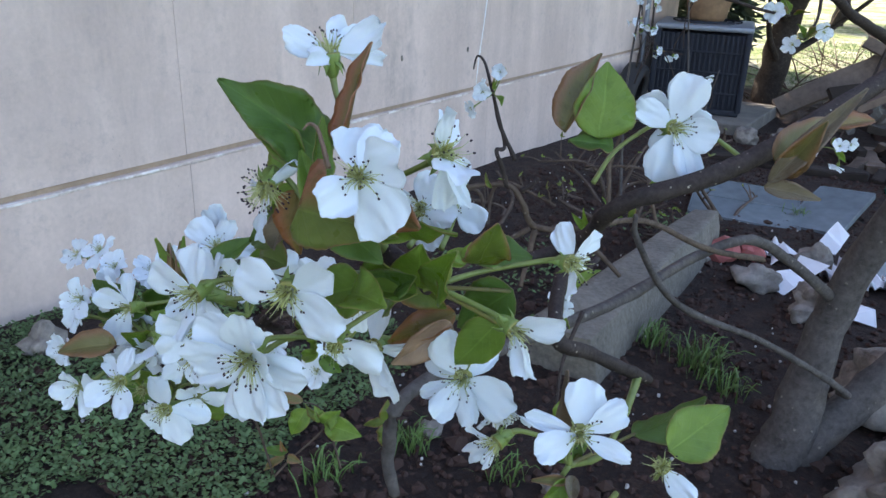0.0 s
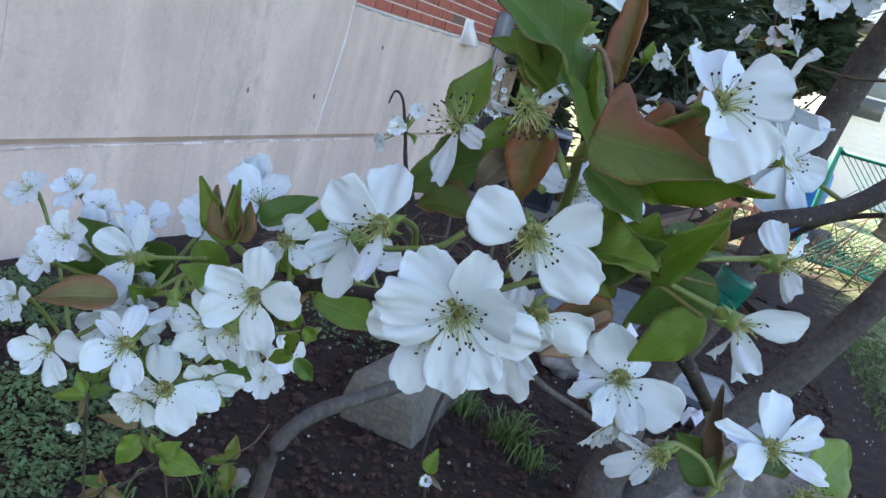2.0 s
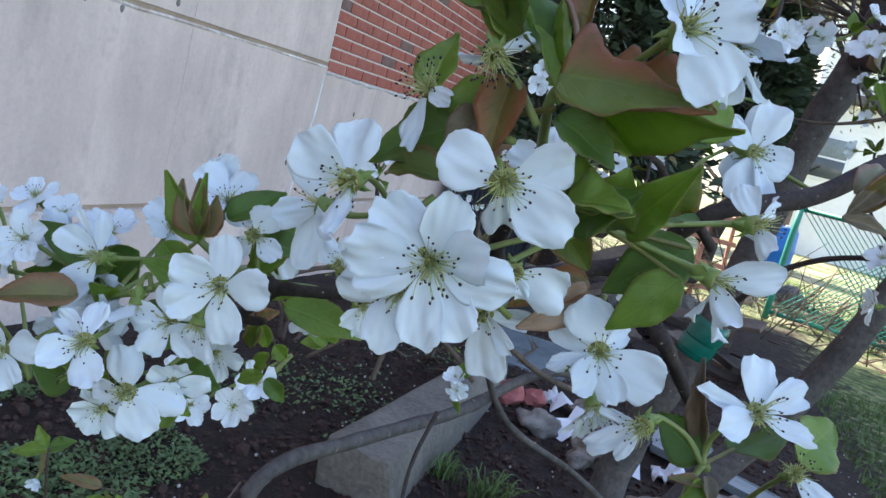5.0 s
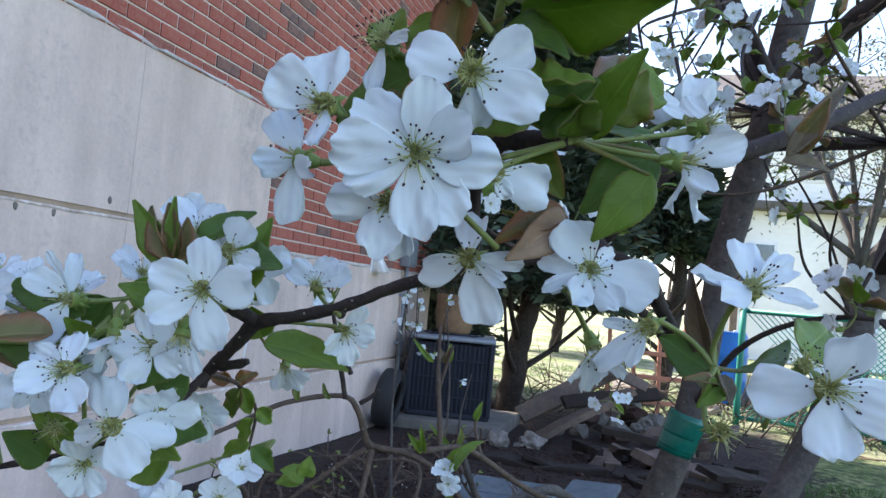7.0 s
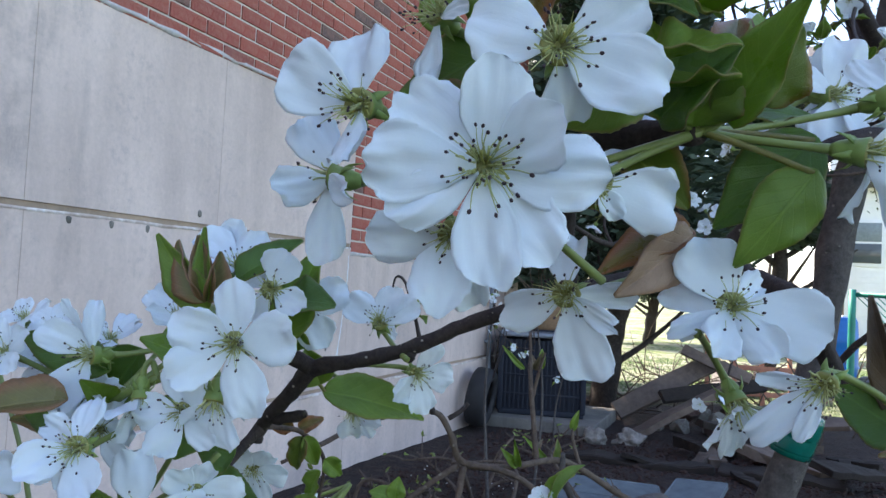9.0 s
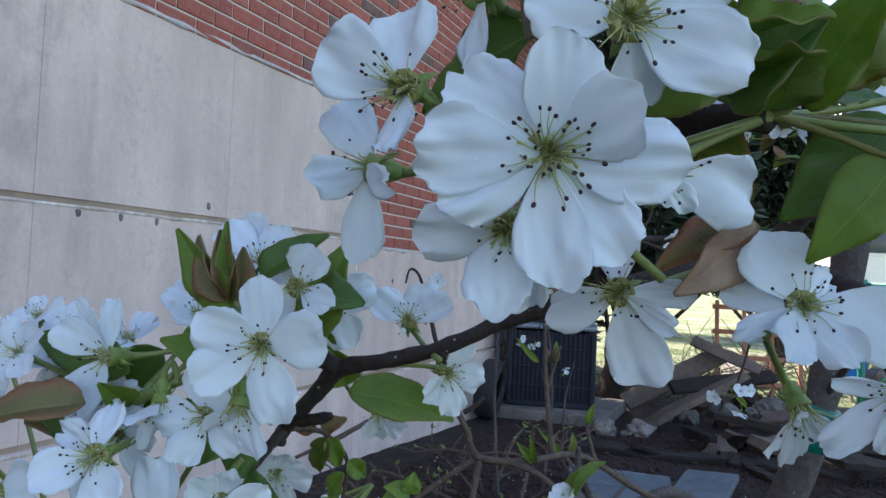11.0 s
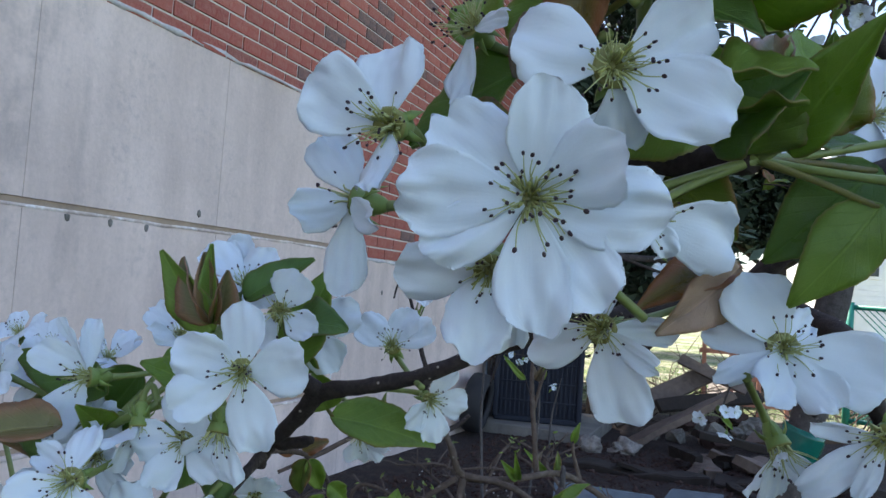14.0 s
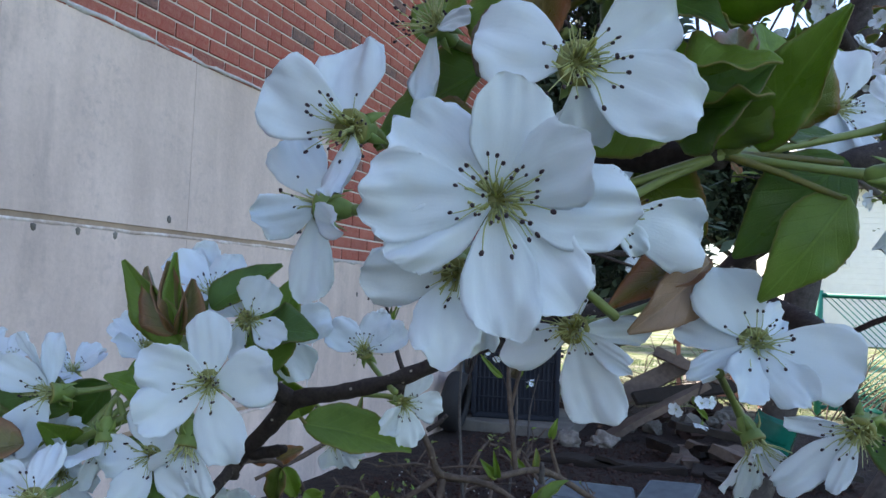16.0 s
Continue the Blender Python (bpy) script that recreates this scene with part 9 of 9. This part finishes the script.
leaf(PEAR, (-0.125, 1.429, 1.512), (-0.066, 1.395, 1.517), (0.37, -0.6, 0.77), 0.018, M_TINGED, tooth=0.0)
leaf(PEAR, (-0.123, 1.431, 1.513), (-0.139, 1.416, 1.515), (0.24, -0.6, 0.31), 0.010, M_GREEN, tooth=0.0)
leaf(PEAR, (-0.127, 1.427, 1.51), (-0.127, 1.42, 1.53), (-0.66, -0.6, 0.92), 0.011, M_GREEN, tooth=0.0)
leaf(PEAR, (-0.128, 1.425, 1.509), (-0.106, 1.413, 1.515), (-0.78, -0.6, 0.56), 0.013, M_GREEN, tooth=0.0)
stem("twig", [(0.25, 1.55, 1.6), (0.27, 1.61, 1.567), (0.247, 1.542, 1.444)], [0.004, 0.0028, 0.001], M_SHOOT, sides=5)
leaf(PEAR, (0.247, 1.542, 1.445), (0.249, 1.515, 1.444), (0.90, -0.6, 0.56), 0.011, M_RUSSET, tooth=0.0)
leaf(PEAR, (0.247, 1.542, 1.446), (0.236, 1.556, 1.464), (1.51, -0.6, 0.47), 0.019, M_GREEN, tooth=0.0)
leaf(PEAR, (0.247, 1.542, 1.445), (0.225, 1.565, 1.476), (0.08, -0.6, 0.54), 0.017, M_GREEN, tooth=0.0)
leaf(PEAR, (0.247, 1.542, 1.448), (0.232, 1.557, 1.45), (-0.65, -0.6, 0.87), 0.014, M_GREEN, tooth=0.0)


for ob in scene.objects:
    if ob.parent == PEAR:
        ob.matrix_parent_inverse = PEAR_BASE


# ---- the bricks ----
def lay_bricks():
    shared = {}
    for length in (BRICK_L, BRICK_L / 2):
        for v in range(2):
            bm = boxed(-0.04, 0.0, 0.0, length, 0.0, BRICK_H, 0.0025 + 0.001 * v)
            shared[length, v] = mesh_of("brick", bm, M_BRICK, smooth=False)
    rng = random.Random(31)
    rest_v, rest_f = [], []
    for course in range(75):
        z = LOW_BRICK + 0.006 + COURSE * course
        if z > 6.15:
            break
        start = STEP_Y if z < HIGH_BRICK - 0.02 else -8.9
        offset = 0.1065 if course % 2 else 0.0
        y = start + 0.003
        first = True
        if start < 0:
            y += (STEP_Y + 8.9) % 0.213 - 0.213
        while y < END_Y - 0.02:
            length = BRICK_L
            if first and offset:
                length = BRICK_L / 2
            first = False
            if y + length > END_Y:
                length = max(0.03, END_Y - y - 0.002)
            proud = rng.uniform(-0.0015, 0.002)
            if 1.3 < y < 4.85 and z < 2.62 and length in (BRICK_L, BRICK_L / 2):
                ob = part("brick", shared[length, rng.randrange(2)], None, WALL)
                ob.location = (WALL_X + proud, y, z)
            else:
                n = len(rest_v)
                x0, x1 = WALL_X - 0.04, WALL_X + proud
                c = 0.003
                rest_v += [(x0, y, z), (x0, y + length, z), (x0, y + length, z + BRICK_H), (x0, y, z + BRICK_H),
                           (x1 - c, y, z), (x1 - c, y + length, z), (x1 - c, y + length, z + BRICK_H), (x1 - c, y, z + BRICK_H),
                           (x1, y + c, z + c), (x1, y + length - c, z + c), (x1, y + length - c, z + BRICK_H - c), (x1, y + c, z + BRICK_H - c)]
                for k in range(4):
                    m = (k + 1) % 4
                    rest_f += [(n + k, n + m, n + 4 + m, n + 4 + k), (n + 4 + k, n + 4 + m, n + 8 + m, n + 8 + k)]
                rest_f.append((n + 8, n + 9, n + 10, n + 11))
            y += length + 0.010
    data = bpy.data.meshes.new("brickwork")
    data.from_pydata(rest_v, [], rest_f)
    data.materials.append(M_BRICK)
    ob = part("brickwork", data, None, WALL)
    tagged(ob, "red bricks further along and higher up", kind="stuff")


lay_bricks()
